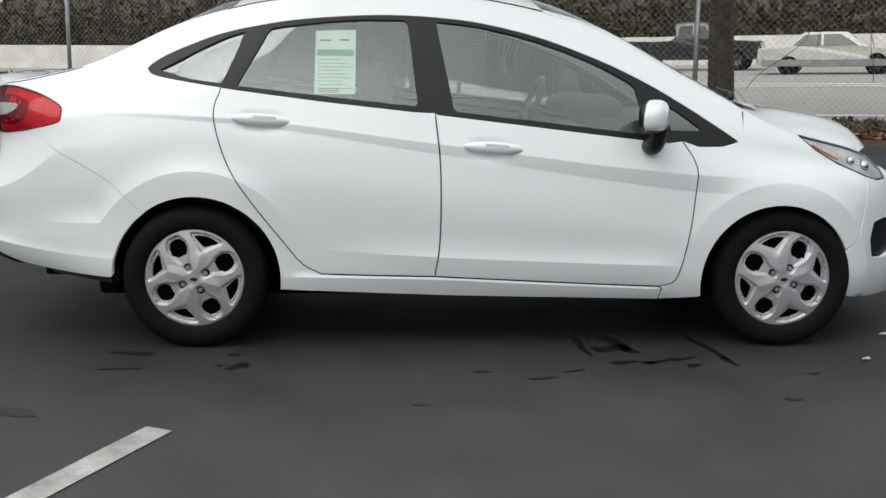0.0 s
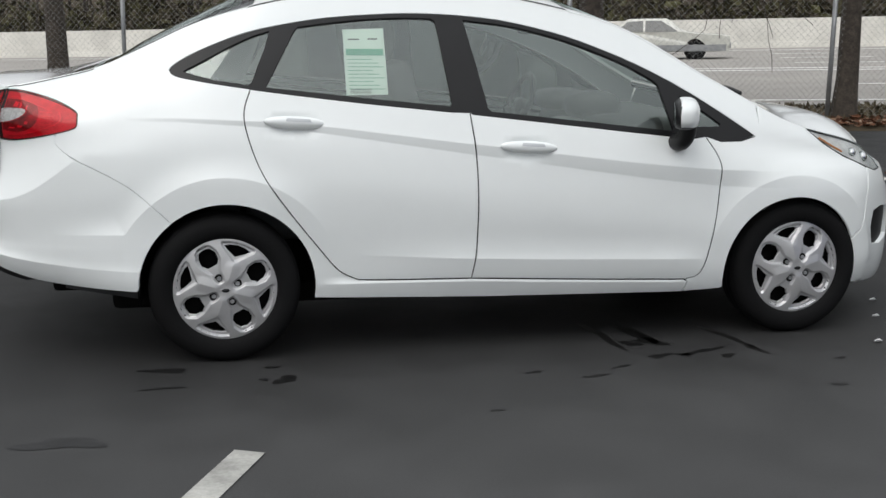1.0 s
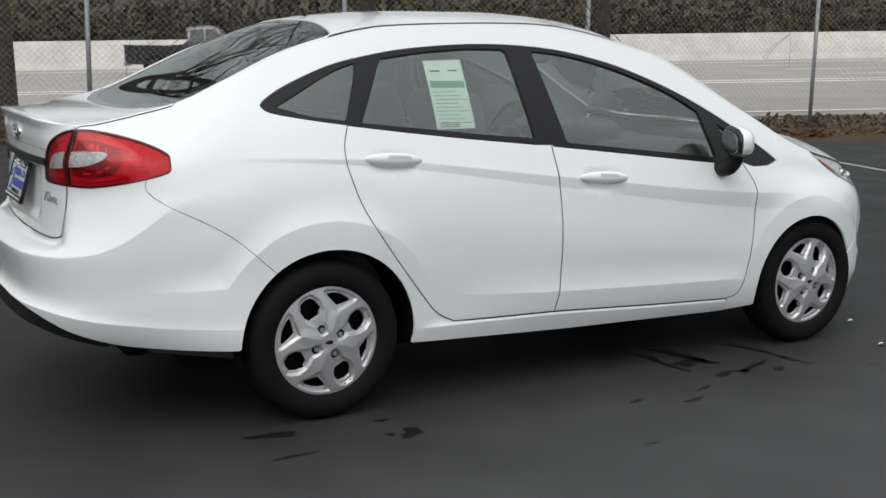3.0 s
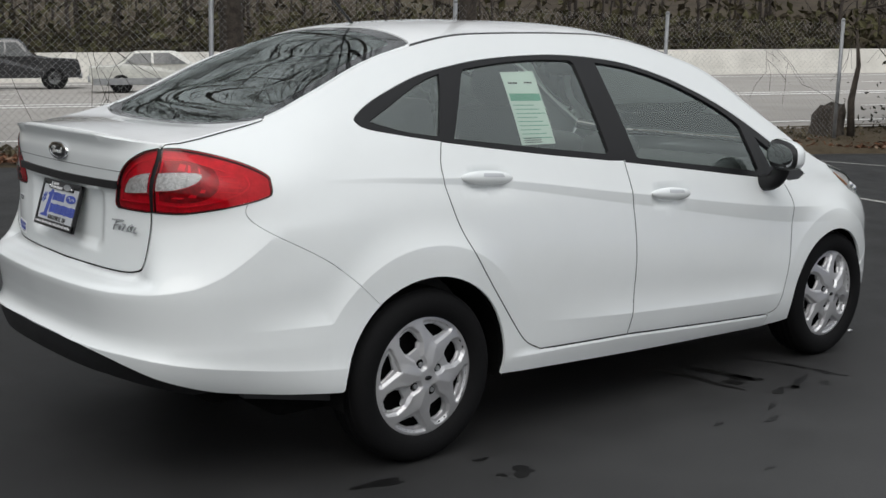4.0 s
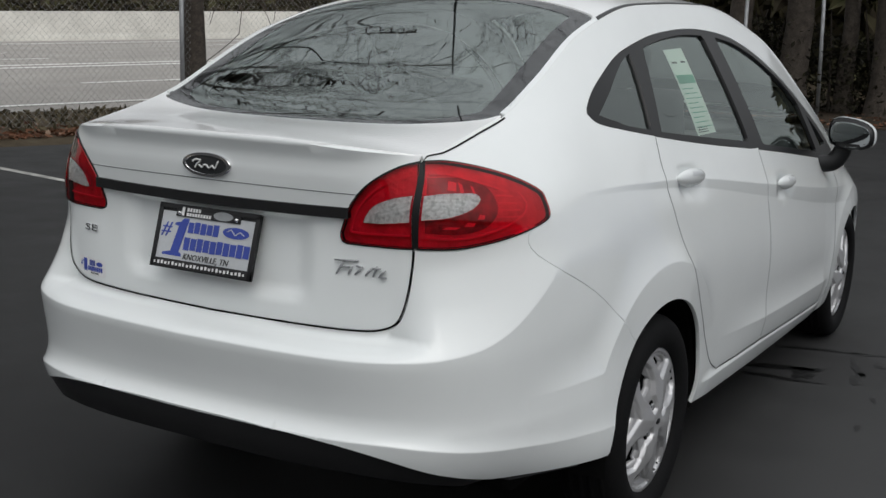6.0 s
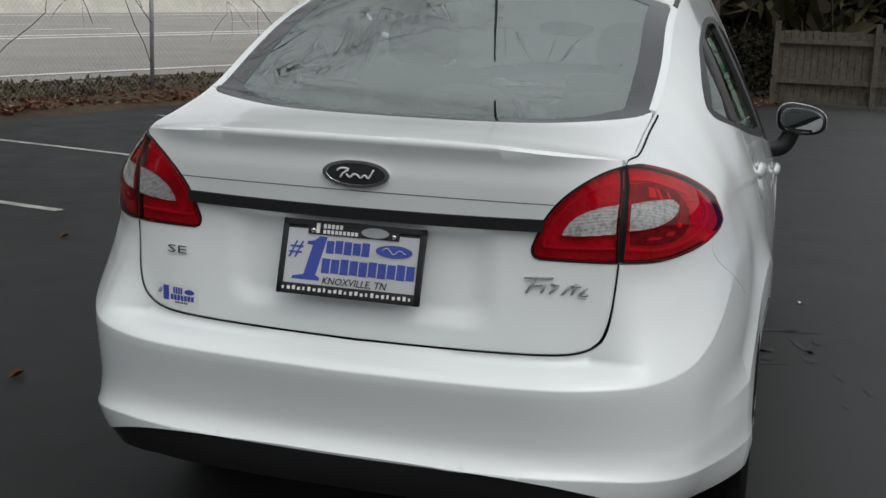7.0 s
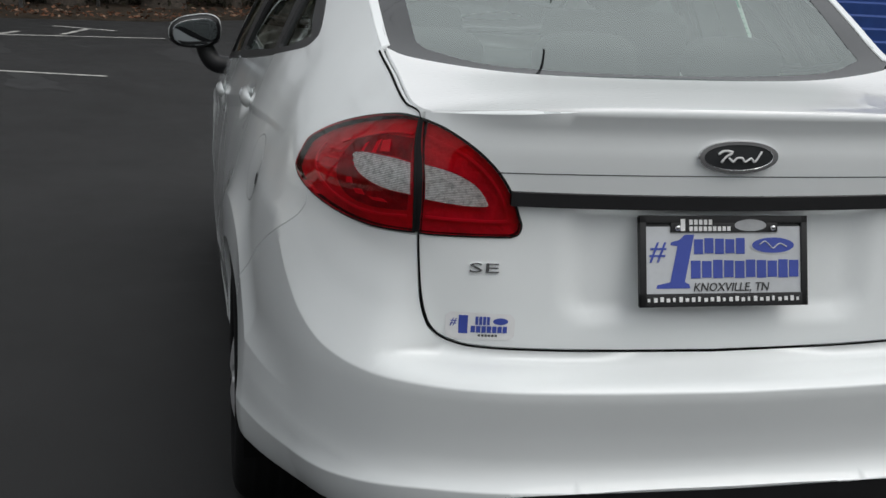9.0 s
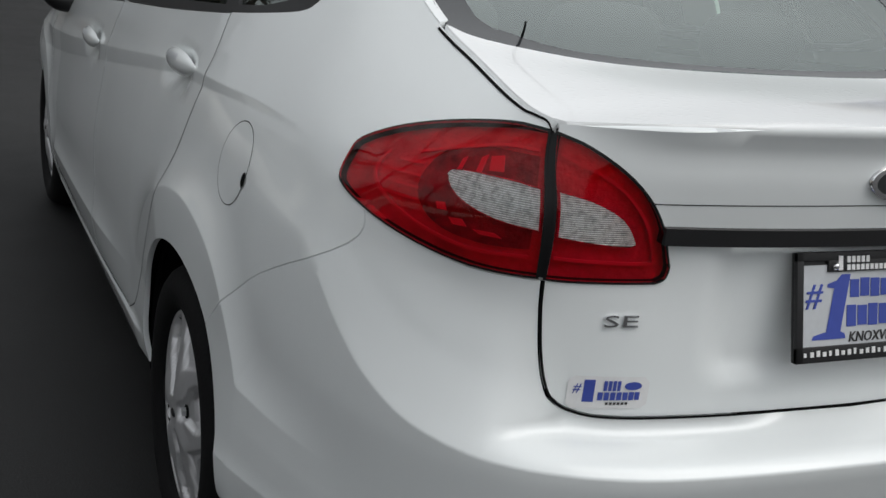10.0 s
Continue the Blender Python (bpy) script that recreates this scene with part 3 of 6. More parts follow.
    amp = np.where(z < 0.30, np.where(u < 0.012, 1.0, 0.0), np.clip((ang - 25) / 40, 0, 1)) * np.clip((u + 0.64) / 0.26, 0, 1)
    out = out + 0.017 * amp * np.clip(1 - np.maximum(far, 0) / 0.10, 0, 1) ** 2
    r, ang = np.hypot(u - 2.452, z - 0.295), np.degrees(np.arctan2(z - 0.295, u - 2.452))
    amp = np.where(z < 0.295, 0.4, np.clip((165 - ang) / 60, 0.4, 1)) * np.where(z > 0.2, 1, 0)
    out = out + 0.014 * amp * np.clip(1 - np.maximum(r - 0.42, 0) / 0.09, 0, 1) ** 2
    # the boot face leans in towards the bar
    out = out - 0.011 * np.clip((0.50 - np.abs(u - UC)) / 0.14, 0, 1) * bell(z - 0.90, 0.10)
    # number-plate hollow in the boot face
    hol = np.clip((1.05 - np.abs(u - UC) / 0.29) / 0.22, 0, 1) * np.clip((0.955 - z) / 0.02, 0, 1) * np.clip((z - 0.735) / 0.05, 0, 1)
    hol = hol * hol * (3 - 2 * hol)
    out = out - 0.016 * hol
    # the bumper's lower corners tuck in
    out = out - 0.060 * np.clip((0.48 - z) / 0.19, 0, 1) ** 1.5 * bell(u + 0.70, 0.30)
    x, w = x + nx * out, w + nw * out
    zo = np.minimum(z, zt)
    return np.stack([x, side * w, zo - settle(u, zo)], -1)


def right(u, z):
    return body(u, z, -1)


def left(u, z):
    return body(u, z, 1)


def rear(r, z):
    """The same skin, counted from the centre line of the tail to both sides."""
    r = np.asarray(r, float)
    p = body(UC + np.abs(r), z, 1)
    p[..., 1] = np.abs(p[..., 1]) * np.sign(r)
    return p


def folds():
    """Points on both sides of every sharp fold of the skin."""
    uu = lambda a, b_: np.arange(a, b_, 0.012)
    lines = [[(u, float(ridge_z(u))) for u in uu(-1.43, -0.56)], *[[(u, float(ridge_z(u)) + h) for u in uu(-1.43, -0.92)] for h in (0.009, 0.0165, 0.023)], [(u, float(lip_z(u))) for u in uu(-1.43, -0.3)],
             [(u, float(crease_z(u))) for u in uu(-0.35, 2.4)], [(u, float(crease_z(u) - crease_w(u))) for u in uu(-0.3, 2.4)],
             [(u, float(hollow_z(u))) for u in uu(0.55, 2.06)], [(u, float(sill_z(u)) - 0.0085) for u in uu(0.4, 2.0)], [(u, float(sill_z(u)) - 0.0165) for u in uu(0.4, 2.0)], [(u, 0.535) for u in uu(-0.62, -0.37)],
             [(0.012 + 0.45 * math.cos(radians(a)), 0.30 + 0.45 * math.sin(radians(a))) for a in np.arange(28, 149, 1.6)],
             [(2.452 + 0.42 * math.cos(radians(a)), 0.295 + 0.42 * math.sin(radians(a))) for a in np.arange(10, 165, 1.6)]]
    pts = []
    for ln in lines:
        p = np.array(ln)
        d = np.gradient(p, axis=0)
        n = np.stack([-d[:, 1], d[:, 0]], 1) / np.linalg.norm(d, axis=1)[:, None]
        pts += [p + n * 0.0028, p - n * 0.0028]
    q = np.vstack(pts)
    CREASES[right] = CREASES[left] = q
    t = q[q[:, 0] < -0.1] - np.array([UC, 0])
    CREASES[rear] = np.vstack([t, t[t[:, 0] > 0.01] * np.array([-1, 1])])


folds()
TX = [-0.95, -0.86, -0.75, -0.6, -0.48, -0.3, -0.1, 0.12, 0.3, 0.6, 1.0, 1.3, 1.5, 1.75, 2.0, 2.25, 2.5, 2.7, 2.9, 3.05]
edge_u = spline([-0.920, -0.916, -0.903, -0.815, -0.732, -0.605, -0.45, 0.0, 2.5, 2.78, 2.88, 2.97, 3.04], [-1.43, -1.25, -1.06, -0.9, -0.75, -0.6, -0.45, 0.0, 2.5, 2.8, 2.95, 3.1, 3.5])
mid_z = spline(TX, [1.122, 1.128, 1.133, 1.138, 1.168, 1.264, 1.360, 1.457, 1.492, 1.516, 1.522, 1.506, 1.465, 1.36, 1.232, 1.10, 1.00, 0.972, 0.935, 0.86])


def roof(x, q):
    """The top skin: x along the car, q from -1 to 1 across it."""
    x, q = np.asarray(x, float), np.asarray(q, float)
    u = edge_u(x)
    w, ze, zm = top_w(u), top_z(u), mid_z(x)
    z = ze + (zm - ze) * (1 - np.abs(q) ** 2.6)
    return np.stack([x, q * w, z - settle(x, z)], -1)


car = empty("car", "white four-door saloon car parked on the asphalt lot, freshly washed", "car")

# the lines of the side, in station and height
ARCH_R = [(0.012 + 0.345 * math.cos(radians(a)), 0.30 + 0.345 * math.sin(radians(a))) for a in range(-8, 189, 6)]
DOOR_R = crom([(0.118, 1.085), (0.09, 1.0), (0.10, 0.91), (0.15, 0.77), (0.24, 0.63), (0.37, 0.46), (0.45, 0.365), (0.53, 0.322)])
DOOR_F = crom([(1.95, 0.272), (2.02, 0.31), (2.065, 0.50), (2.09, 0.72), (2.08, 0.80), (2.03, 0.885)])
B_SEAM = crom([(1.0, 0.314), (1.02, 0.47), (1.02, 0.76), (0.997, 0.992)])
DLO_LOW = crom([(-0.192, 1.157), (-0.17, 1.135), (-0.10, 1.118), (0.118, 1.085), (0.52, 1.036), (0.91, 0.996), (1.31, 0.952), (1.79, 0.897), (2.10, 0.865), (2.2, 0.866), (2.27, 0.885)], 4)
DLO_TOP = crom([(2.27, 0.885), (2.04, 1.03), (1.87, 1.125), (1.68, 1.212), (1.44, 1.298), (1.21, 1.352), (1.04, 1.374), (0.85, 1.384), (0.67, 1.381), (0.44, 1.363), (0.27, 1.337), (0.10, 1.298), (-0.08, 1.228), (-0.17, 1.178), (-0.192, 1.157)], 4)
LAMP_OUT = crom([(-0.536, 0.985), (-0.541, 1.010), (-0.60, 1.043), (-0.69, 1.070), (-0.79, 1.085), (-0.884, 1.087)], 5) + crom([(-0.889, 0.898), (-0.80, 0.898), (-0.70, 0.911), (-0.61, 0.930), (-0.556, 0.945), (-0.539, 0.957), (-0.536, 0.985)], 5)[:-1]
LAMP_IN = crom([(-0.900, 1.087), (-0.95, 1.075), (-1.0, 1.04), (-1.04, 0.985), (-1.066, 0.920)], 5) + crom([(-1.066, 0.912), (-1.062, 0.902), (-1.05, 0.897)], 3) + [(-0.898, 0.897)]
CLEAR_OUT = crom([(-0.880, 0.962), (-0.82, 0.968), (-0.765, 0.985), (-0.738, 1.006), (-0.755, 1.016), (-0.83, 1.018), (-0.878, 1.014)], 3)
CLEAR_IN = crom([(-0.906, 0.957), (-0.96, 0.951), (-1.0, 0.949), (-1.008, 0.955), (-0.988, 0.986), (-0.95, 1.006), (-0.906, 1.014)], 3)
BOWL_OUT = crom([(-0.872, 0.932), (-0.80, 0.928), (-0.735, 0.940), (-0.695, 0.975), (-0.690, 1.020), (-0.715, 1.045), (-0.78, 1.054), (-0.872, 1.055)], 4)
GUIDE_OUT = crom([(-0.872, 0.922), (-0.79, 0.918), (-0.70, 0.934), (-0.625, 0.962), (-0.600, 0.985), (-0.605, 1.012)], 5)
GUIDE_IN = crom([(-0.906, 0.925), (-0.97, 0.923), (-1.035, 0.922), (-1.043, 0.932), (-1.02, 0.985), (-0.975, 1.035), (-0.91, 1.062)], 5)
BMP_SEAM = crom([(-0.615, 0.940), (-0.60, 0.87), (-0.36, 0.722), (-0.198, 0.5745)])


def between(line, a, b):
    """The stretch of a line of points whose first number lies between a and b."""
    return [p for p in line if a <= p[0] <= b]


def ribbon(line, w):
    """A narrow outline along a line."""
    p = np.array(line)
    d = np.gradient(p, axis=0)
    n = np.stack([-d[:, 1], d[:, 0]], 1) / (np.linalg.norm(d, axis=1)[:, None] + 1e-9) * w / 2
    return [tuple(v) for v in p + n] + [tuple(v) for v in (p - n)[::-1]]


def tail_lamp(outline, clear, guide, bowl, fn, parent, label):
    """Red lens over a silvered reflector, with a dark bowl, a light guide and a clear lens."""
    sheet("lamp_gasket", outline, fn, TRIM, parent, "black seal round the tail lamp", step=0.02, inset=-0.0020, depth=0.02, gap=-0.002, holes=[shrink(outline, 0.0022)])
    lamp = sheet("tail_lamp", shrink(outline, 0.0025), fn, RED, parent, label, step=0.02, inset=-0.005, depth=0.004, holes=[clear])
    lamp.visible_shadow = False
    sheet("reflector", shrink(outline, -0.006), fn, REFLECTOR, lamp, "silvered lamp reflector", step=0.012, inset=0.009, depth=0.0)
    if bowl:
        sheet("bulb_bowl", bowl, fn, BOWL, lamp, "dark recess round the bulb", step=0.014, inset=0.0072, depth=0.0)
        # the ribs carry their highlights as a pale colour
        for i, z in enumerate((0.962, 0.978, 0.994, 1.010)):
            sheet("rib", [(-0.700 + 0.006 * i, z), (-0.622 - 0.004 * i, z - 0.004), (-0.622 - 0.004 * i, z - 0.0005), (-0.700 + 0.006 * i, z + 0.0035)], fn, GUIDE, lamp, "", step=0.02, inset=0.0055, depth=0.002)
        for a, z, w, h in ((-0.800, 1.036, 0.016, 0.011), (-0.775, 1.030, 0.006, 0.014), (-0.742, 1.026, 0.004, 0.009), (-0.742, 0.966, 0.010, 0.006), (-0.772, 0.950, 0.014, 0.005), (-0.815, 0.943, 0.020, 0.003)):
            sheet("facet", [(a - w, z - h * 0.8), (a + w * 0.5, z - h), (a + w, z + h * 0.6), (a - w * 0.4, z + h)], fn, GUIDE, lamp, "", step=0.02, inset=0.0050, depth=0.002)
        sheet("light_guide", ribbon(crom([(-0.868, 1.062), (-0.80, 1.060), (-0.73, 1.046), (-0.66, 1.024)], 5), 0.004), fn, GUIDE, lamp, "", step=0.02, inset=0.0045, depth=0.003)
    sheet("light_guide", ribbon(guide, 0.0042), fn, GUIDE, lamp, "bright light guide along the rim", step=0.02, inset=0.0045, depth=0.003)
    sheet("clear_surround", shrink(clear, -0.002), fn, CLEAR_BACK, lamp, "ribbed silver reflector behind the clear lens", step=0.010, inset=0.0010, depth=0.0)
    cl = sheet("clear_lens", clear, fn, CLEAR, lamp, "clear ribbed lens", step=0.02, inset=-0.0045, depth=0.012)
    cl.visible_shadow = False
    return lamp


def shrink(poly, d):
    """The outline drawn in by d."""
    p = np.array(poly)
    area = 0.5 * np.sum(p[:, 0] * np.roll(p[:, 1], -1) - np.roll(p[:, 0], -1) * p[:, 1])
    e1, e2 = p - np.roll(p, 1, 0), np.roll(p, -1, 0) - p
    e1 /= np.linalg.norm(e1, axis=1)[:, None] + 1e-12
    e2 /= np.linalg.norm(e2, axis=1)[:, None] + 1e-12
    t = e1 + e2
    n = np.stack([-t[:, 1], t[:, 0]], 1) * (1 if area > 0 else -1)
    ln = np.linalg.norm(n, axis=1)[:, None] + 1e-12
    return [tuple(v) for v in p + n / ln * d * np.minimum(2.0 / ln, 1.5)]


def car_side(fn, s, tag):
    f, nm = fn, tag
    e_line = [(u, float(top_z(u))) for u in np.linspace(-0.892, 2.30, 90)]
    dlo_rear = [p for p in DLO_LOW if p[0] <= 0.118]
    arch_up = [p for p in ARCH_R if p[0] > BMP_SEAM[-1][0] or p[1] < 0.3 and p[0] > 0]
    lamp_edge = [p for p in LAMP_OUT if p[0] > -0.606 and p[1] < 0.985][1:] + [p for p in LAMP_OUT if p[1] >= 0.985]
    quarter = (e_line + [(2.30, 0.865), (2.28, 0.875)] + DLO_TOP[1:-1] + dlo_rear + DOOR_R[1:] + [(0.6, 0.3185), (0.7, 0.3165), (1.0, 0.3125), (1.3, 0.2985), (1.6, 0.2845), (1.9, 0.2725), (1.945, 0.2705), (1.96, 0.262), (1.95, 0.212), (1.06, 0.228)]
               + arch_up + BMP_SEAM[::-1] + lamp_edge)
    p = sheet("body_side", quarter, f, PAINT, car, "white painted quarter panel, sill and roof rail", step=0.026, gap=0.0015)
    belt_r = [p_ for p_ in DLO_LOW if 0.118 <= p_[0] <= 0.99]
    rd = DOOR_R + [(0.7, 0.318)] + B_SEAM + belt_r[::-1][:-1]
    door_r = sheet("rear_door", rd, f, PAINT, car, "white painted rear passenger door", step=0.03, gap=0.0032)
    belt_f = [p_ for p_ in DLO_LOW if 1.0 <= p_[0] <= 2.03]
    fd = B_SEAM[::-1] + [(1.3, 0.30), (1.6, 0.286), (1.9, 0.274)] + DOOR_F + belt_f[::-1]
    door_f = sheet("front_door", fd, f, PAINT, car, "white painted front door", step=0.03, gap=0.0032)
    # front wing
    arch_f = [(2.452 + 0.325 * math.cos(radians(a)), 0.295 + 0.325 * math.sin(radians(a))) for a in range(192, 20, -6)]
    wing = DOOR_F[::-1] + [(1.965, 0.262), (1.955, 0.212)] + [(2.12, 0.222)] + arch_f + [(2.80, 0.46), (2.84, 0.60), (2.86, 0.70), (2.855, 0.731), (2.72, 0.782), (2.62, 0.842)] + [(u, float(top_z(u)) - 0.001) for u in np.linspace(2.545, 2.31, 9)] + [(2.29, 0.884), (2.20, 0.862), (2.10, 0.862)]
    sheet("front_wing", wing, f, PAINT, car, "white painted front wing", step=0.028, gap=0.002)
    for gap_line in (DOOR_R, B_SEAM, DOOR_F, DOOR_R[-1:] + [(0.7, 0.3165), (1.0, 0.3125), (1.3, 0.2985), (1.6, 0.2845), (1.9, 0.2725), (1.95, 0.2715)]):
        sheet("shut_line", ribbon(gap_line, 0.0032), f, SEAM, car, "thin dark door shut line", step=0.02, inset=-0.0006, depth=0.0)
    # window band: trim with panes let into it
    panes = [
        ("quarter_pane", crom([(-0.140, 1.152), (-0.04, 1.203), (0.06, 1.255), (0.14, 1.290), (0.205, 1.310)], 4) + [(0.185, 1.25), (0.125, 1.112), (0.112, 1.101), (-0.02, 1.119)]),
        ("rear_door_pane", [(0.180, 1.092), (0.300, 1.305)] + crom([(0.318, 1.327), (0.52, 1.353), (0.70, 1.366), (0.868, 1.366)], 3) + [(0.885, 1.354), (0.925, 1.03), (0.915, 1.018), (0.6, 1.048)]),
        ("front_door_pane", crom([(1.003, 1.361), (1.2, 1.338), (1.43, 1.283), (1.66, 1.199), (1.80, 1.128), (1.838, 1.10)], 4) + [(1.885, 0.92), (1.875, 0.91), (1.5, 0.952), (1.09, 0.996), (1.075, 1.008)]),
        ("sail_pane", [(1.93, 1.055), (2.02, 1.0), (2.11, 0.935), (2.10, 0.925), (1.985, 0.925)]),
    ]
    band = DLO_LOW[:-1] + DLO_TOP[:-1]
    trim = sheet("window_trim", band, f, TRIM, car, "matt black window frame and pillar trim", holes=[h for _, h in panes], step=0.03, inset=0.002, depth=0.02)
    for n, h in panes:
        g = sheet(n, h, f, GLASS, car, "grey-green tinted side glass", step=0.06, inset=0.010, depth=0.0)
        g.visible_shadow = False
    tail_lamp(LAMP_OUT, CLEAR_OUT, GUIDE_OUT, BOWL_OUT, f, car, "red tail lamp with a clear reversing lens")
    return door_r, door_f


car_side(right, -1, "right")
car_side(left, 1, "left")

# tail: boot lid, bumper, inner lamps
def rr(line):
    """Station points as distances from the centre line."""
    return [(a - UC, b) for a, b in line]


lamp_in = rr(LAMP_IN)
BOOT_EDGE = crom([(0.5290, 0.86), (0.522, 0.80), (0.512, 0.757), (0.497, 0.729), (0.467, 0.711), (0.40, 0.701), (0.2, 0.6955), (0.0, 0.6935)], 5)
half = [(0.0, 1.1235), (0.25, 1.1205), (0.45, 1.105), (0.529, 1.0985)] + [(0.529, 1.09)] + lamp_in + BOOT_EDGE
boot_poly = half + [(-a, b) for a, b in half[::-1][1:-1]]
boot = sheet("boot_lid", boot_poly, rear, PAINT, car, "white painted boot lid", step=0.018, gap=0.001)
for s in (-1, 1):
    fn = right if s < 0 else left
    tail_lamp(LAMP_IN, CLEAR_IN, GUIDE_IN, None, fn, boot, "red tail lamp on the boot lid with a clear lens")

bh = [(a * 1.004 + 0.0012, b - 0.0032) for a, b in BOOT_EDGE[::-1]] + [(0.535, 0.893)] + rr([(-0.80, 0.893), (-0.70, 0.909), (-0.62, 0.934)]) + rr(BMP_SEAM[1:])
arch_b = [(a - UC, b) for a, b in ARCH_R if a < -0.21 and b > 0.31]
bh += arch_b + crom([(1.09, 0.305), (0.88, 0.318), (0.72, 0.338), (0.60, 0.378), (0.50, 0.425), (0.38, 0.455), (0.2, 0.467), (0.0, 0.470)], 4)
bumper_poly = bh + [(-a, b) for a, b in bh[::-1][1:-1]]
seam_line = [(a + 0.0006, b - 0.0016) for a, b in BOOT_EDGE]
seam_line = seam_line + [(-a, b) for a, b in seam_line[::-1][1:]]
sheet("boot_gap", ribbon([(0.532, 0.895)] + seam_line + [(-0.532, 0.895)], 0.0036), rear, DARK, car, "dark shut line below the boot lid", step=0.02, inset=-0.0022, depth=0.0)
sheet("rear_bumper", bumper_poly, rear, PAINT, car, "white painted rear bumper", step=0.018, gap=0.001, depth=0.03)
vh = crom([(0.0, 0.469), (0.2, 0.466), (0.38, 0.454), (0.50, 0.424), (0.60, 0.377), (0.72, 0.337)], 4) + [(0.66, 0.325), (0.54, 0.355), (0.42, 0.375), (0.0, 0.385)]
sheet("valance", vh + [(-a, b) for a, b in vh[::-1][1:-1]], rear, BLACK, car, "black plastic lower rear valance", step=0.03, inset=0.006, depth=0.03)

# roof, rear window, deck
deck_front = crom([(-0.475, 0.985), (-0.52, 0.90), (-0.575, 0.6), (-0.595, 0.3), (-0.60, 0.0)], 5)
deck_front += [(a, -b) for a, b in deck_front[::-1][1:]]
deck_back = [(-0.915, q) for q in np.linspace(-0.99, 0.99, 25)]
deck_back = [(-0.915 + 0.10 * max(0, (abs(q) - 0.72) / 0.28) ** 1.5, q) for _, q in deck_back]
deck = sheet("boot_deck", deck_back + deck_front, roof, WET_PAINT, boot, "white painted top of the boot lid", step=0.028, gap=0.0)
for fn in (right, left):
    cut = [(u, float(top_z(u)) - 0.005) for u in np.linspace(-0.478, -0.80, 20)] + crom([(-0.83, 1.1005), (-0.872, 1.097), (-0.891, 1.085)], 5)
    sheet("boot_gap", ribbon(cut, 0.0032), fn, DARK, car, "dark shut line beside the boot lid", step=0.02, inset=-0.0010, depth=0.0)
    sheet("lamp_divider", ribbon([(-0.892, 1.086), (-0.892, 1.0), (-0.8935, 0.95), (-0.8935, 0.898)], 0.0115), fn, TRIM, car, "black gap between the two lamp halves", step=0.012, inset=0.0006, depth=0.004)
rw_low = [(a + 0.004, b * 0.99) for a, b in deck_front]
rw_top = crom([(0.115, -0.965), (0.15, -0.9), (0.175, -0.5), (0.18, 0.0), (0.175, 0.5), (0.15, 0.9), (0.115, 0.965)], 5)
rw = rw_low + rw_top
hole = crom([(-0.47, 0.84), (-0.535, 0.6), (-0.56, 0.0), (-0.535, -0.6), (-0.47, -0.84), (-0.44, -0.865)], 5) + crom([(0.06, -0.86), (0.10, -0.82), (0.125, -0.4), (0.13, 0.0), (0.125, 0.4), (0.10, 0.82), (0.06, 0.86)], 5) + [(-0.44, 0.865)]
sheet("rear_window_border", rw, roof, FRIT, car, "black printed border of the rear window", holes=[hole], step=0.03, inset=0.003, depth=0.006)
rg = sheet("rear_window", hole, roof, REAR_GLASS, car, "tinted curved rear window reflecting bare branches", step=0.04, inset=0.004, depth=0.0)
rg.visible_shadow = False
roof_poly = [(a + 0.006, b * 1.0) for a, b in rw_top] + [(0.20, 0.999)] + [(x, 0.999) for x in np.linspace(0.3, 1.42, 12)] + crom([(1.46, 0.96), (1.42, 0.6), (1.40, 0.0), (1.42, -0.6), (1.46, -0.96)], 5) + [(x, -0.999) for x in np.linspace(1.42, 0.3, 12)] + [(0.20, -0.999)]
sheet("roof_panel", roof_poly, roof, WET_PAINT, car, "white painted roof", step=0.045, gap=0.0)
for s in (-1, 1):
    strip = [(x, s * 0.999) for x in np.linspace(-0.47, 0.2, 16)] + [(0.118, s * 0.967)] + [(x, s * 0.967) for x in np.linspace(0.1, -0.46, 14)]
    sheet("pillar_edge", strip, roof, PAINT, car, "white painted rear pillar edge", step=0.03)
    ap = [(x, s * 0.999) for x in np.linspace(1.42, 2.30, 16)] + [(2.26, s * 0.93)] + [(x, s * 0.93) for x in np.linspace(2.2, 1.46, 14)]
    sheet("windscreen_pillar", ap, roof, PAINT, car, "white painted windscreen pillar", step=0.03)
for s in (-1, 1):
    mould = [(x, s * 0.998) for x in np.linspace(0.125, 1.46, 34)] + [(x, s * 0.972) for x in np.linspace(1.46, 0.14, 34)]
    sheet("roof_moulding", mould, roof, TRIM, car, "black strip along the roof joint", step=0.03, inset=-0.002, depth=0.008)
ws_low = crom([(2.26, -0.93), (2.40, -0.6), (2.46, 0.0), (2.40, 0.6), (2.26, 0.93)], 6)
ws_top = crom([(1.462, 0.93), (1.425, 0.6), (1.405, 0.0), (1.425, -0.6), (1.462, -0.93)], 6)
wsc = sheet("windscreen", ws_low + ws_top, roof, GLASS, car, "tinted windscreen", step=0.06, inset=0.004, depth=0.0)
wsc.visible_shadow = False
hood = [(a + 0.06, b) for a, b in crom([(2.24, -0.99), (2.40, -0.6), (2.46, 0.0), (2.40, 0.6), (2.24, 0.99)], 6)] + [(x, 0.995) for x in np.linspace(2.35, 2.85, 8)] + [(2.98, 0.8), (3.03, 0.4), (3.04, 0.0), (3.03, -0.4), (2.98, -0.8)] + [(x, -0.995) for x in np.linspace(2.85, 2.35, 8)]
sheet("bonnet", hood, roof, PAINT, car, "white painted bonnet", step=0.04)
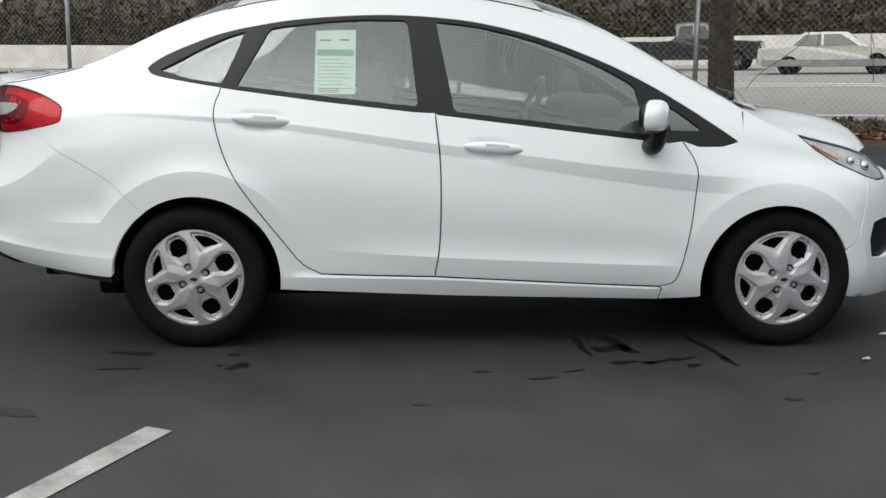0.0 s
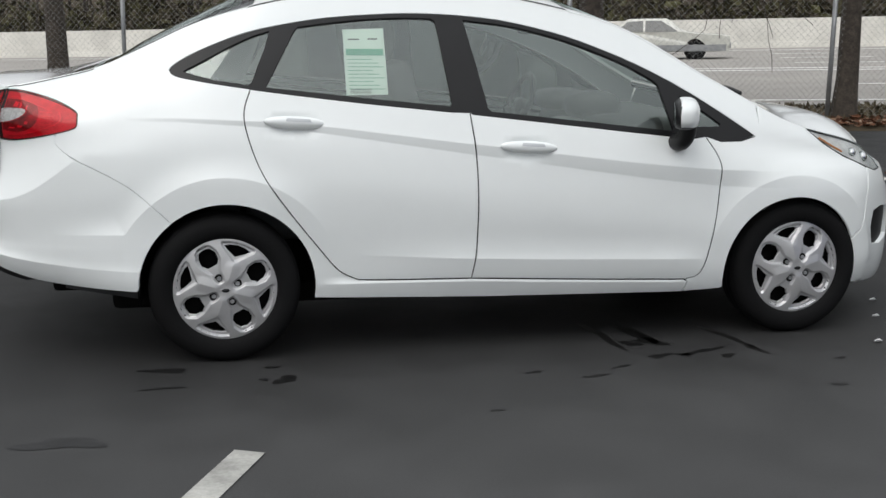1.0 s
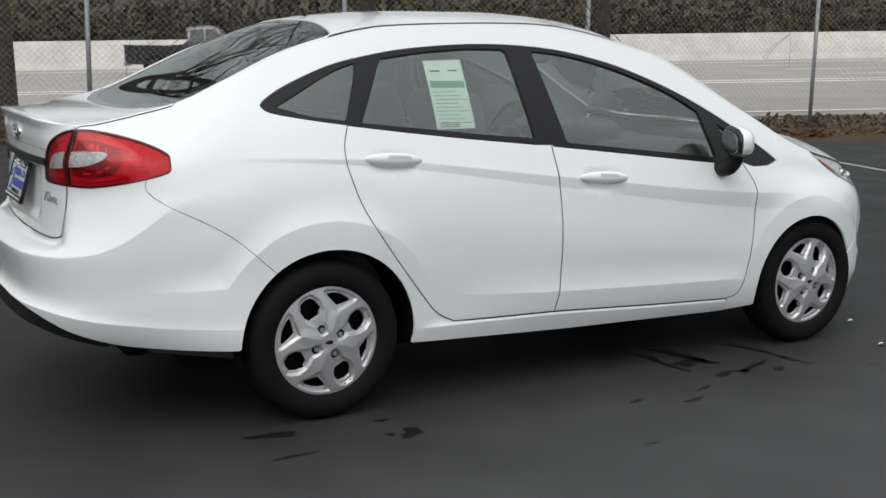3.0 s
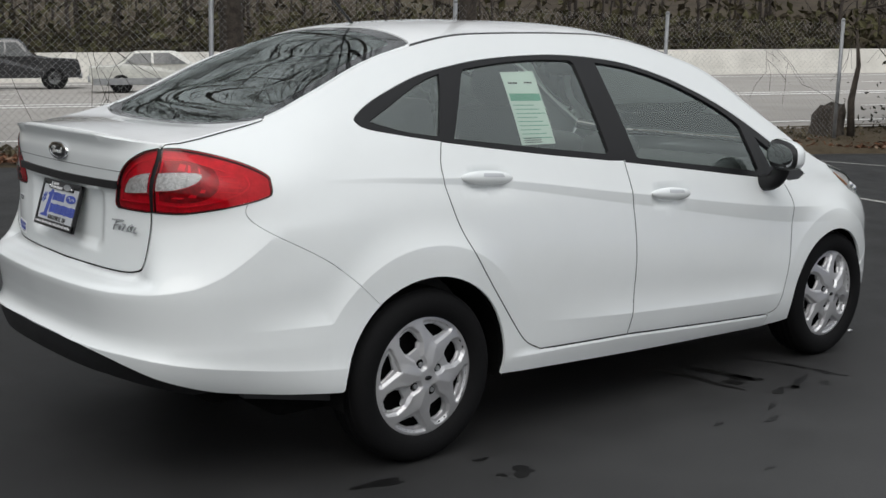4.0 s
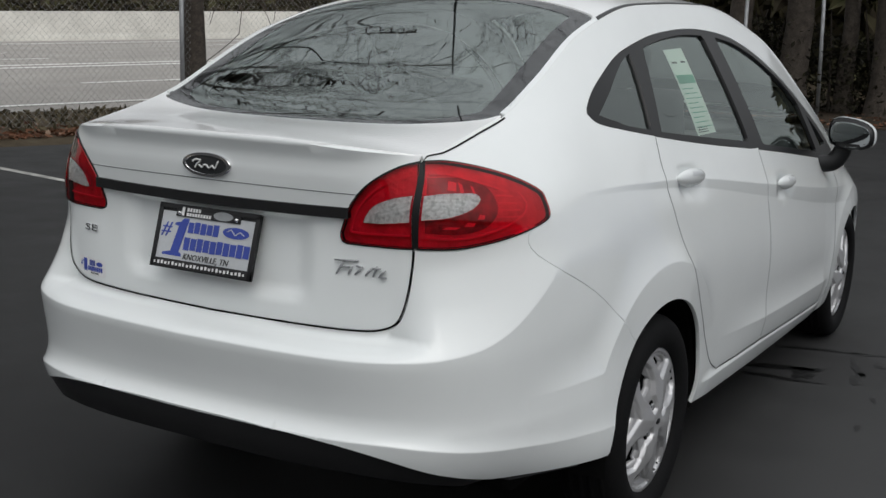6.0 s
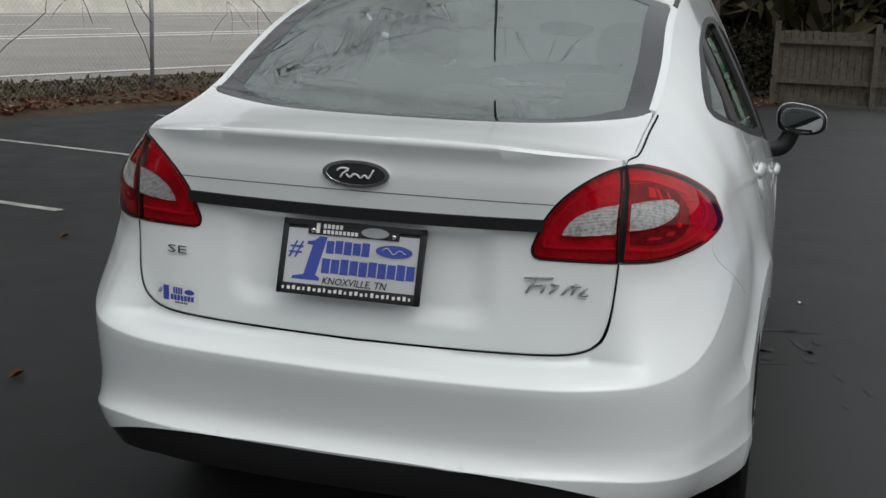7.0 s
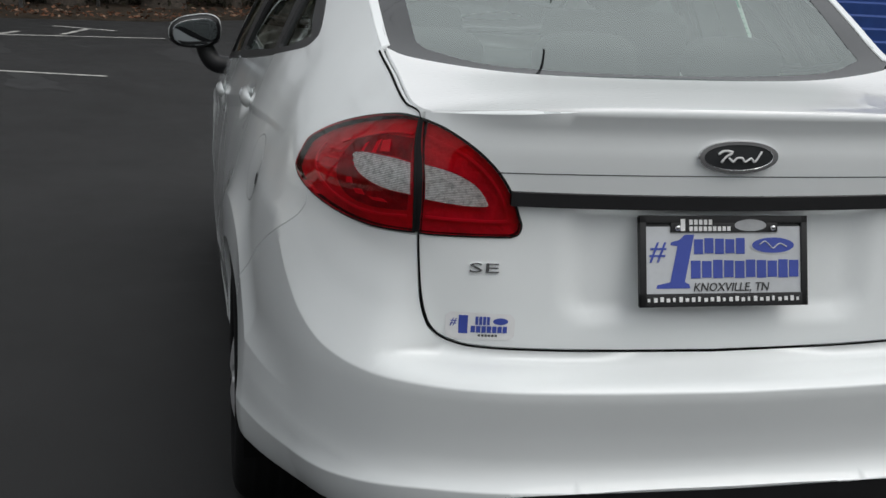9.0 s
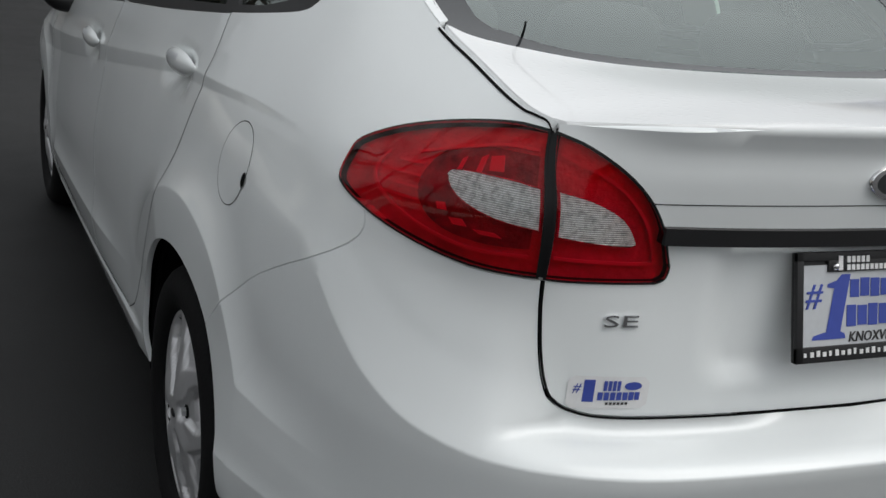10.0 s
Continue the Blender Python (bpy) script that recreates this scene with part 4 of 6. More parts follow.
cowl = [(a + 0.055, b) for a, b in crom([(2.24, -0.99), (2.40, -0.6), (2.46, 0.0), (2.40, 0.6), (2.24, 0.99)], 6)] + [(a + 0.003, b) for a, b in ws_low[::-1]]
sheet("cowl", cowl, roof, BLACK, car, "black plastic cowl below the windscreen", step=0.03, inset=0.01)
def superell(bm, c, r, n=3.0, keep=None, seg=28):
    bmesh.ops.create_uvsphere(bm, u_segments=seg, v_segments=seg // 2, radius=1.0)
    for v in bm.verts:
        p = v.co
        q = (abs(p.x) ** n + abs(p.y) ** n + abs(p.z) ** n) ** (1 / n)
        v.co = Vector((c[0] + r[0] * p.x / q, c[1] + r[1] * p.y / q, c[2] + r[2] * p.z / q))
    if keep:
        bmesh.ops.delete(bm, geom=[f for f in bm.faces if not keep(f.calc_center_median())], context="FACES")


# front end
for s, fn in ((-1, right), (1, left)):
    hl = crom([(2.548, float(top_z(2.548)) - 0.006), (2.62, 0.845), (2.72, 0.785), (2.85, 0.735), (2.93, 0.712)], 4) + [(3.0, 0.715), (2.99, 0.75)] + [(u, float(top_z(u)) - 0.004) for u in np.linspace(2.95, 2.56, 10)]
    hlamp = sheet("headlamp", hl, fn, CLEAR, car, "clear headlamp with an amber corner", step=0.03, inset=-0.003, depth=0.004)
    hlamp.visible_shadow = False
    sheet("reflector", hl, fn, HEADLENS, hlamp, "silvered headlamp bowl", step=0.02, inset=0.006, depth=0.0)
    sheet("rim", ribbon(hl + hl[:1], 0.008), fn, TRIM, hlamp, "dark headlamp seal", step=0.03, inset=0.001, depth=0.004)
    sheet("amber_strip", [(2.605, 0.862), (2.67, 0.826), (2.72, 0.800), (2.725, 0.806), (2.67, 0.834), (2.612, 0.868)], fn, AMBER, hlamp, "amber side marker", step=0.03, inset=0.002, depth=0.004)
    for ux, uz, rr_ in ((2.80, 0.792, 0.024), (2.88, 0.768, 0.028)):
        p = fn(np.array([ux]), np.array([uz]))[0]
        bm = bmesh.new()
        superell(bm, (p[0] - 0.012, p[1] - s * 0.014, p[2]), (rr_, rr_, rr_), 2.0, None, 18)
        part("lamp_bowl", bm, CHROME, hlamp, "bright projector bowl")
    fb = [(2.935, 0.709), (2.862, 0.729), (2.868, 0.70), (2.848, 0.60), (2.808, 0.46)] + [(2.452 + 0.325 * math.cos(radians(a)), 0.295 + 0.325 * math.sin(radians(a))) for a in range(22, -16, -6)] + [(2.85, 0.20), (3.1, 0.19), (3.5, 0.19), (3.5, 0.69), (3.3, 0.71), (3.1, 0.755), (3.004, 0.752), (3.004, 0.712)]
    sheet("front_bumper", fb, fn, PAINT, car, "white painted front bumper", step=0.03, depth=0.03,
          holes=[[(2.90, 0.38), (2.88, 0.46), (2.90, 0.535), (2.96, 0.55), (3.06, 0.54), (3.08, 0.40), (2.98, 0.37)]])
    sheet("fog_lamp_vent", [(2.90, 0.38), (2.88, 0.46), (2.90, 0.535), (2.96, 0.55), (3.06, 0.54), (3.08, 0.40), (2.98, 0.37)], fn, BLACK, car, "black fog-lamp vent", step=0.03, inset=0.02, depth=0.0)


# inner shell: near-black faces give the panel gaps their shade; wheel wells and floor
def shell():
    f = lambda u, z: body(u, z, -1)
    for s in (-1, 1):
        fn = right if s < 0 else left
        low = [(-1.43, 0.44), (-0.8, 0.38), (-0.5, 0.335), (-0.34, 0.31)] + ARCH_R[::-1][2:-2] + [(0.36, 0.24), (2.11, 0.22)] + [(2.452 + 0.335 * math.cos(radians(a)), 0.295 + 0.335 * math.sin(radians(a))) for a in range(190, -12, -8)] + [(2.9, 0.24), (3.5, 0.24), (3.5, 0.62), (2.9, 0.70), (2.5, 0.80), (2.2, 0.84), (1.3, 0.93), (0.5, 1.02), (-0.1, 1.09), (-0.3, 1.12), (-0.6, 1.08), (-1.43, 1.09)]
        sheet("inner_shell", low, fn, DARK, car, "dark inner body shell, the shade of the gaps in its colour", step=0.06, inset=0.034, depth=0.0)


shell()
for x0, wx, wy in ((0.012, 0.350, 0.812), (2.452, 0.333, 0.760)):
    for s in (-1, 1):
        vs, fs = [], []
        n = 24
        for i in range(n + 1):
            a = math.pi * 1.12 * i / n - math.pi * 0.06
            for yy in (wy, 0.50):
                vs.append((x0 + wx * math.cos(a), s * yy, 0.30 + wx * math.sin(a)))
        for i in range(n):
            fs.append((2 * i, 2 * i + 1, 2 * i + 3, 2 * i + 2))
        c = len(vs)
        vs.append((x0, s * 0.50, 0.3))
        for i in range(n):
            fs.append((2 * i + 1, 2 * i + 3, c))
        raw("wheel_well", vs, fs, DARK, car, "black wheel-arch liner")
# underbody boxes, added to keep light from the ground below
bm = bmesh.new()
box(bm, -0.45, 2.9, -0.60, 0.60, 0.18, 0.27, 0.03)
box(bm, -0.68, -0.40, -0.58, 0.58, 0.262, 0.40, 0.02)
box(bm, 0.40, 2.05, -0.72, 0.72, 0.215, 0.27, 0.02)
part("underbody", bm, DARK, car, "black underbody, its boxes added to block light under the car")


# wheels
def wheel(x, side, turn):
    w = new("wheel")
    w.parent = car
    tagged(w, "black tyre with a silver eight-hole hubcap")
    w.location = (x, side * 0.735, 0.300)
    if side < 0:
        w.rotation_euler = (0, 0, 0)
    else:
        w.rotation_euler = (0, 0, math.pi)
    prof = [(0.204, -0.070), (0.212, -0.084), (0.229, -0.092), (0.250, -0.095), (0.272, -0.090), (0.287, -0.079), (0.296, -0.064), (0.3005, -0.03), (0.3005, 0.03), (0.296, 0.064), (0.286, 0.08), (0.236, 0.09), (0.204, 0.07)]
    tyre = lathe("tyre", prof, RUBBER, w, "black rubber tyre", 64)
    for r, h in ((0.2975, -0.045), (0.3000, -0.015), (0.3000, 0.015), (0.2975, 0.045)):
        lathe("tread_rib", [(r - 0.004, h - 0.010), (r + 0.002, h - 0.008), (r + 0.002, h + 0.008), (r - 0.004, h + 0.010)], RUBBER, tyre, "", 48)
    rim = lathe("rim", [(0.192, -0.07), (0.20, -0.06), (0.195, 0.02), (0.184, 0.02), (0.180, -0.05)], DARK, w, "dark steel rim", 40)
    # near-black disc: the shade behind the hubcap openings is in its colour
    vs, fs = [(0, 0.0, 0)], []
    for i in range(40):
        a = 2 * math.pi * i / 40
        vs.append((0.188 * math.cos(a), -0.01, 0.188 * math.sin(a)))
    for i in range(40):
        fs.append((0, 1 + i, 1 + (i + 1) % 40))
    raw("hub_back_disc", vs, fs, DARK, w, "dark wheel disc behind the hubcap")
    R = 0.212
    K = R / 0.203

    def local(a, b, off):
        """The nearest of four spokes: along it and across it."""
        th, r = np.arctan2(b, a) - turn - off, np.hypot(a, b)
        th = (th + math.pi / 4) % (math.pi / 2) - math.pi / 4
        return r * np.cos(th), np.abs(r * np.sin(th))

    def cap(a, b):
        a0, b0 = np.asarray(a, float), np.asarray(b, float)
        a, b = a0 / K, b0 / K
        r = np.hypot(a, b)
        dome = 0.070 + 0.026 * (1 - (r / 0.203) ** 2) - 0.006 * np.clip((r - 0.197) / 0.006, 0, 1) ** 2
        soft = lambda t: np.clip(t, 0, 1) ** 2 * (3 - 2 * np.clip(t, 0, 1))
        # keyhole pockets from the nuts out to the six-sided openings
        p, q = local(a, b, 0.0)
        half_w = np.interp(p, [0.03, 0.05, 0.075, 0.112, 0.146, 0.172, 0.186], [0.014, 0.0205, 0.0215, 0.042, 0.047, 0.036, 0.020])
        pocket = soft((half_w - q) / 0.0095) * soft((p - 0.031) / 0.009) * soft((0.187 - p) / 0.010)
        # wide openings under the rim between them
        p2, q2 = local(a, b, math.pi / 4)
        half_t = np.interp(p2, [0.108, 0.160, 0.188], [0.0, 0.064, 0.074])
        notch = soft((half_t - q2) / 0.0095) * soft((0.187 - r) / 0.008)
        # raised spokes with a fold along their middle
        ridge = 0.005 * np.clip(1 - q2 / 0.030, 0, 1) * soft((p2 - 0.015) / 0.03) * soft((0.125 - p2) / 0.03)
        return np.stack([a0, -(dome - 0.014 * pocket - 0.011 * notch + ridge), b0], -1)
    outer = [(R * math.cos(2 * math.pi * i / 72), R * math.sin(2 * math.pi * i / 72)) for i in range(72)]

    def turned(pts, k, off):
        c, s_ = math.cos(k * math.pi / 2 + off), math.sin(k * math.pi / 2 + off)
        return [(K * (c * a - s_ * b), K * (s_ * a + c * b)) for a, b in pts]
    hexa = [(0.100, -0.020), (0.118, -0.034), (0.146, -0.036), (0.168, -0.023), (0.173, 0.0), (0.168, 0.023), (0.146, 0.036), (0.118, 0.034), (0.100, 0.020)]
    slit = [(0.130, 0.0), (0.150, -0.036), (0.162, -0.052), (0.171, -0.032), (0.176, 0.0), (0.171, 0.032), (0.162, 0.052), (0.150, 0.036)]
    holes = [turned(hexa, k, turn) for k in range(4)] + [turned(slit, k, turn + math.pi / 4) for k in range(4)]
    sh = sheet("hubcap", outer, cap, SILVER, w, "silver painted hubcap with eight openings", holes=holes, step=0.005, depth=0.02, weld=True)
    me = sh.data
    for k in range(4):
        a = k * math.pi / 2 + turn
        lathe_pos = (0.053 * math.cos(a), 0.053 * math.sin(a))
        # dark disc painted as the shade of the recess round each nut
        bm = bmesh.new()
        bmesh.ops.create_cone(bm, cap_ends=True, segments=18, radius1=0.0175, radius2=0.0175, depth=0.004, matrix=Matrix.Translation((lathe_pos[0], -0.0805, lathe_pos[1])) @ Matrix.Rotation(radians(90), 4, "X"))
        part("nut_shade", bm, DARK, sh, "", False)
        bm = bmesh.new()
        bmesh.ops.create_cone(bm, cap_ends=True, segments=6, radius1=0.0125, radius2=0.009, depth=0.022,
                              matrix=Matrix.Translation((lathe_pos[0], -0.078, lathe_pos[1])) @ Matrix.Rotation(radians(90), 4, "X"))
        part("wheel_nut", bm, STEEL, sh, "", False)
    bm = bmesh.new()
    bmesh.ops.create_uvsphere(bm, u_segments=16, v_segments=8, radius=1.0, matrix=Matrix.Translation((0, -0.096, 0)) @ Matrix.Diagonal((0.016, 0.004, 0.008, 1)))
    part("centre_badge", bm, TRIM, sh, "dark oval centre badge")
    return w


for x in (0.0, 2.489):
    for s in (-1, 1):
        wheel(x, s, {(0, -1): 0.48, (1, -1): 1.065, (0, 1): 0.47, (1, 1): 0.9}[(int(x > 1), s)])


# ---- fittings of the car ----
def pad(cx, cz, a, b, h, tilt, side):
    """A rounded grip standing out from the door skin."""
    def fn(u, z):
        p = body(u, z, side)
        e = 1 - ((u - cx) / a) ** 2 - ((z - cz - tilt * (u - cx)) / b) ** 2
        e = np.clip(e, 0, 1)
        p = p.copy()
        p[..., 1] = side * (np.abs(body(u, 0 * z + cz + 0.055, side)[..., 1]) + 0.017 + h * e ** 0.5)
        return p
    return fn


for s in (-1, 1):
    for cx, cz in ((0.285, 0.957), (1.235, 0.853)):
        out = [(cx + 0.122 * math.cos(2 * math.pi * i / 40), cz - 0.05 * 0.122 * math.cos(2 * math.pi * i / 40) + 0.0265 * math.sin(2 * math.pi * i / 40)) for i in range(40)]
        grip = sheet("door_handle", out, pad(cx, cz, 0.124, 0.0285, 0.026, -0.05, s), PAINT, car, "white painted door handle over a finger hollow", step=0.007, depth=0.016)
        # grey patch drawn on the grip in place of a reflection
        sheen = [(cx - 0.036, cz + 0.008), (cx + 0.066, cz + 0.002), (cx + 0.060, cz + 0.0145), (cx - 0.030, cz + 0.0205)]
        sheet("grip_sheen", sheen, pad(cx, cz, 0.124, 0.0285, 0.0268, -0.05, s), PLATE, grip, "pale grey reflection painted on the grip", step=0.007, depth=0.003)


for s in (-1, 1):
    c = (1.868, s * 0.928, 0.990)

    def sweep(verts):
        """The housing narrows and leans forward towards its outer end."""
        for v in verts:
            o = (abs(v.co.y) - 0.938) / 0.11
            v.co.x -= 0.040 * o
            v.co.z = c[2] + (v.co.z - c[2]) * (1 - 0.13 * o) - 0.006 * o
    bm = bmesh.new()
    superell(bm, c, (0.060, 0.098, 0.062), 2.7)
    for v in bm.verts:
        v.co.x = max(v.co.x, c[0] - 0.046)
    sweep(bm.verts)
    hs = part("door_mirror", bm, BLACK, car, "black door mirror with a white painted cap")
    bm = bmesh.new()
    superell(bm, c, (0.064, 0.100, 0.065), 2.7, lambda p: p.x > c[0] - 0.024 and p.z > c[2] - 0.045, 64)
    sweep(bm.verts)
    part("mirror_cap", bm, PAINT, hs, "white painted mirror cap")
    bm = bmesh.new()
    superell(bm, (c[0] - 0.047, c[1], c[2]), (0.003, 0.084, 0.049), 2.7)
    for v in bm.verts:
        v.co.x -= 0.10 * (v.co.z - c[2])
    sweep(bm.verts)
    part("mirror_glass", bm, MIRROR, hs, "silvered mirror glass")
    bm = bmesh.new()
    path = crom([(1.905, s * 0.90, 0.960), (1.905, s * 0.882, 0.905), (1.895, s * 0.850, 0.868), (1.885, s * 0.79, 0.860)], 4)
    v, f = tube_mesh(path, [0.033 + 0.004 * math.sin(3.1 * k / (len(path) - 1)) for k in range(len(path))], 14)
    raw("mirror_foot", [(1.86 + (p[0] - 1.86) * 1.0, p[1], p[2]) for p in v], f, BLACK, hs, "black mirror foot")

# aerial
bm = bmesh.new()
superell(bm, (0.285, 0, 1.466), (0.045, 0.018, 0.024), 2.4)
an = part("aerial_base", bm, BLACK, car, "black roof aerial")
tube("mast", [(0.27, 0, 1.48), (0.12, 0, 1.63), (-0.02, 0, 1.77)], [0.006, 0.004, 0.003], BLACK, an, "", 6)

# boot trim: bar, seam, badges, plate, stickers
bar = [(r, 0.974 + 0.004 * (r / 0.38) ** 2) for r in np.linspace(-0.385, 0.385, 21)] + [(r, 0.950 + 0.004 * (r / 0.38) ** 2) for r in np.linspace(0.385, -0.385, 21)]


def bar_skin(r, z):
    """The boot face without the plate hollow, for the straight bar."""
    p = rear(r, np.full(np.shape(r), 0.978))
    p[..., 2] += np.asarray(z, float) - 0.978
    return p


sheet("boot_bar", bar, bar_skin, BLACK, boot, "black plastic bar above the number plate", step=0.02, inset=-0.010, depth=0.03)
seam = [(r, 1.0100) for r in np.linspace(-0.405, 0.405, 21)] + [(r, 1.0083) for r in np.linspace(0.405, -0.405, 21)]
sheet("boot_seam", seam, rear, SEAM, boot, "thin seam across the boot lid", step=0.02, inset=-0.0006, depth=0.0)


def oval(a, b, n=48, cx=0.0, cz=0.0):
    return [(cx + a * math.cos(2 * math.pi * i / n), cz + b * math.sin(2 * math.pi * i / n)) for i in range(n)]


badge = sheet("oval_badge", oval(0.069, 0.028, cz=1.045), rear, CHROME, boot, "chrome-ringed dark oval badge", step=0.012, inset=-0.008, depth=0.012, holes=[oval(0.060, 0.0215, cz=1.045)])
sheet("badge_field", oval(0.060, 0.0215, cz=1.045), rear, FRIT, badge, "near-black oval badge field", step=0.012, inset=-0.006, depth=0.0)
for pts, w in (([(-0.036, 1.050), (-0.026, 1.056), (-0.010, 1.054), (-0.022, 1.046), (-0.030, 1.036)], 0.0022), ([(-0.016, 1.044), (-0.008, 1.038), (0.0, 1.045), (0.008, 1.038), (0.018, 1.044), (0.026, 1.038), (0.036, 1.056)], 0.0020)):
    line_ = [Vector(p_) - Vector((0.004, 0, 0)) for p_ in rear(-np.array([q[0] for q in crom(pts, 4)]), np.array([q[1] for q in crom(pts, 4)]))]
    tube("badge_stroke", [(p_.x - 0.005, p_.y, p_.z) for p_ in line_], [w] * len(line_), WHITE, badge, "white swirl on the badge", 6)


def tail_matrix(y, z, off, tilt):
    """A frame on the boot face: x across to the right as seen from behind, y up, z towards the viewer."""
    p = rear(np.array([y]), np.array([z]))[0]
    m = Matrix(((0, -math.sin(tilt) * -1, -math.cos(tilt), 0), (-1, 0, 0, 0), (0, math.cos(tilt), -math.sin(tilt) * -1, 0), (0, 0, 0, 1)))
    return Matrix.Translation((p[0] - off * math.cos(tilt), y, p[2])) @ m


def skin_matrix(y, z, off):
    """The same, turned to the skin's own slope."""
    e = 0.02
    p = rear(np.array([y, y - e, y + e, y, y]), np.array([z, z, z, z + e, z - e]))
    ax = Vector(p[1] - p[2]).normalized()
    az = ax.cross(Vector(p[3] - p[4])).normalized()
    ay = az.cross(ax)
    m = Matrix((ax, ay, az)).transposed().to_4x4()
    return Matrix.Translation(Vector(p[0]) + az * off) @ m


def flat(name, rects, m, material, parent, label="", thick=0.001):
    bm = bmesh.new()
    for x0, x1, y0, y1 in rects:
        box(bm, x0, x1, y0, y1, 0, thick, 0, m)
    return part(name, bm, material, parent, label, False)


PT = radians(16)
pm = Matrix.Translation((-0.916, 0.006, 0.849)) @ tail_matrix(0, 0.86, 0, PT).to_3x3().to_4x4()
plate = new("number_plate")
plate.parent = car
tagged(plate, "white dealer plate with blue lettering in a black frame")
bm = bmesh.new()
box(bm, -0.157, 0.157, -0.079, 0.079, -0.006, 0.002, 0.0035, pm)
part("plate_frame", bm, BLACK, plate, "black plastic plate frame")
bm = bmesh.new()
box(bm, -0.147, 0.147, -0.058, 0.060, 0.0, 0.004, 0, pm)
part("plate_sheet", bm, PLATE, plate, "white plate sheet", False)
# the frame's upper edge dips in the middle
for x0, x1, y0, y1 in ((-0.157, 0.157, 0.066, 0.079), (-0.10, 0.10, 0.050, 0.067), (-0.157, 0.157, -0.079, -0.056), (-0.157, -0.145, -0.079, 0.079), (0.145, 0.157, -0.079, 0.079)):
    bm = bmesh.new()
    box(bm, x0, x1, y0, y1, 0.0005, 0.0075, 0.001, pm)
    part("surround_bar", bm, BLACK, plate, "raised black plate surround")
for x in (-0.088, 0.09):
    bm = bmesh.new()
    bmesh.ops.create_uvsphere(bm, u_segments=10, v_segments=6, radius=0.006, matrix=pm @ Matrix.Translation((x, 0.058, 0.008)))
    part("plate_screw", bm, CHROME, plate)
bm = bmesh.new()
one = [(-0.127, -0.047), (-0.064, -0.047), (-0.066, -0.040), (-0.074, -0.036), (-0.056, 0.046), (-0.073, 0.046), (-0.083, 0.037), (-0.099, 0.033), (-0.1, 0.028), (-0.087, 0.026), (-0.101, -0.036), (-0.125, -0.041)]
bm.faces.new([bm.verts.new(pm @ Vector((a, b_, 0.0048))) for a, b_ in one])
part("plate_numeral", bm, BLUE, plate, "blue slanted numeral one", False)
text_obj("plate_sign", "#", 0.05, pm @ Matrix.Translation((-0.126, 0.017, 0.0042)), BLUE, plate, "blue number sign", width=0.032, shear=0.2)
text_obj("plate_town", "KNOXVILLE, TN", 0.021, pm @ Matrix.Translation((0.012, -0.046, 0.0042)), INK, plate, "black town name", width=0.142, shear=0.2)
for n, x0, x1, y0, y1 in ((5, -0.058, 0.040, 0.012, 0.040), (10, -0.064, 0.142, -0.030, 0.002)):
    w = (x1 - x0) / n
    for i in range(n):
        flat("plate_word", [(x0 + i * w + 0.0016, x0 + (i + 1) * w - 0.0014, y0 + 0.0012 * (i % 2), y1 - 0.001 * ((i + n) % 3))], pm @ Matrix.Translation((0, 0, 0.004)), BLUE, plate)
for i in range(25):
    flat("plate_address", [(-0.144 + i * 0.0116, -0.144 + i * 0.0116 + (0.0062 if i % 4 else 0.0044), -0.0700 - 0.0006 * (i % 2), -0.0640 + 0.0012 * (i % 3))], pm @ Matrix.Translation((0, 0, 0.0075)), WHITE, plate)
for q in [(-0.082, -0.074, 0.052, 0.073)] + [(-0.066 + i * 0.009, -0.060 + i * 0.009, 0.063, 0.072) for i in range(5)] + [(-0.066 + i * 0.0088, -0.060 + i * 0.0088, 0.052, 0.060) for i in range(9)]:
    flat("plate_heading", [q], pm @ Matrix.Translation((0, 0, 0.0075)), WHITE, plate)
for cx, cy, a, b, mt in ((0.092, 0.027, 0.043, 0.0155, PLATE), (0.092, 0.027, 0.040, 0.0135, BLUE), (0.048, 0.062, 0.030, 0.0105, STEEL)):
    bm = bmesh.new()
    vs = [bm.verts.new(pm @ Vector((cx + x, cy + y, 0.0083 if cy > 0.05 else (0.0050 if mt is PLATE else 0.0056)))) for x, y in oval(a, b, 32)]
    bm.faces.new(vs)
    part("plate_oval", bm, mt, plate, "oval device on the plate", False)
bm = bmesh.new()
for pts in ([(0.066, 0.028), (0.076, 0.034), (0.084, 0.028), (0.092, 0.022), (0.104, 0.030), (0.118, 0.024)],):
    v, f = tube_mesh([pm @ Vector((a, b, 0.006)) for a, b in crom(pts, 4)], [0.0013] * 21, 5)
raw("plate_swirl", v, f, PLATE, plate, "white swirl in the oval")
bm.free()

text_obj("grade_badge", "SE", 0.024, skin_matrix(0.420, 0.842, 0.0020), CHROME, boot, "chrome letter badge", 0.002, width=0.05)
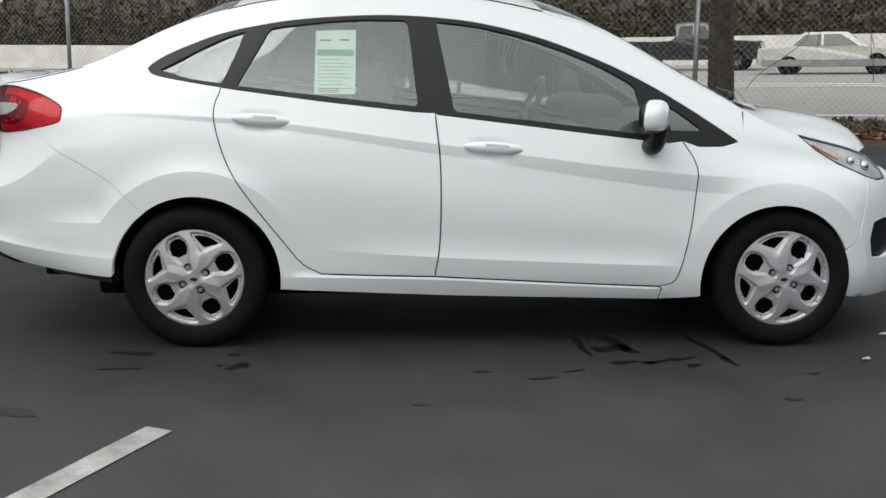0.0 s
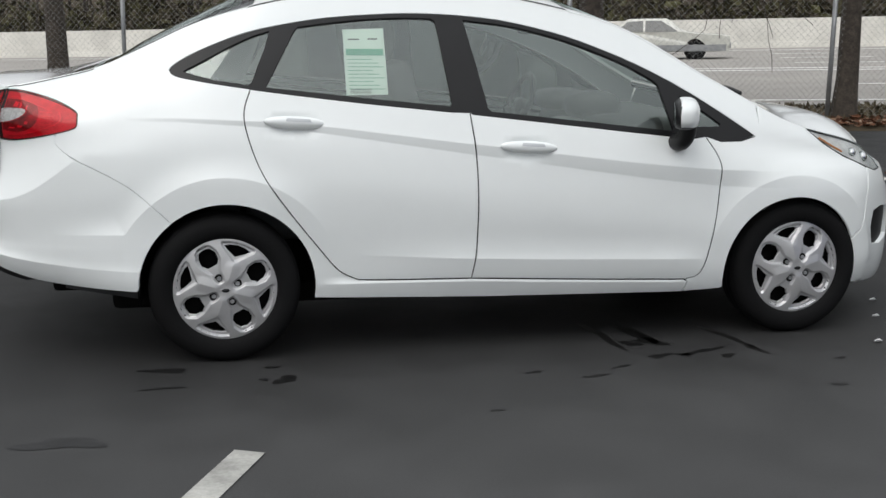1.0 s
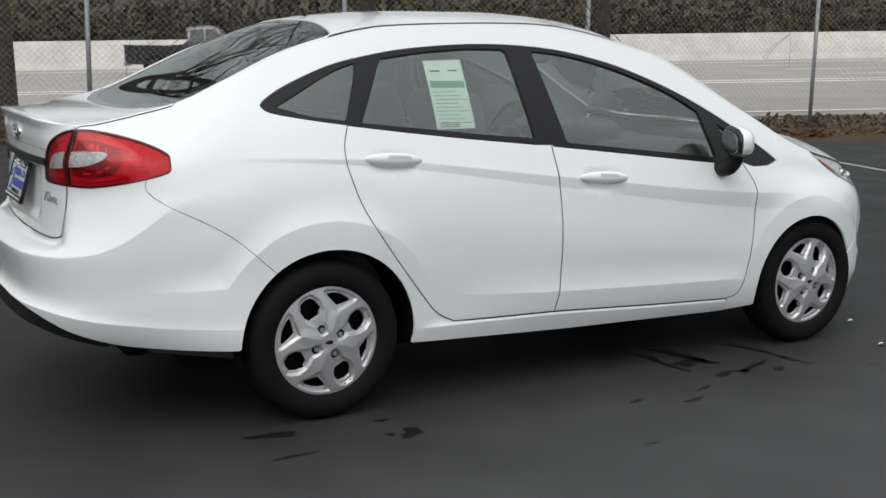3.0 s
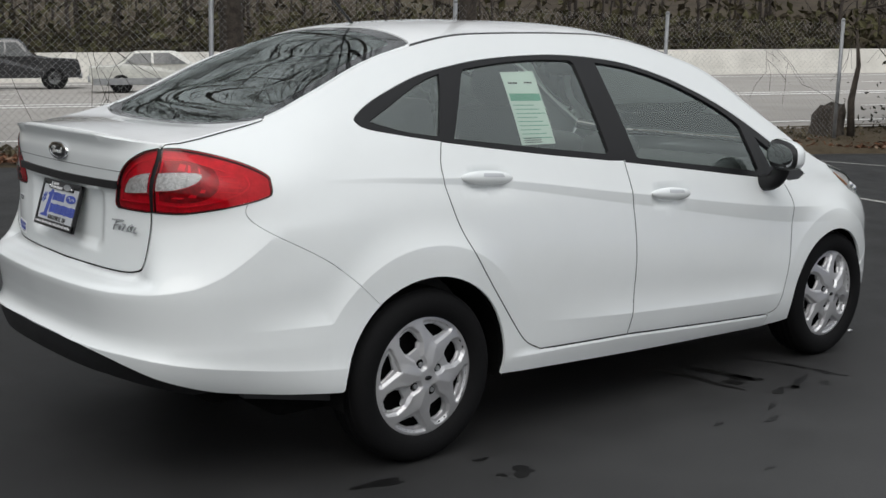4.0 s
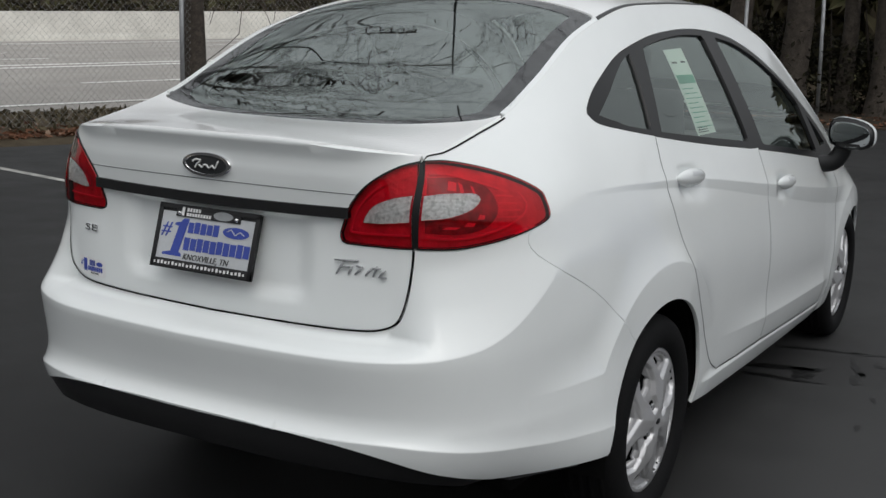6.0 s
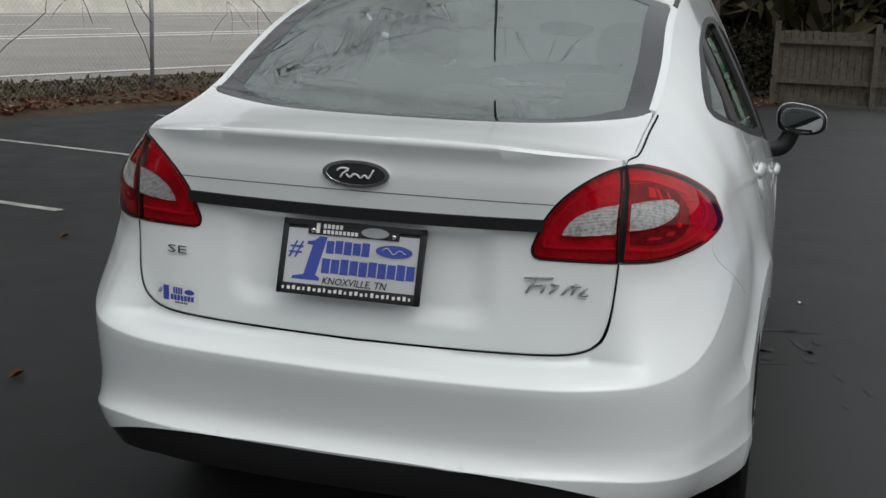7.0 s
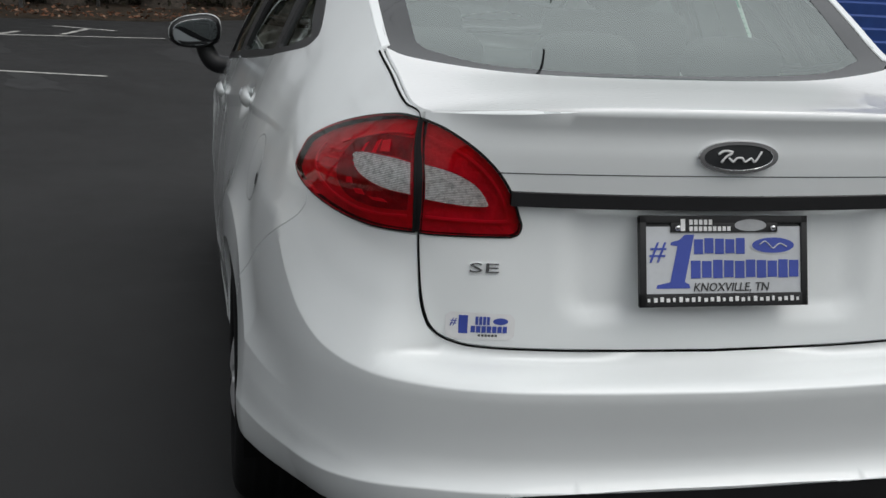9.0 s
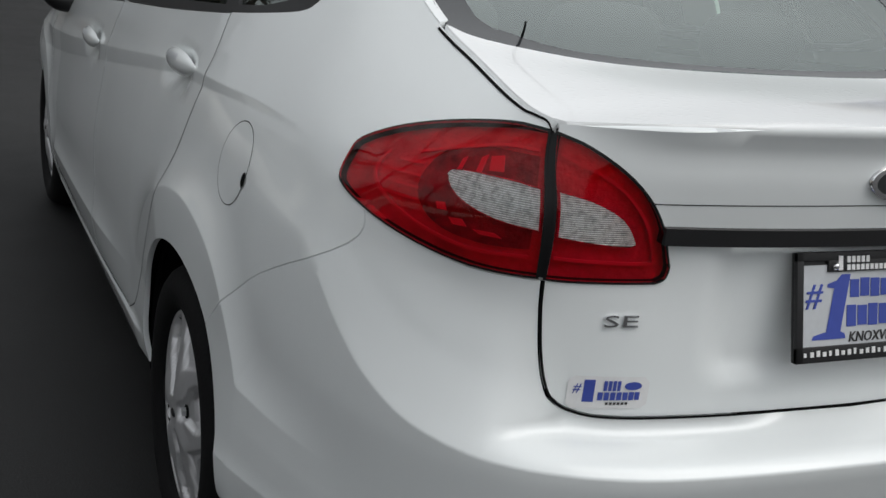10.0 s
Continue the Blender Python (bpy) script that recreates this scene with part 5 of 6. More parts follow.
# model script: plain slanted strokes
for i, (a0, z0, a1, z1) in enumerate(((-0.052, -0.014, -0.036, 0.014), (-0.056, 0.014, -0.006, 0.017), (-0.044, 0.001, -0.024, 0.003), (-0.026, -0.012, -0.018, 0.004), (-0.012, -0.012, 0.004, 0.004), (0.004, 0.004, -0.010, 0.006), (0.010, -0.012, 0.022, 0.004), (0.026, -0.012, 0.034, 0.010), (0.024, 0.004, 0.042, 0.005), (0.040, -0.010, 0.052, 0.003), (0.038, -0.012, 0.054, -0.011))):
    m = skin_matrix(-0.415, 0.842, 0.003)
    v, f = tube_mesh([m @ Vector((a0 * 1.18, z0 * 1.1, 0)), m @ Vector(((a0 + a1) * 0.59, (z0 + z1) * 0.55, 0.001)), m @ Vector((a1 * 1.18, z1 * 1.1, 0))], [0.0024, 0.0029, 0.0022], 6)
    raw("script_stroke", v, f, STEEL, boot, "chrome script badge stroke" if i == 0 else "")
# dealer sticker by the lower edge
stk = sheet("dealer_sticker", [(r, z - 0.016) for r, z in [(0.478, 0.736), (0.478, 0.772), (0.470, 0.779), (0.372, 0.777), (0.364, 0.768), (0.364, 0.736), (0.372, 0.730), (0.470, 0.730)]], rear, WHITE, boot, "small white sticker with blue print", step=0.02, inset=-0.0012, depth=0.0)
for z0, z1, a, b, n in ((0.757, 0.772, 0.43, 0.405, 4), (0.743, 0.755, 0.437, 0.376, 7), (0.736, 0.740, 0.425, 0.392, 6)):
    z0, z1 = z0 - 0.016, z1 - 0.016
    w = (a - b) / n
    for i in range(n):
        sheet("sticker_print", [(a - i * w - 0.0008, z0), (a - i * w - 0.0008, z1), (a - (i + 1) * w + 0.0008, z1), (a - (i + 1) * w + 0.0008, z0)], rear, BLUE if z0 > 0.725 else INK, stk, "", step=0.02, inset=-0.0022, depth=0.0)
text_obj("sticker_numeral", "1", 0.048, skin_matrix(0.449, 0.739, 0.0014), BLUE, stk, "blue numeral", 0.0004, 0.0, width=0.016)
text_obj("sticker_sign", "#", 0.020, skin_matrix(0.466, 0.745, 0.0014), BLUE, stk, "blue number sign", 0.0004, 0.2, width=0.012)
sheet("sticker_oval", oval(0.0125, 0.006, 20, 0.388, 0.748), rear, BLUE, stk, "blue oval", step=0.01, inset=-0.0022, depth=0.0)

# filler flap on the car's left
cx, cz = -0.185, 0.866
ring = sheet("filler_flap_gap", oval(0.0672, 0.0732, 48, cx, cz), left, DARK, car, "round gap of the fuel filler flap", step=0.02, inset=-0.0006, depth=0.0, holes=[oval(0.0655, 0.0715, 48, cx, cz)])
sheet("filler_flap", oval(0.0655, 0.0715, 48, cx, cz), left, PAINT, car, "round white fuel filler flap", step=0.02, inset=-0.0008, depth=0.004)
sheet("flap_notch", oval(0.009, 0.013, 16, cx - 0.062, cz - 0.012), left, DARK, ring, "dark finger notch", step=0.01, inset=-0.0022, depth=0.0)

# price sheet behind the rear door pane
stp = [(0.500, 1.325), (0.668, 1.331), (0.668, 1.068), (0.498, 1.066)]
ws = sheet("window_sticker", stp, right, PAPER, car, "tall printed white price sheet with a green band inside the rear door glass", step=0.05, inset=0.016, depth=0.0)


def on_sheet(x0, x1, z0, z1, m, lab=""):
    sheet("sticker_print", [(x0, z0), (x1, z0), (x1, z1), (x0, z1)], right, m, ws, lab, step=0.05, inset=0.0145, depth=0.0)


on_sheet(0.508, 0.660, 1.222, 1.248, GREEN, "green printed band")
on_sheet(0.520, 0.565, 1.283, 1.288, INK, "line of small print")
on_sheet(0.600, 0.640, 1.285, 1.290, INK)
for i in range(9):
    on_sheet(0.512, 0.512 + 0.10 + 0.045 * ((i * 7) % 3) / 2, 1.205 - i * 0.0145, 1.2075 - i * 0.0145, GREEN)
for i in range(3):
    on_sheet(0.515, 0.60, 1.088 - i * 0.007, 1.0905 - i * 0.007, INK)

# wipers
tube("wiper", [(2.30, -0.55, 1.050), (2.37, -0.30, 1.058), (2.41, 0.05, 1.062)], [0.012, 0.010, 0.006], BLACK, car, "black windscreen wiper", 6)


# cabin
def rounded(name, x0, x1, y0, y1, z0, z1, bev, material, parent, label, m=None):
    bm = bmesh.new()
    box(bm, x0, x1, y0, y1, z0, z1, bev, m)
    return part(name, bm, material, parent, label)


cabin = new("cabin")
cabin.parent = car
tagged(cabin, "charcoal cloth cabin with two front seats and a rear bench")
for y in (-0.36, 0.36):
    m = Matrix.Translation((0.86, y, 0.62)) @ Matrix.Rotation(radians(-14), 4, "Y")
    bm = bmesh.new()
    box(bm, -0.07, 0.07, -0.23, 0.23, 0.0, 0.58, 0.05, m)
    seat = part("front_seat", bm, SEAT, cabin, "charcoal cloth front seat")
    rounded("seat_cushion", 0.82, 1.36, y - 0.24, y + 0.24, 0.50, 0.64, 0.05, SEAT, seat, "")
    bm = bmesh.new()
    superell(bm, (0.70, y, 1.27), (0.05, 0.125, 0.088), 2.8)
    part("headrest", bm, SEAT, seat, "padded headrest")
    for dy in (-0.05, 0.05):
        tube("headrest_bar", [(0.73, y + dy, 1.14), (0.71, y + dy, 1.22)], [0.007, 0.007], STEEL, seat, "", 6)
rounded("rear_bench", 0.02, 0.14, -0.62, 0.62, 0.55, 1.06, 0.04, SEAT, cabin, "charcoal rear bench back", Matrix.Translation((0.0, 0, 0)) @ Matrix.Rotation(radians(-6), 4, "Y"))
rounded("bench_cushion", 0.10, 0.60, -0.62, 0.62, 0.45, 0.60, 0.05, SEAT, cabin, "charcoal rear bench cushion")
for y in (-0.38, 0.0, 0.38):
    bm = bmesh.new()
    superell(bm, (-0.06, y, 1.11), (0.05, 0.13, 0.065), 2.8)
    part("rear_headrest", bm, SEAT, cabin, "charcoal rear headrest")
rounded("parcel_shelf", -0.52, 0.0, -0.56, 0.56, 1.035, 1.055, 0.005, SEAT, cabin, "dark parcel shelf")
bm = bmesh.new()
box(bm, 1.72, 2.30, -0.66, 0.66, 0.70, 0.93, 0.07)
dash = part("dashboard", bm, DASH, cabin, "dark grey dashboard")
bm = bmesh.new()
superell(bm, (1.76, 0.36, 0.96), (0.14, 0.17, 0.06), 2.4)
part("instrument_hood", bm, DASH, dash, "hooded instrument binnacle")
bm = bmesh.new()
superell(bm, (1.80, 0.0, 0.955), (0.13, 0.13, 0.075), 2.6)
part("centre_display", bm, DASH, dash, "hooded centre display")
rounded("centre_stack", 1.62, 1.75, -0.10, 0.10, 0.66, 0.90, 0.03, STEEL, dash, "silver-trimmed centre stack", None)
rounded("radio_panel", 1.61, 1.63, -0.075, 0.075, 0.70, 0.875, 0.004, BLACK, dash, "black radio panel")
wpts = []
for i in range(25):
    a = 2 * math.pi * i / 24
    wpts.append((1.52 + 0.19 * math.sin(a) * 0.38, 0.36 + 0.185 * math.cos(a), 0.90 + 0.185 * math.sin(a)))
sw = tube("steering_wheel", wpts, [0.016] * 25, BLACK, cabin, "black steering wheel", 8)
bm = bmesh.new()
superell(bm, (1.55, 0.36, 0.90), (0.04, 0.085, 0.07), 2.5)
part("wheel_hub", bm, BLACK, sw, "steering wheel hub")
for a0, z0 in ((0.18, 0.90), (0.54, 0.90), (0.36, 0.72)):
    tube("wheel_spoke", [(1.55, 0.36, 0.90), (1.52, a0, z0)], [0.02, 0.014], BLACK, sw, "", 6)
bm = bmesh.new()
superell(bm, (1.45, 0.0, 1.325), (0.02, 0.11, 0.03), 2.8)
part("cabin_mirror", bm, BLACK, cabin, "black rear-view mirror")
lin = [(x, q) for x in (0.22,) for q in np.linspace(-0.97, 0.97, 9)] + [(x, 0.97) for x in np.linspace(0.3, 1.4, 8)] + [(1.42, q) for q in np.linspace(0.97, -0.97, 9)] + [(x, -0.97) for x in np.linspace(1.4, 0.3, 8)]
sheet("headliner", lin, roof, LINER, cabin, "light grey headliner", step=0.08, inset=0.035, depth=0.0)
for s in (-1, 1):
    fn = right if s < 0 else left
    card = [(0.48, 0.35), (1.9, 0.33), (1.98, 0.86), (1.31, 0.93), (0.52, 1.015), (0.2, 1.05), (0.22, 0.93), (0.40, 0.66)]
    sheet("door_card", card, fn, DASH, cabin, "dark grey door lining", step=0.1, inset=0.075, depth=0.0)
# unseen sheet, added to stop light passing through the quarter panes
sheet("quarter_pane_blind", [(-0.20, 1.10), (0.16, 1.06), (0.24, 1.31), (0.02, 1.27), (-0.18, 1.18)], left, DASH, cabin, "added dark grey sheet blocking light through the left quarter pane", step=0.06, inset=0.06, depth=0.0)
# undertray edge under the bumper corner
for s in (-1, 1):
    bm = bmesh.new()
    box(bm, -0.62, -0.335, s * 0.69 - 0.05, s * 0.69 + 0.05, 0.300, 0.325, 0.004)
    for v in bm.verts:
        if v.co.z < 0.312:
            v.co.z -= 0.042 * max(0.0, (v.co.x + 0.62) / 0.28)
        if abs(v.co.y) > 0.69:
            v.co.y -= s * 0.06 * max(0.0, (-0.40 - v.co.x) / 0.22)
    part("undertray", bm, SEAM, car, "grey-black undertray edge")


# ---- setting ----
NX, NY = 0.395, 0.9187
DX, DY = 0.9187, -0.395


def rp(d, n, z=0.0):
    """A place by its distance along the road, across it, and its height."""
    return (DX * d + NX * n, DY * d + NY * n, z)


def rise(d):
    """The road climbs gently along its length."""
    return -0.12 + 0.03 * min(max(d, -40), 70)


def climbing(name, d0, d1, ns, zs, material, label, category, kind="structure", nd=60, rough=0.0):
    vs, fs = [], []
    m = len(ns)
    for i in range(nd + 1):
        d = d0 + (d1 - d0) * i / nd
        for n, z in zip(ns, zs):
            p = rp(d, n, z + rise(d))
            k = rough * noise.noise(Vector((p[0] * 0.07, p[1] * 0.07, 0))) if rough and n > 52 else 0
            vs.append((p[0], p[1], p[2] + k))
    for i in range(nd):
        for k in range(m - 1):
            fs.append((i * m + k, (i + 1) * m + k, (i + 1) * m + k + 1, i * m + k + 1))
    return tagged(raw(name, vs, fs, material), label, category, kind=kind)


g = raw("ground", [(-1500, -1500, -2.6), (1500, -1500, -2.6), (1500, 1500, -2.6), (-1500, 1500, -2.6)], [(0, 1, 2, 3)], GROUND)
tagged(g, "dry winter ground reaching to the horizon", "ground", kind="structure")


def shift(d):
    """The lot's edge swings out towards the east."""
    return float(np.interp(d, [-5, 0.8, 4.2, 8.3, 11.8, 15.4, 25], [-0.3, -0.5, 0.3, 1.3, 1.4, 1.7, 1.9]))


def mound(d):
    """Leaves lie heaped along the western end of the fence."""
    k = min(max((-8.2 - d) / 2.5, 0), 1)
    return 0.55 * k * k * (3 - 2 * k)


def verge():
    vs, fs = [], []
    ns = [9.75, 10.05, 10.4, 10.8, 11.5, 12.5, 13.5, 14.4]
    nd = 320
    for i in range(nd + 1):
        d = -70 + 140 * i / nd
        for j, n in enumerate(ns):
            t = j / (len(ns) - 1)
            p = rp(d, n + shift(d) * (1 - t ** 3) + 0.25 * noise.noise(Vector((d * 0.5, j, 0))))
            z = (0.02 + 0.10 * math.sin(min(1, t * 1.6) * math.pi / 2)) * (1 - t) + (rise(d) + 0.01) * t
            z += mound(d) * math.sin(math.pi * min(1, t * 1.2))
            z += (0.05 * noise.noise(Vector((p[0] * 1.1, p[1] * 1.1, 2)))) if 0 < j < 7 else 0
            vs.append((p[0], p[1], -0.03 if j == 0 else z))
    m = len(ns)
    for i in range(nd):
        for k in range(m - 1):
            fs.append((i * m + k, (i + 1) * m + k, (i + 1) * m + k + 1, i * m + k + 1))
    tagged(raw("verge", vs, fs, VERGE), "leaf-strewn grass verge along the fence", "verge", kind="structure")


ds = [-90, -5, -2, 0.8, 2.5, 4.2, 6.2, 8.3, 10, 11.8, 13.6, 15.4, 20, 25, 90]
vs = [rp(d, n, 0.0) for d in ds for n in (-70, 10.5 + shift(d))]
lot = raw("parking_lot", vs, [(2 * i, 2 * i + 2, 2 * i + 3, 2 * i + 1) for i in range(len(ds) - 1)], ASPHALT)
tagged(lot, "dark grey asphalt parking lot, dry and slightly patchy", "asphalt", kind="structure")
verge()
climbing("highway", -260, 300, [14.0, 50], [0, 0], ROAD, "pale worn multi-lane road", "road")
for n, dash in ((15.6, 0), (20.4, 1), (27.0, 2), (28.3, 2), (32, 1), (36.5, 1), (41, 1), (46, 2)):
    vs, fs = [], []
    d = -150.0
    while d < 200:
        L = 3.0 if dash == 1 else 12.0
        hw = 0.20 if dash == 2 else 0.12
        i = len(vs)
        for dd, nn in ((0, -hw), (L, -hw), (L, hw), (0, hw)):
            vs.append(rp(d + dd, n + nn, rise(d + dd) + 0.012))
        fs.append((i, i + 1, i + 2, i + 3))
        d += 12.0
    tagged(raw("lane_marking", vs, fs, ROAD_LINE, None, "", False), "white painted lane line on the road", "marking", kind="structure")
climbing("barrier_wall", -260, 300, [49.8, 49.95, 50.1, 50.1, 50.4, 50.4], [-0.3, 0.25, 0.35, 1.32, 1.32, -0.3], CONCRETE, "long pale concrete barrier wall", "wall")
climbing("hillside", -320, 380, [50.4, 53, 62, 85, 120], [-0.3, 0.8, 3.5, 8, 12], HILL, "brown wooded winter hillside", "hill", nd=140, rough=1.5)


def line(name, a, b, w=0.10, label="worn white parking-bay line"):
    a, b = Vector(a), Vector(b)
    d = (b - a).normalized()
    n = Vector((-d.y, d.x)) * w / 2
    vs = [(*(a + n), 0.004), (*(b + n), 0.004), (*(b - n), 0.004), (*(a - n), 0.004)]
    return tagged(raw(name, vs, [(0, 1, 2, 3)], LINE_PAINT, None, "", False), label, "marking", kind="structure")


line("parking_line", (0.035, -1.805), (-2.15, -6.4), 0.105)
for a, b in (((3.36, 3.65), (4.0, 7.2)), ((5.68, 2.62), (6.5, 6.6)), ((8.55, 1.8), (9.75, 6.6)), ((12.6, 5.9), (12.85, 4.35)),
             ((12.6, 4.05), (12.75, 1.4)), ((12.65, 3.46), (13.2, 3.28)), ((12.9, 2.7), (13.9, 2.47)), ((14.25, 2.97), (13.7, 2.1)), ((13.75, 4.65), (14.2, 4.3)), ((14.65, 4.25), (14.9, 4.0)),
             ((17.2, -3.25), (15.7, -3.95)), ((19.0, -5.2), (17.2, -4.3)), ((19.3, -5.6), (21.0, -7.4))):
    line("parking_line", a, b, 0.085)


# fence
POSTS = [(-11.6, 16.5), (-8.0, 15.1), (-4.3, 13.5), (-1.0, 12.07), (1.85, 10.85), (4.85, 9.4), (8.35, 8.75), (12.3, 8.15), (15.3, 6.85), (15.5, 4.95), (16.7, 3.75), (17.7, 2.65)]


def post(x, y, lean=0.0):
    t = empty("fence_post", "galvanised steel fence post", "post", "posts of the chain-link fence", at=(x, y, 0))
    tube("pole", [(0, 0, -0.1), (lean * 0.5, 0, 1.05), (lean, 0, 2.13)], [0.032] * 3, STEEL, t)
    bm = bmesh.new()
    bmesh.ops.create_uvsphere(bm, u_segments=10, v_segments=6, radius=0.036, matrix=Matrix.Translation((lean, 0, 2.14)))
    part("cap", bm, STEEL, t)


for i, (x, y) in enumerate(POSTS):
    post(x, y, -0.28 if i == len(POSTS) - 1 else 0.0)


def chainlink():
    vs, fs = [], []
    for (x0, y0), (x1, y1) in zip(POSTS[:8], POSTS[1:9]):
        a, b = Vector((x0, y0, 0.08)), Vector((x1, y1, 0.08))
        L = (b - a).length
        d = (b - a) / L
        H, pitch, r = 2.02, 0.088, 0.0013
        k = 0
        s = -H
        while s < L:
            for sg in (1, -1):
                p0, p1 = (s, 0.0), (s + H, H)
                t0, t1 = max(0, -s / H), min(1, (L - s) / H)
                if t1 - t0 > 0.02:
                    q = [(s + H * t, H * t if sg > 0 else H - H * t) for t in (t0, t1)]
                    i = len(vs)
                    for (ss, zz) in q:
                        c = a + d * ss + Vector((0, 0, zz))
                        nrm = Vector((-d.y, d.x, 0))
                        vs.extend([c + nrm * r, c + (d * -0.5 + Vector((0, 0, 0.8 * sg))) * r * 1.2 - nrm * r * 0.6, c - (d * -0.5 + Vector((0, 0, 0.8 * sg))) * r * 1.2 - nrm * r * 0.6])
                    fs.extend([(i, i + 1, i + 4, i + 3), (i + 1, i + 2, i + 5, i + 4), (i + 2, i, i + 3, i + 5)])
            s += pitch
    ob = raw("chain_link", vs, fs, WIRE, None, "", False)
    tagged(ob, "galvanised chain-link fence wire", "fence", kind="stuff")


chainlink()


# bare trees
def limbs(rng, start, way, length, rad, depth, out, spread=0.6, droop=0.0, many=4):
    n = 5
    pts, rs = [Vector(start)], [rad]
    d = Vector(way).normalized()
    for i in range(n):
        d = (d + Vector((rng.uniform(-1, 1), rng.uniform(-1, 1), rng.uniform(-0.7, 0.7) - droop)) * 0.2).normalized()
        pts.append(pts[-1] + d * length / n)
        rs.append(rad * (1 - 0.62 * (i + 1) / n))
    out.append((pts, rs, depth))
    if depth <= 0:
        return
    for k in range(rng.randint(3, many)):
        i = rng.randint(1, n)
        side = Vector((rng.uniform(-1, 1), rng.uniform(-1, 1), rng.uniform(-0.6, 0.7))).normalized()
        limbs(rng, pts[i], d + side * spread * 1.3, length * rng.uniform(0.48, 0.74), rs[i] * rng.uniform(0.5, 0.75), depth - 1, out, spread, droop + 0.05, many)


def tree(x, y, r, h, seed, depth=5, reach=3.0, low=0.3, lean=(0, 0), m=11, many=4, label="bare winter tree with a dark grey-brown trunk and drooping twigs"):
    rng = random.Random(seed)
    t = empty("tree", label, "tree", "bare trees along the fence", at=(x, y, 0))
    pts = [Vector((0, 0, -0.15)), Vector((0, 0, 0.12)), Vector((0.02, 0.01, 0.6))]
    n = 8
    for i in range(1, n + 1):
        f = i / n
        pts.append(Vector((lean[0] * f * h + rng.uniform(-0.08, 0.08), lean[1] * f * h + rng.uniform(-0.08, 0.08), 0.6 + (h - 0.6) * f)))
    rs = [r * 1.7, r * 1.3, r * 1.05] + [r * (1 - 0.55 * i / n) for i in range(1, n + 1)]
    tube("trunk", pts, rs, BARK, t, "rough grey-brown trunk", 14)
    out = []
    for k in range(m):
        i = 2 + round(n * (low + (1 - low) * (k + 0.5) / m))
        a = 2.4 * k + rng.random() * 0.8
        limbs(rng, pts[i], (math.cos(a), math.sin(a), rng.uniform(0.1, 0.8)), reach * rng.uniform(0.75, 1.25), rs[i] * rng.uniform(0.35, 0.6), depth - 1, out, droop=0.10, many=many)
    vs, fs, vt, ft = [], [], [], []
    for p, rr_, dep in out:
        big = dep >= depth - 2
        v, f = tube_mesh(p, [max(0.0035, q) for q in rr_], 7 if big else 3, False)
        V, F = (vs, fs) if big else (vt, ft)
        o = len(V)
        V.extend(v)
        F.extend([tuple(o + j for j in q) for q in f])
    tagged(raw("branching", vs, fs, BARK, t, "spreading bare limbs"), kind="stuff")
    tagged(raw("twig_mass", vt, ft, TWIG, t, "fine bare twigs"), kind="stuff")
    return t


tree(5.2, 9.45, 0.165, 10.5, 3, 5, 4.8, m=17, many=5)
tree(8.6, 8.75, 0.14, 9.0, 5, 5, 4.0)
tree(21.0, 8.1, 0.31, 9.0, 8, 5, 3.6, 0.2)
tree(-2.05, 13.1, 0.15, 9.5, 11, 5, 4.0)
tree(0.9, 11.75, 0.17, 10.5, 12, 5, 4.8, m=17, many=5)


# ---- round the lot ----
def cards(n, place, size, rng, squash=1.0):
    """Small leaf blades at random places: vertices and faces."""
    c = np.array([place(rng) for _ in range(n)])
    a = rng.normal(size=(n, 3))
    a /= np.linalg.norm(a, axis=1)[:, None]
    b = np.cross(a, rng.normal(size=(n, 3)))
    b /= np.linalg.norm(b, axis=1)[:, None]
    a[:, 2] *= squash
    b[:, 2] *= squash
    s = size * rng.uniform(0.6, 1.4, n)[:, None]
    k = np.cross(a, b) * 0.25
    v = np.stack([c + a * s, c + b * s * 0.55 + k * s, c - a * s, c - b * s * 0.55 + k * s], 1).reshape(-1, 3)
    f = np.arange(4 * n).reshape(-1, 4)
    return v, f


rng = np.random.default_rng(4)


def ground_z(d, n):
    t = min(max((n - shift(d) - 9.75) / 4.65, 0), 1)
    return (0.02 + 0.10 * math.sin(min(1, t * 1.6) * math.pi / 2)) * (1 - t) + (rise(d) + 0.01) * t + mound(d) * math.sin(math.pi * min(1, t * 1.2))


def litter(r):
    d = r.uniform(-24, 24)
    n = 10.05 + shift(d) + abs(r.normal()) * 0.5 + 0.35 * noise.noise(Vector((d * 0.35, 0, 3)))
    p = rp(d, n)
    return (p[0], p[1], ground_z(d, n) + 0.02 + 0.03 * r.random())


v, f = cards(9000, litter, 0.06, rng, 0.5)
tagged(raw("leaf_litter", v, f, LEAF, None, "", False), "russet fallen leaves drifted along the lot edge", "leaves", kind="stuff")


def blades(r):
    d = r.uniform(-24, 24)
    n = r.uniform(10.5 + shift(d), 14.1)
    p = rp(d, n)
    return (p[0], p[1], ground_z(d, n) + 0.05 * r.random())


v, f = cards(6000, blades, 0.055, rng, 1.4)
tagged(raw("grass", v, f, GRASS, None, "", False), "short straw-coloured winter grass", "grass", kind="stuff")

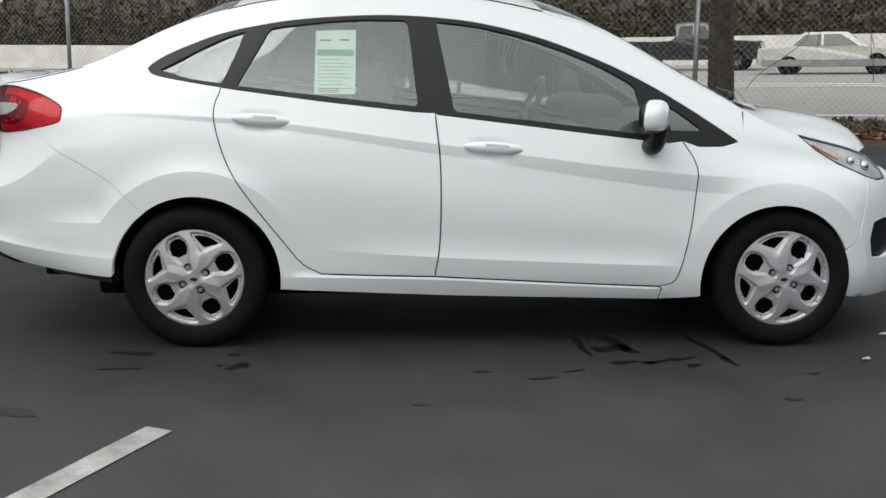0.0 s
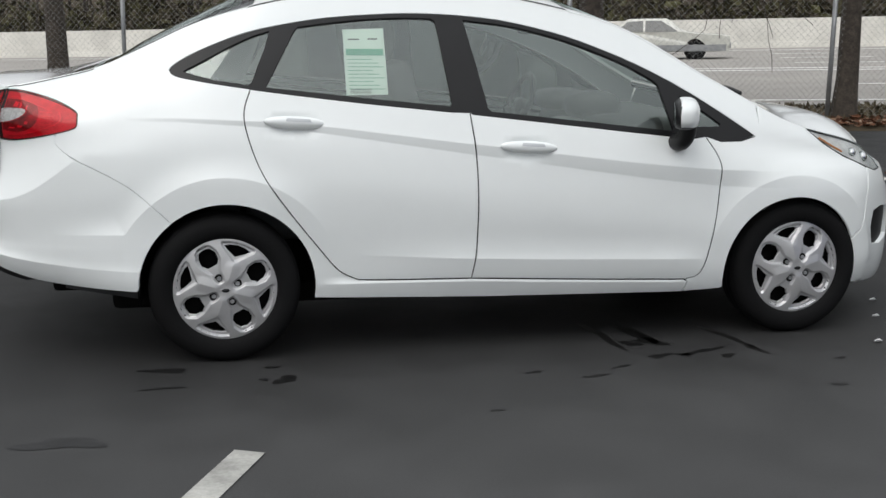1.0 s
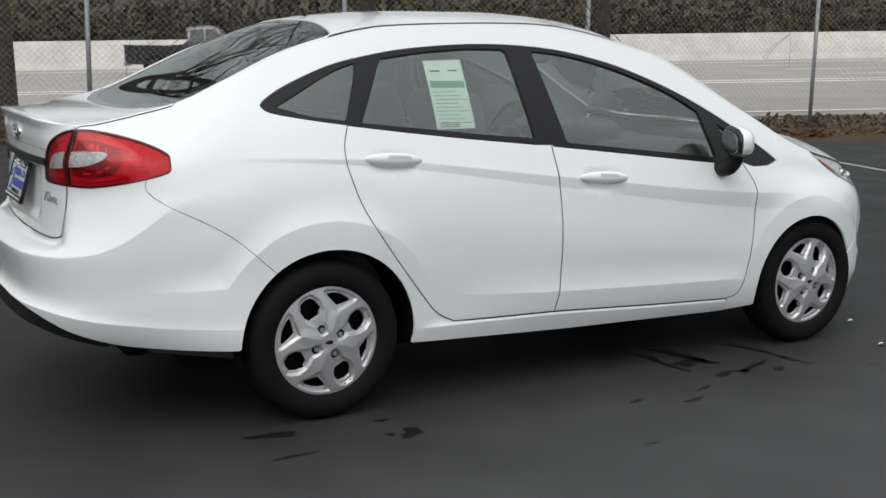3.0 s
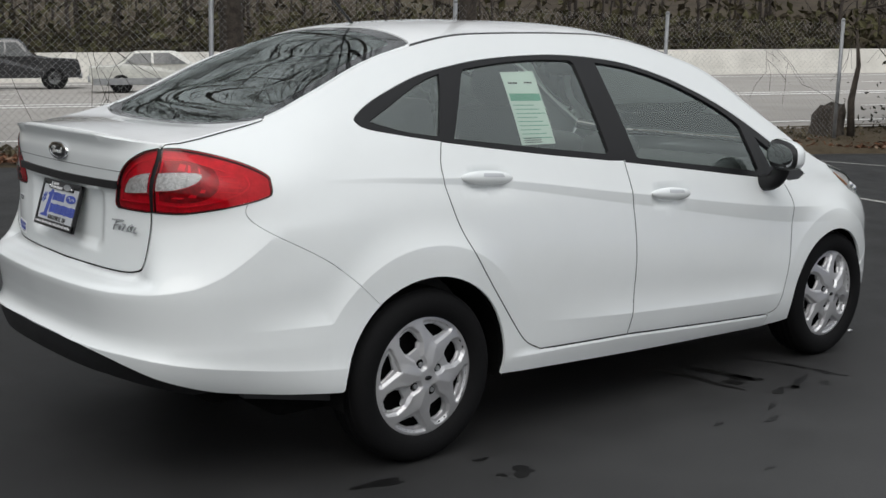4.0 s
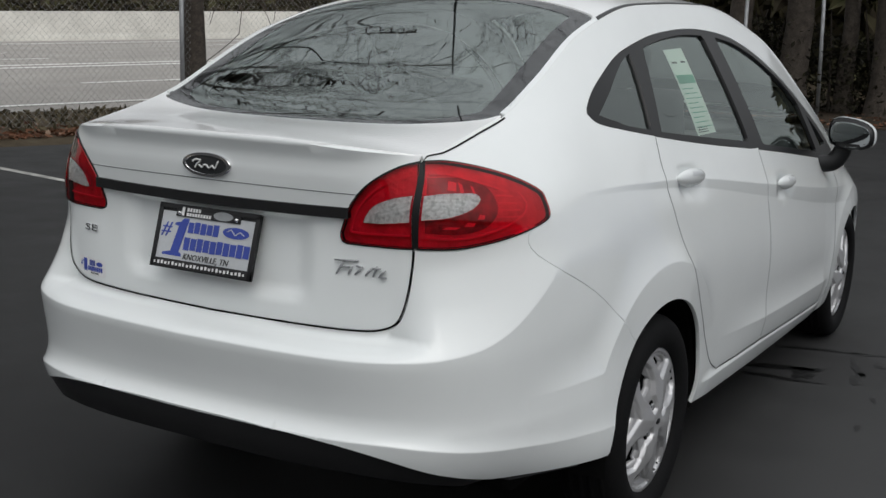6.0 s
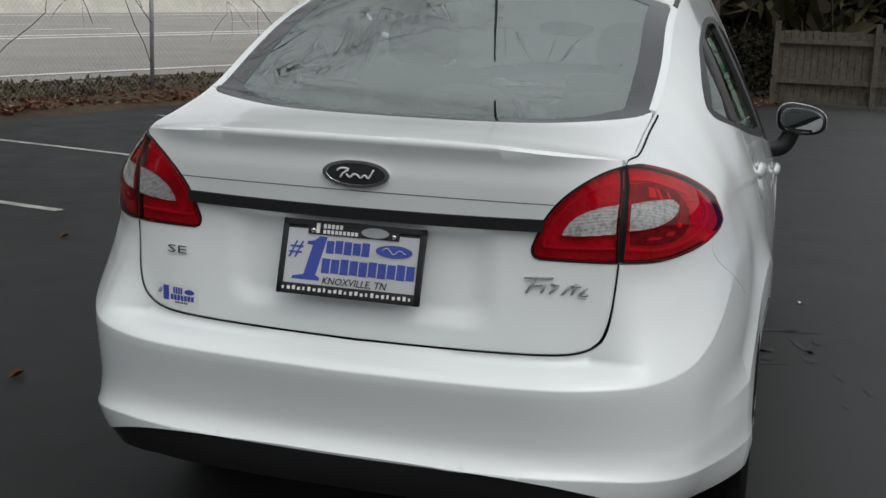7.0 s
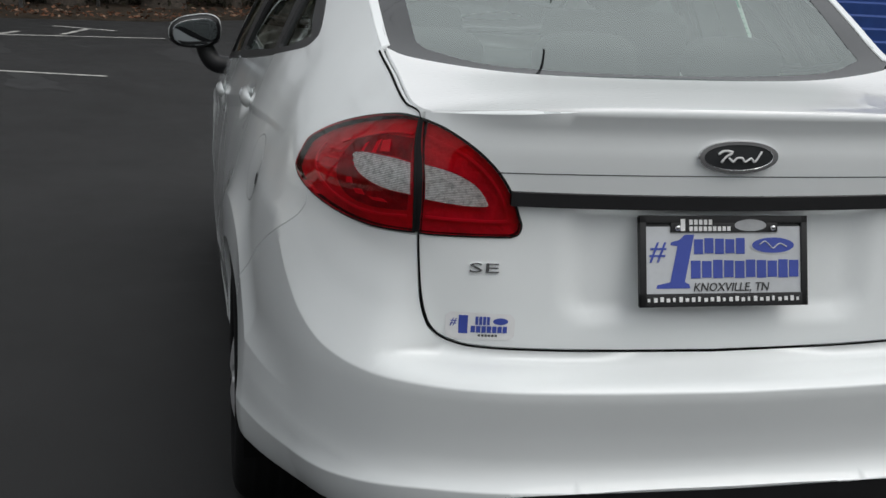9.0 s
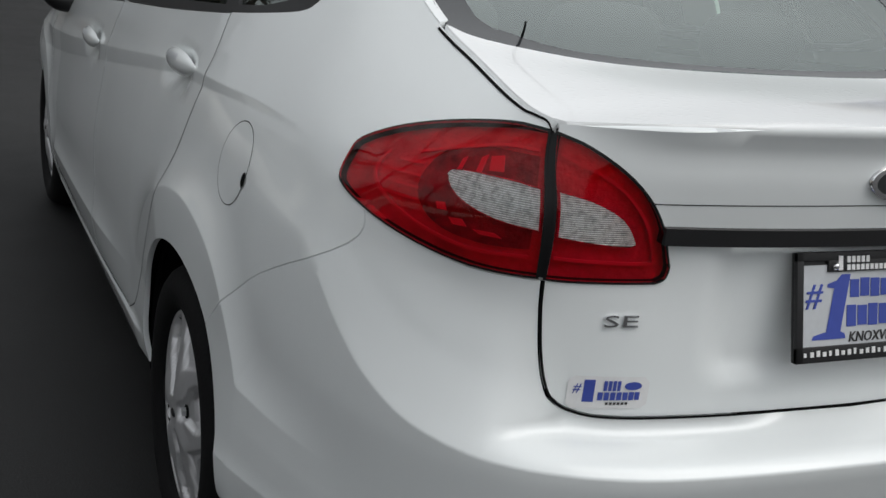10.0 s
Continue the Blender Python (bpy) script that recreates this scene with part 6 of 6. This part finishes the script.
# thickets beyond the lot: dense brush with stems
def thicket(name, pts, height, n, seed, size=0.16, label="tangled brown winter thicket", leaves=BRUSH):
    r = np.random.default_rng(seed)
    P = np.array(pts, float)
    L = np.linalg.norm(np.diff(P, axis=0), axis=1)
    c = np.concatenate([[0], np.cumsum(L)])

    def at(q):
        s = q.uniform(0, c[-1])
        i = min(np.searchsorted(c, s, "right") - 1, len(L) - 1)
        t = (s - c[i]) / L[i]
        p = P[i] + (P[i + 1] - P[i]) * t
        h = height * (0.72 + 0.5 * noise.noise(Vector((s * 0.45, seed, 0))))
        z = h * q.random() ** 0.75
        w = 1.3 * (1 - 0.55 * z / max(h, 0.3))
        return (p[0] + q.normal() * w * 0.6, p[1] + q.normal() * w * 0.6, z)
    v, f = cards(n, at, size, r)
    ob = raw(name, v, f, leaves, None, "", False)
    tagged(ob, label, "thicket", kind="stuff")
    vs, fs = [], []
    rr_ = random.Random(seed)
    for _ in range(int(c[-1] * 3)):
        x, y, _z = at(r)
        d = Vector((rr_.uniform(-0.4, 0.4), rr_.uniform(-0.4, 0.4), 1))
        tv, tf = tube_mesh([Vector((x, y, -0.2)), Vector((x, y, 0)) + d * height * 0.5, Vector((x, y, 0)) + d * height * 0.9 + Vector((rr_.uniform(-0.4, 0.4), rr_.uniform(-0.4, 0.4), 0))], [0.035, 0.022, 0.008], 4, False)
        o = len(vs)
        vs += tv
        fs += [tuple(o + j for j in q) for q in tf]
    tagged(raw("brush_stems", vs, fs, TWIG, None, "", True), "thin bare stems in the thicket", "stems", kind="stuff")


thicket("thicket", [(19.4, 7.2), (18.6, 6.0), (18.3, 4.6), (18.7, 3.0), (19.2, 1.0), (19.9, -0.5)], 2.1, 15000, 21, 0.05, "dark tangled thicket, tree shade put into its leaf colour", SHADED_BRUSH)
thicket("thicket", [(21.8, -4.0), (23.4, -5.9), (25.4, -8.6), (28.0, -14.0), (28.0, -22.0)], 2.0, 22000, 22, 0.08, "tangled brown and olive winter thicket behind the kerb", OLIVE)

for i, (x, y, r_, h_) in enumerate(((17.5, 5.3, 0.14, 7.5), (17.6, 4.1, 0.22, 8.5), (17.9, 3.2, 0.26, 8.5), (18.5, 2.4, 0.15, 8.0), (18.2, 1.6, 0.30, 9.0), (18.8, 0.4, 0.13, 7.0))):
    tree(x, y, r_, h_, 60 + i, 4, 2.4, 0.25, label="bare dark tree standing in the thicket")

# wood made taller than what shows of it, to block low sky
thicket("dense_wood", [(27.5, 8.0), (26, 4.3), (25, 0), (25.5, -3.0)], 6.5, 18000, 25, 0.36, "dark winter wood beyond the lot, its unseen upper part added against low sky")

eb = [(15.0, 7.2), (15.3, 5.4), (15.3, 3.6), (15.5, 1.6), (16.8, -0.2), (18.2, -1.0)]
vs = []
for x, y in eb:
    vs += [(x, y, -0.02), (x + 0.5, y + 0.2, 0.06), (x + 8, y + 3, 0.12)]
fs = [(3 * i + k, 3 * i + 3 + k, 3 * i + 4 + k, 3 * i + 1 + k) for i in range(len(eb) - 1) for k in range(2)]
tagged(raw("earth_bank", vs, fs, SHADED_SOIL), "brown earth under the thicket, tree shade put into its colour", "bank", kind="structure")


def drift(r):
    i = r.integers(0, len(eb) - 1)
    t = r.random()
    w = abs(r.normal()) * 0.9 - 0.1
    return (eb[i][0] + (eb[i + 1][0] - eb[i][0]) * t + w, eb[i][1] + (eb[i + 1][1] - eb[i][1]) * t + w * 0.4, 0.05 + 0.05 * r.random() + 0.02 * max(w, 0))


v, f = cards(700, drift, 0.05, rng, 0.5)
tagged(raw("leaf_litter", v, f, LEAF, None, "", False), "russet fallen leaves under the thicket", "leaves", kind="stuff")

# kerb in front of the thicket
kp = [(19.2, -4.2), (20.6, -6.2), (22.6, -8.9), (25.4, -14.0), (25.4, -22.0)]
bm = bmesh.new()
for (x0, y0), (x1, y1) in zip(kp[:-1], kp[1:]):
    L = math.hypot(x1 - x0, y1 - y0)
    m = Matrix.Translation((x0, y0, 0)) @ Matrix.Rotation(math.atan2(y1 - y0, x1 - x0), 4, "Z")
    box(bm, 0, L, 0, 0.18, -0.05, 0.14, 0.02, m)
tagged(part("kerb", bm, CONCRETE, None, "", False), "low concrete kerb at the lot's edge", "kerb", kind="structure")
vs = []
for x, y in kp:
    vs += [(x + 0.1, y + 0.1, 0.12), (x + 5, y + 4, 0.3)]
raw_grass = raw("grass_bank", vs, [(2 * i, 2 * i + 2, 2 * i + 3, 2 * i + 1) for i in range(len(kp) - 1)], VERGE)
tagged(raw_grass, "dull green bank behind the kerb", "bank", kind="structure")


# board fence
bf = empty("board_fence", "weathered dark wooden board fence with rails", "fence")
for i in range(26):
    y = -0.85 - i * 0.125
    bm = bmesh.new()
    box(bm, 18.6 - 0.012 + 0.03 * i * 0.125, 18.6 + 0.012 + 0.03 * i * 0.125, y - 0.058, y + 0.058, 0.06, 1.33 + 0.01 * ((i * 7) % 3), 0.004)
    part("board", bm, BOARD, bf, "", False)
for z in (0.45, 1.15):
    bm = bmesh.new()
    box(bm, 18.53, 18.585, -4.1, -0.75, z - 0.04, z + 0.04, 0.006)
    part("rail", bm, BOARD, bf, "", False)
for y in (-0.8, -2.5, -4.1):
    bm = bmesh.new()
    box(bm, 18.47, 18.57, y - 0.05, y + 0.05, 0, 1.5, 0.008)
    part("post", bm, BOARD, bf, "", False)

# guard rail on the far road
gr = empty("guard_rail", "grey steel guard rail on posts", "guard rail")
vs, fs = [], []
prof = [(0, 0.45), (0.06, 0.50), (0, 0.57), (0.06, 0.64), (0, 0.70)]
A, B = Vector((30, 4.0, 0.85)), Vector((32, -14.5, 0.85))
for i in range(13):
    p = A + (B - A) * i / 12
    for o, z in prof:
        vs.append((p.x - o, p.y, p.z + z))
for i in range(12):
    for k in range(4):
        fs.append((i * 5 + k, (i + 1) * 5 + k, (i + 1) * 5 + k + 1, i * 5 + k + 1))
raw("beam", vs, fs, STEEL, gr, "corrugated steel beam")
for i in range(11):
    p = A + (B - A) * (i + 0.5) / 11
    bm = bmesh.new()
    box(bm, p.x, p.x + 0.12, p.y - 0.07, p.y + 0.07, -0.3, p.z + 0.68, 0.005)
    part("post", bm, BOARD, gr, "", False)
tagged(raw("far_bank", [(21.5, 6, -0.1), (60, 20, 1.0), (60, -30, 1.0), (21.5, -4.2, -0.1), (27, -24, -0.1)], [(0, 1, 2, 4, 3)], ROAD), "pale road surface beyond the boundary", "road", kind="structure")

# pole sleeves
for x, y, lx, ly in ((21.5, -6.45, 0.25, -0.15), (21.7, -6.75, 0.55, -0.40)):
    t = empty("guy_wire", "leaning guy wire in a pale yellow sleeve", "guy wire", "guy wires by the kerb", at=(x, y, 0))
    tube("sleeve", [(0, 0, 0), (lx, ly, 2.4)], [0.045, 0.045], YELLOW, t, "pale yellow plastic sleeve", 8)
    tube("wire", [(lx, ly, 2.4), (lx * 3, ly * 3, 7.2)], [0.008, 0.008], STEEL, t, "", 5)

# blue building
bb = empty("building", "blue sided building with white corner trim", "building")
D = Vector((-0.15, -0.99, 0)).normalized()
N_ = Vector((0.99, -0.15, 0))
o = Vector((14.2, -8.1, 0))
vs, fs = [], []
k = 0
for i in range(26):
    z = i * 0.2
    for zz, off in ((z, 0.0), (z + 0.17, 0.035), (z + 0.2, 0.0)):
        for L in (0, 14):
            p = o + D * L - N_ * off
            vs.append((p.x, p.y, zz))
for i in range(26 * 3 - 1):
    fs.append((2 * i, 2 * i + 1, 2 * i + 3, 2 * i + 2))
raw("siding", vs, fs, BLUE_SIDING, bb, "blue lapped siding", False)
bm = bmesh.new()
m = Matrix.Translation(o) @ Matrix.Rotation(math.atan2(D.y, D.x), 4, "Z")
box(bm, -0.02, 0.20, -0.1, 0.12, 0, 5.2, 0.01, m)
part("corner_trim", bm, WHITE_TRIM, bb, "white corner trim", False)
G = Vector((0.89, -0.46, 0)).normalized()
for nm, z0, z1, e, mt, lab in (("block", 0.0, 5.15, 0.06, WHITE_TRIM, "pale end wall"), ("flat_roof", 5.15, 5.4, -0.3, CONCRETE, "flat grey roof edge")):
    base = [o + D * e + G * e, o + D * (14 - e) + G * e, o + D * (14 - e) + G * (9 - e), o + D * e + G * (9 - e)]
    vs = [(p.x, p.y, z) for z in (z0, z1) for p in base]
    raw(nm, vs, [(3, 2, 1, 0), (4, 5, 6, 7)] + [(i, (i + 1) % 4, 4 + (i + 1) % 4, 4 + i) for i in range(4)], mt, bb, lab, False)

# stump with a snag beside its fence post
st = empty("tree_stump", "broken grey-brown tree stump in the leaves", "stump", at=(15.75, 7.25, 0.1))
r2 = random.Random(2)
vs, fs = [], []
for j, (z, r_) in enumerate(((-0.2, 0.38), (0.0, 0.33), (0.2, 0.28), (0.42, 0.27), (0.58, 0.25))):
    for k in range(14):
        a = 2 * math.pi * k / 14
        q = r_ * (1 + 0.14 * math.sin(3 * a + j) + r2.uniform(-0.05, 0.05))
        vs.append((q * math.cos(a), q * math.sin(a), z + (r2.uniform(-0.12, 0.10) if j == 4 else 0)))
for j in range(4):
    for k in range(14):
        fs.append((j * 14 + k, j * 14 + (k + 1) % 14, (j + 1) * 14 + (k + 1) % 14, (j + 1) * 14 + k))
fs.append(tuple(4 * 14 + k for k in range(14)))
raw("trunk", vs, fs, BARK, st, "split bark")
tube("snag", [(0.05, -0.42, 0), (0.0, -0.40, 0.7), (0.08, -0.44, 1.3), (0.0, -0.4, 1.9)], [0.07, 0.06, 0.04, 0.02], BARK, st, "thin dead snag", 7)


# stains on the asphalt
def stain(x, y, a, b, turn, seed, material=None, label="dark oily stain on the asphalt"):
    r = random.Random(seed)
    n = 22
    vs = [(x, y, 0.0022)]
    ph = [r.uniform(0, 6.28) for _ in range(4)]
    for i in range(n):
        t = 2 * math.pi * i / n
        q = 1 + 0.28 * math.sin(2 * t + ph[0]) + 0.22 * math.sin(3 * t + ph[1]) + 0.16 * math.sin(5 * t + ph[2]) + 0.1 * math.sin(7 * t + ph[3])
        px, py = a * q * math.cos(t), b * q * math.sin(t)
        vs.append((x + px * math.cos(turn) - py * math.sin(turn), y + px * math.sin(turn) + py * math.cos(turn), 0.0022))
    fs = [(0, 1 + i, 1 + (i + 1) % n) for i in range(n)]
    tagged(raw("oil_stain", vs, fs, material or STAIN, None, "", False), label, "stain", "stains on the asphalt")


for i, q in enumerate(((-0.24, -0.89, 0.075, 0.030, 0.0), (0.17, -0.92, 0.025, 0.014, 0.1), (0.13, -1.07, 0.018, 0.012, 0.0), (0.21, -1.085, 0.050, 0.035, 0.4), (-0.25, -1.11, 0.07, 0.010, 0.1),
                       (1.625, -0.72, 0.17, 0.026, -1.45), (1.79, -0.74, 0.17, 0.030, -1.35), (1.80, -0.84, 0.06, 0.05, -0.6), (1.71, -0.86, 0.05, 0.03, -0.3), (2.17, -0.83, 0.16, 0.018, -1.35), (2.205, -1.02, 0.07, 0.018, -1.2),
                       (1.96, -1.02, 0.10, 0.020, 0.35), (1.76, -1.05, 0.055, 0.022, 0.1), (1.87, -1.05, 0.035, 0.018, 0.0), (2.045, -1.095, 0.032, 0.020, 0.1), (1.40, -1.26, 0.045, 0.014, 0.1), (1.55, -1.16, 0.04, 0.010, 0.2), (1.18, -1.17, 0.03, 0.010, 0.0),
                       (2.30, -1.53, 0.030, 0.012, 0.0), (2.50, -1.21, 0.022, 0.014, 0.3), (0.92, -1.57, 0.022, 0.010, 0.0), (2.78, -1.03, 0.016, 0.010, 0.0))):
    stain(*q, 40 + i)
for i, q in enumerate(((-0.56, -1.62, 0.11, 0.06, 0.0), (8.0, 2.4, 0.6, 0.22, 0.5), (10.6, 1.1, 0.8, 0.27, 0.2), (11.3, 3.4, 0.7, 0.27, 0.6), (4.9, -0.9, 0.45, 0.18, 0.3), (6.7, 3.0, 0.45, 0.18, 0.3), (10.5, -2.9, 0.7, 0.27, 0.2))):
    stain(*q, 80 + i, DAMP, "faint dark patch on the asphalt")
# scattered fallen leaves and grit
for i, (x, y, c) in enumerate(((0.33, 1.76, LEAF), (2.6, 3.1, LEAF), (3.9, 3.5, LEAF), (6.1, 3.9, LEAF), (3.03, -0.64, WHITE), (3.2, -0.35, WHITE), (2.79, -1.03, WHITE))):
    bm = bmesh.new()
    k_ = 1.0 if c is LEAF else 0.45
    q = [(a * k_, b * k_) for a, b in ((0.045, 0), (0.02, 0.016), (-0.03, 0.012), (-0.05, 0.0), (-0.02, -0.018), (0.025, -0.014))]
    vs = [bm.verts.new((x + a, y + b, (0.012 + 0.01 * ((j * 5) % 3)) * k_)) for j, (a, b) in enumerate(q)]
    cen = bm.verts.new((x, y, 0.006 * k_))
    for j in range(6):
        bm.faces.new((cen, vs[j], vs[(j + 1) % 6]))
    ob = part("fallen_leaf" if c is LEAF else "paper_scrap", bm, c, None, "", False)
    tagged(ob, "curled brown fallen leaf on the asphalt" if c is LEAF else "tiny pale scrap on the asphalt", "leaf" if c is LEAF else "scrap", "scraps on the asphalt")


# pale building above the wall, far off
fb_ = empty("far_building", "pale multi-storey building beyond the road", "building", at=(-27, 88, 1.0))
bm = bmesh.new()
box(bm, -4.5, 4.5, 0, 8, -1, 12, 0.05)
part("wall", bm, WHITE_TRIM, fb_, "pale rendered wall", False)
bm = bmesh.new()
box(bm, -4.8, 4.8, -0.3, 8.3, 12, 12.5, 0.05)
part("roof", bm, CONCRETE, fb_, "flat grey roof", False)
for i in range(5):
    for j in range(4):
        bm = bmesh.new()
        box(bm, -3.9 + i * 1.7, -2.9 + i * 1.7, -0.06, 0.1, 1.2 + j * 2.7, 2.8 + j * 2.7, 0.02)
        part("window", bm, CAR_GLASS, fb_, "", False)

# ---- vehicles on the road ----
def vehicle(name, label, category, d, n, length, width, prof, glass, wheels, radius, paint, lower=None, bumpers=True):
    """A vehicle seen side-on; prof is its outline in length and height."""
    t = new(name)
    tagged(t, label, category)
    t.matrix_world = Matrix.Translation(rp(d, n, rise(d))) @ Matrix.Rotation(math.atan2(DY, DX), 4, "Z") @ Matrix.Rotation(-0.03, 4, "Y")
    pl = crom(prof, 3)
    hmax = max(z for _, z in pl)
    vs, fs = [], []
    k = len(pl)
    belt = 0.62 * hmax

    def half(z):
        return width / 2 - 0.13 * width * max(0, (z - belt) / (hmax - belt)) ** 1.3 - 0.03 * max(0, 0.5 - z)
    rows = [(-1, 0.06), (-1, 0.0), (1, 0.0), (1, 0.06)]
    cx = length / 2
    cz = hmax * 0.45
    for s, ins in rows:
        for x, z in pl:
            q = 1 - (0.9 if ins else 0.0) * 0.06
            vs.append((cx + (x - cx) * q if ins else x, s * (half(z) - (0 if ins else 0.05)), cz + (z - cz) * q if ins else z))
    order = [0, 1, 2, 3]
    for a, b in ((0, 1), (1, 2), (2, 3)):
        for i in range(k):
            j = (i + 1) % k
            fs.append((a * k + i, a * k + j, b * k + j, b * k + i))
    fs.append(tuple(range(k))[::-1])
    fs.append(tuple(3 * k + i for i in range(k)))
    bm = bmesh.new()
    bv = [bm.verts.new(v) for v in vs]
    for f_ in fs:
        try:
            bm.faces.new([bv[i] for i in f_])
        except ValueError:
            pass
    part("body", bm, paint, t, "painted body", False)
    for s in (-1, 1):
        for g in glass:
            zc = sum(z for _, z in g) / len(g)
            bm = bmesh.new()
            gv = [bm.verts.new((x, s * (half(z) + 0.006), z)) for x, z in g]
            gb = [bm.verts.new((x, s * (half(z) - 0.03), z)) for x, z in g]
            bm.faces.new(gv)
            bm.faces.new(gb[::-1])
            for i in range(len(g)):
                j = (i + 1) % len(g)
                bm.faces.new((gv[i], gv[j], gb[j], gb[i]))
            part("side_window", bm, CAR_GLASS, t, "dark side window", False)
        if lower:
            bm = bmesh.new()
            box(bm, lower[0], lower[1], s * width / 2 - 0.03, s * width / 2 + 0.012, lower[2], lower[3], 0.005)
            part("side_moulding", bm, lower[4], t, "side moulding", False)
        for x in wheels:
            w = new("wheel")
            w.parent = t
            w.location = (x, s * (width / 2 - 0.10), radius)
            lathe("tyre", [(radius * 0.62, -0.10), (radius * 0.9, -0.115), (radius, -0.08), (radius, 0.08), (radius * 0.9, 0.115), (radius * 0.62, 0.10)], RUBBER, w, "", 24)
            bm = bmesh.new()
            bmesh.ops.create_cone(bm, cap_ends=True, segments=20, radius1=radius * 0.63, radius2=radius * 0.55, depth=0.17, matrix=Matrix.Rotation(radians(90), 4, "X"))
            part("rim", bm, STEEL, w, "pale wheel cover", False)
            bm = bmesh.new()
            bmesh.ops.create_cone(bm, cap_ends=True, segments=24, radius1=radius * 1.17, radius2=radius * 1.17, depth=0.04, matrix=Matrix.Translation((x, s * (width / 2 - 0.035), radius * 1.04)) @ Matrix.Rotation(radians(90), 4, "X"))
            part("wheel_arch", bm, DARK, t, "dark wheel arch", False)
    if bumpers:
        for x0, x1, z0, z1 in ((-0.05, 0.10, 0.38, 0.58), (length - 0.10, length + 0.05, 0.38, 0.58)):
            bm = bmesh.new()
            box(bm, x0, x1, -width / 2 + 0.04, width / 2 - 0.04, z0, z1, 0.03)
            part("bumper", bm, STEEL, t, "bumper")
    return t


vehicle("passing_saloon", "cream-white old saloon car driving on the road", "car", -0.75, 37.0, 5.0, 1.85,
        [(0.0, 0.35), (0.0, 0.80), (0.12, 0.90), (0.95, 0.95), (1.45, 1.36), (1.7, 1.41), (2.7, 1.41), (2.95, 1.36), (3.55, 0.95), (4.85, 0.82), (5.0, 0.70), (5.0, 0.32), (4.6, 0.26), (0.4, 0.26)],
        [[(1.15, 0.98), (1.52, 1.32), (2.05, 1.34), (2.05, 0.96)], [(2.13, 0.96), (2.13, 1.34), (2.66, 1.34), (3.25, 0.96)]], (1.03, 3.84), 0.32, OLD_WHITE, (0.12, 4.88, 0.28, 0.50, STEEL))
vehicle("pickup_truck", "black pickup truck driving on the road", "truck", -6.75, 42.0, 5.7, 1.95,
        [(0.0, 0.5), (0.0, 1.10), (0.1, 1.18), (2.25, 1.18), (2.35, 1.75), (2.55, 1.86), (3.6, 1.84), (4.1, 1.25), (5.45, 1.12), (5.65, 1.0), (5.7, 0.5), (5.3, 0.42), (0.4, 0.42)],
        [[(2.5, 1.22), (2.55, 1.72), (3.05, 1.74), (3.05, 1.22)], [(3.12, 1.22), (3.12, 1.74), (3.5, 1.72), (3.9, 1.22)]], (1.15, 4.75), 0.40, TRUCK_BLACK, None)
# ---- woods on the hillside ----
r3 = random.Random(9)
vs, fs = [], []
for k in range(420):
    d, n = r3.uniform(-90, 130), 51.5 + abs(r3.gauss(0, 9))
    zb = rise(d) + (0.8 if n < 53 else 0.8 + (n - 53) * 0.28)
    h = r3.uniform(3.5, 7)
    x, y, _ = rp(d, n)
    lx, ly = r3.uniform(-0.8, 0.8), r3.uniform(-0.8, 0.8)
    rad = r3.uniform(0.05, 0.16)
    tv, tf = tube_mesh([Vector((x, y, zb - 1)), Vector((x + lx * 0.4, y + ly * 0.4, zb + h * 0.5)), Vector((x + lx, y + ly, zb + h))], [rad, rad * 0.7, rad * 0.2], 5, False)
    o = len(vs)
    vs += tv
    fs += [tuple(o + j for j in q) for q in tf]
    for b in range(7):
        t = r3.uniform(0.3, 0.95)
        p = Vector((x + lx * t, y + ly * t, zb + h * t))
        e = p + Vector((r3.uniform(-1.6, 1.6), r3.uniform(-1.6, 1.6), r3.uniform(0.2, 1.8)))
        tv, tf = tube_mesh([p, (p + e) / 2 + Vector((0, 0, 0.15)), e], [rad * 0.35, rad * 0.22, rad * 0.08], 3, False)
        o = len(vs)
        vs += tv
        fs += [tuple(o + j for j in q) for q in tf]
tagged(raw("woods", vs, fs, TWIG), "bare winter woods on the hillside", "woods", kind="stuff")


def brushy(r):
    d, n = r.uniform(-80, 110), 50.9 + abs(r.normal()) * 3.5
    p = rp(d, n)
    zb = rise(d) + (0.2 if n < 53 else 0.8 + (n - 53) * 0.28)
    return (p[0], p[1], zb + abs(r.normal()) * 1.3)


v, f = cards(22000, brushy, 0.28, np.random.default_rng(12))
tagged(raw("hillside_brush", v, f, BRUSH, None, "", False), "brown brush on the hillside behind the wall", "brush", kind="stuff")

# unseen ring of far woods round the lot, added to block low sky
vs, fs = [], []
nr = 160
for i in range(nr):
    a = 2 * math.pi * i / nr
    R_ = 150 + 12 * noise.noise(Vector((math.cos(a) * 3, math.sin(a) * 3, 0)))
    h = 9 + 5 * noise.noise(Vector((math.cos(a) * 9, math.sin(a) * 9, 5)))
    for rr_, z in ((R_, -3.0), (R_ + 4, h * 0.7), (R_ + 12, h), (R_ + 40, h + 3)):
        vs.append((rr_ * math.cos(a), rr_ * math.sin(a), z))
for i in range(nr):
    j = (i + 1) % nr
    for k in range(3):
        fs.append((i * 4 + k, j * 4 + k, j * 4 + k + 1, i * 4 + k + 1))
tagged(raw("backdrop", vs, fs, HILL), "added ring of unseen brown woods along the horizon", "woods", kind="structure")
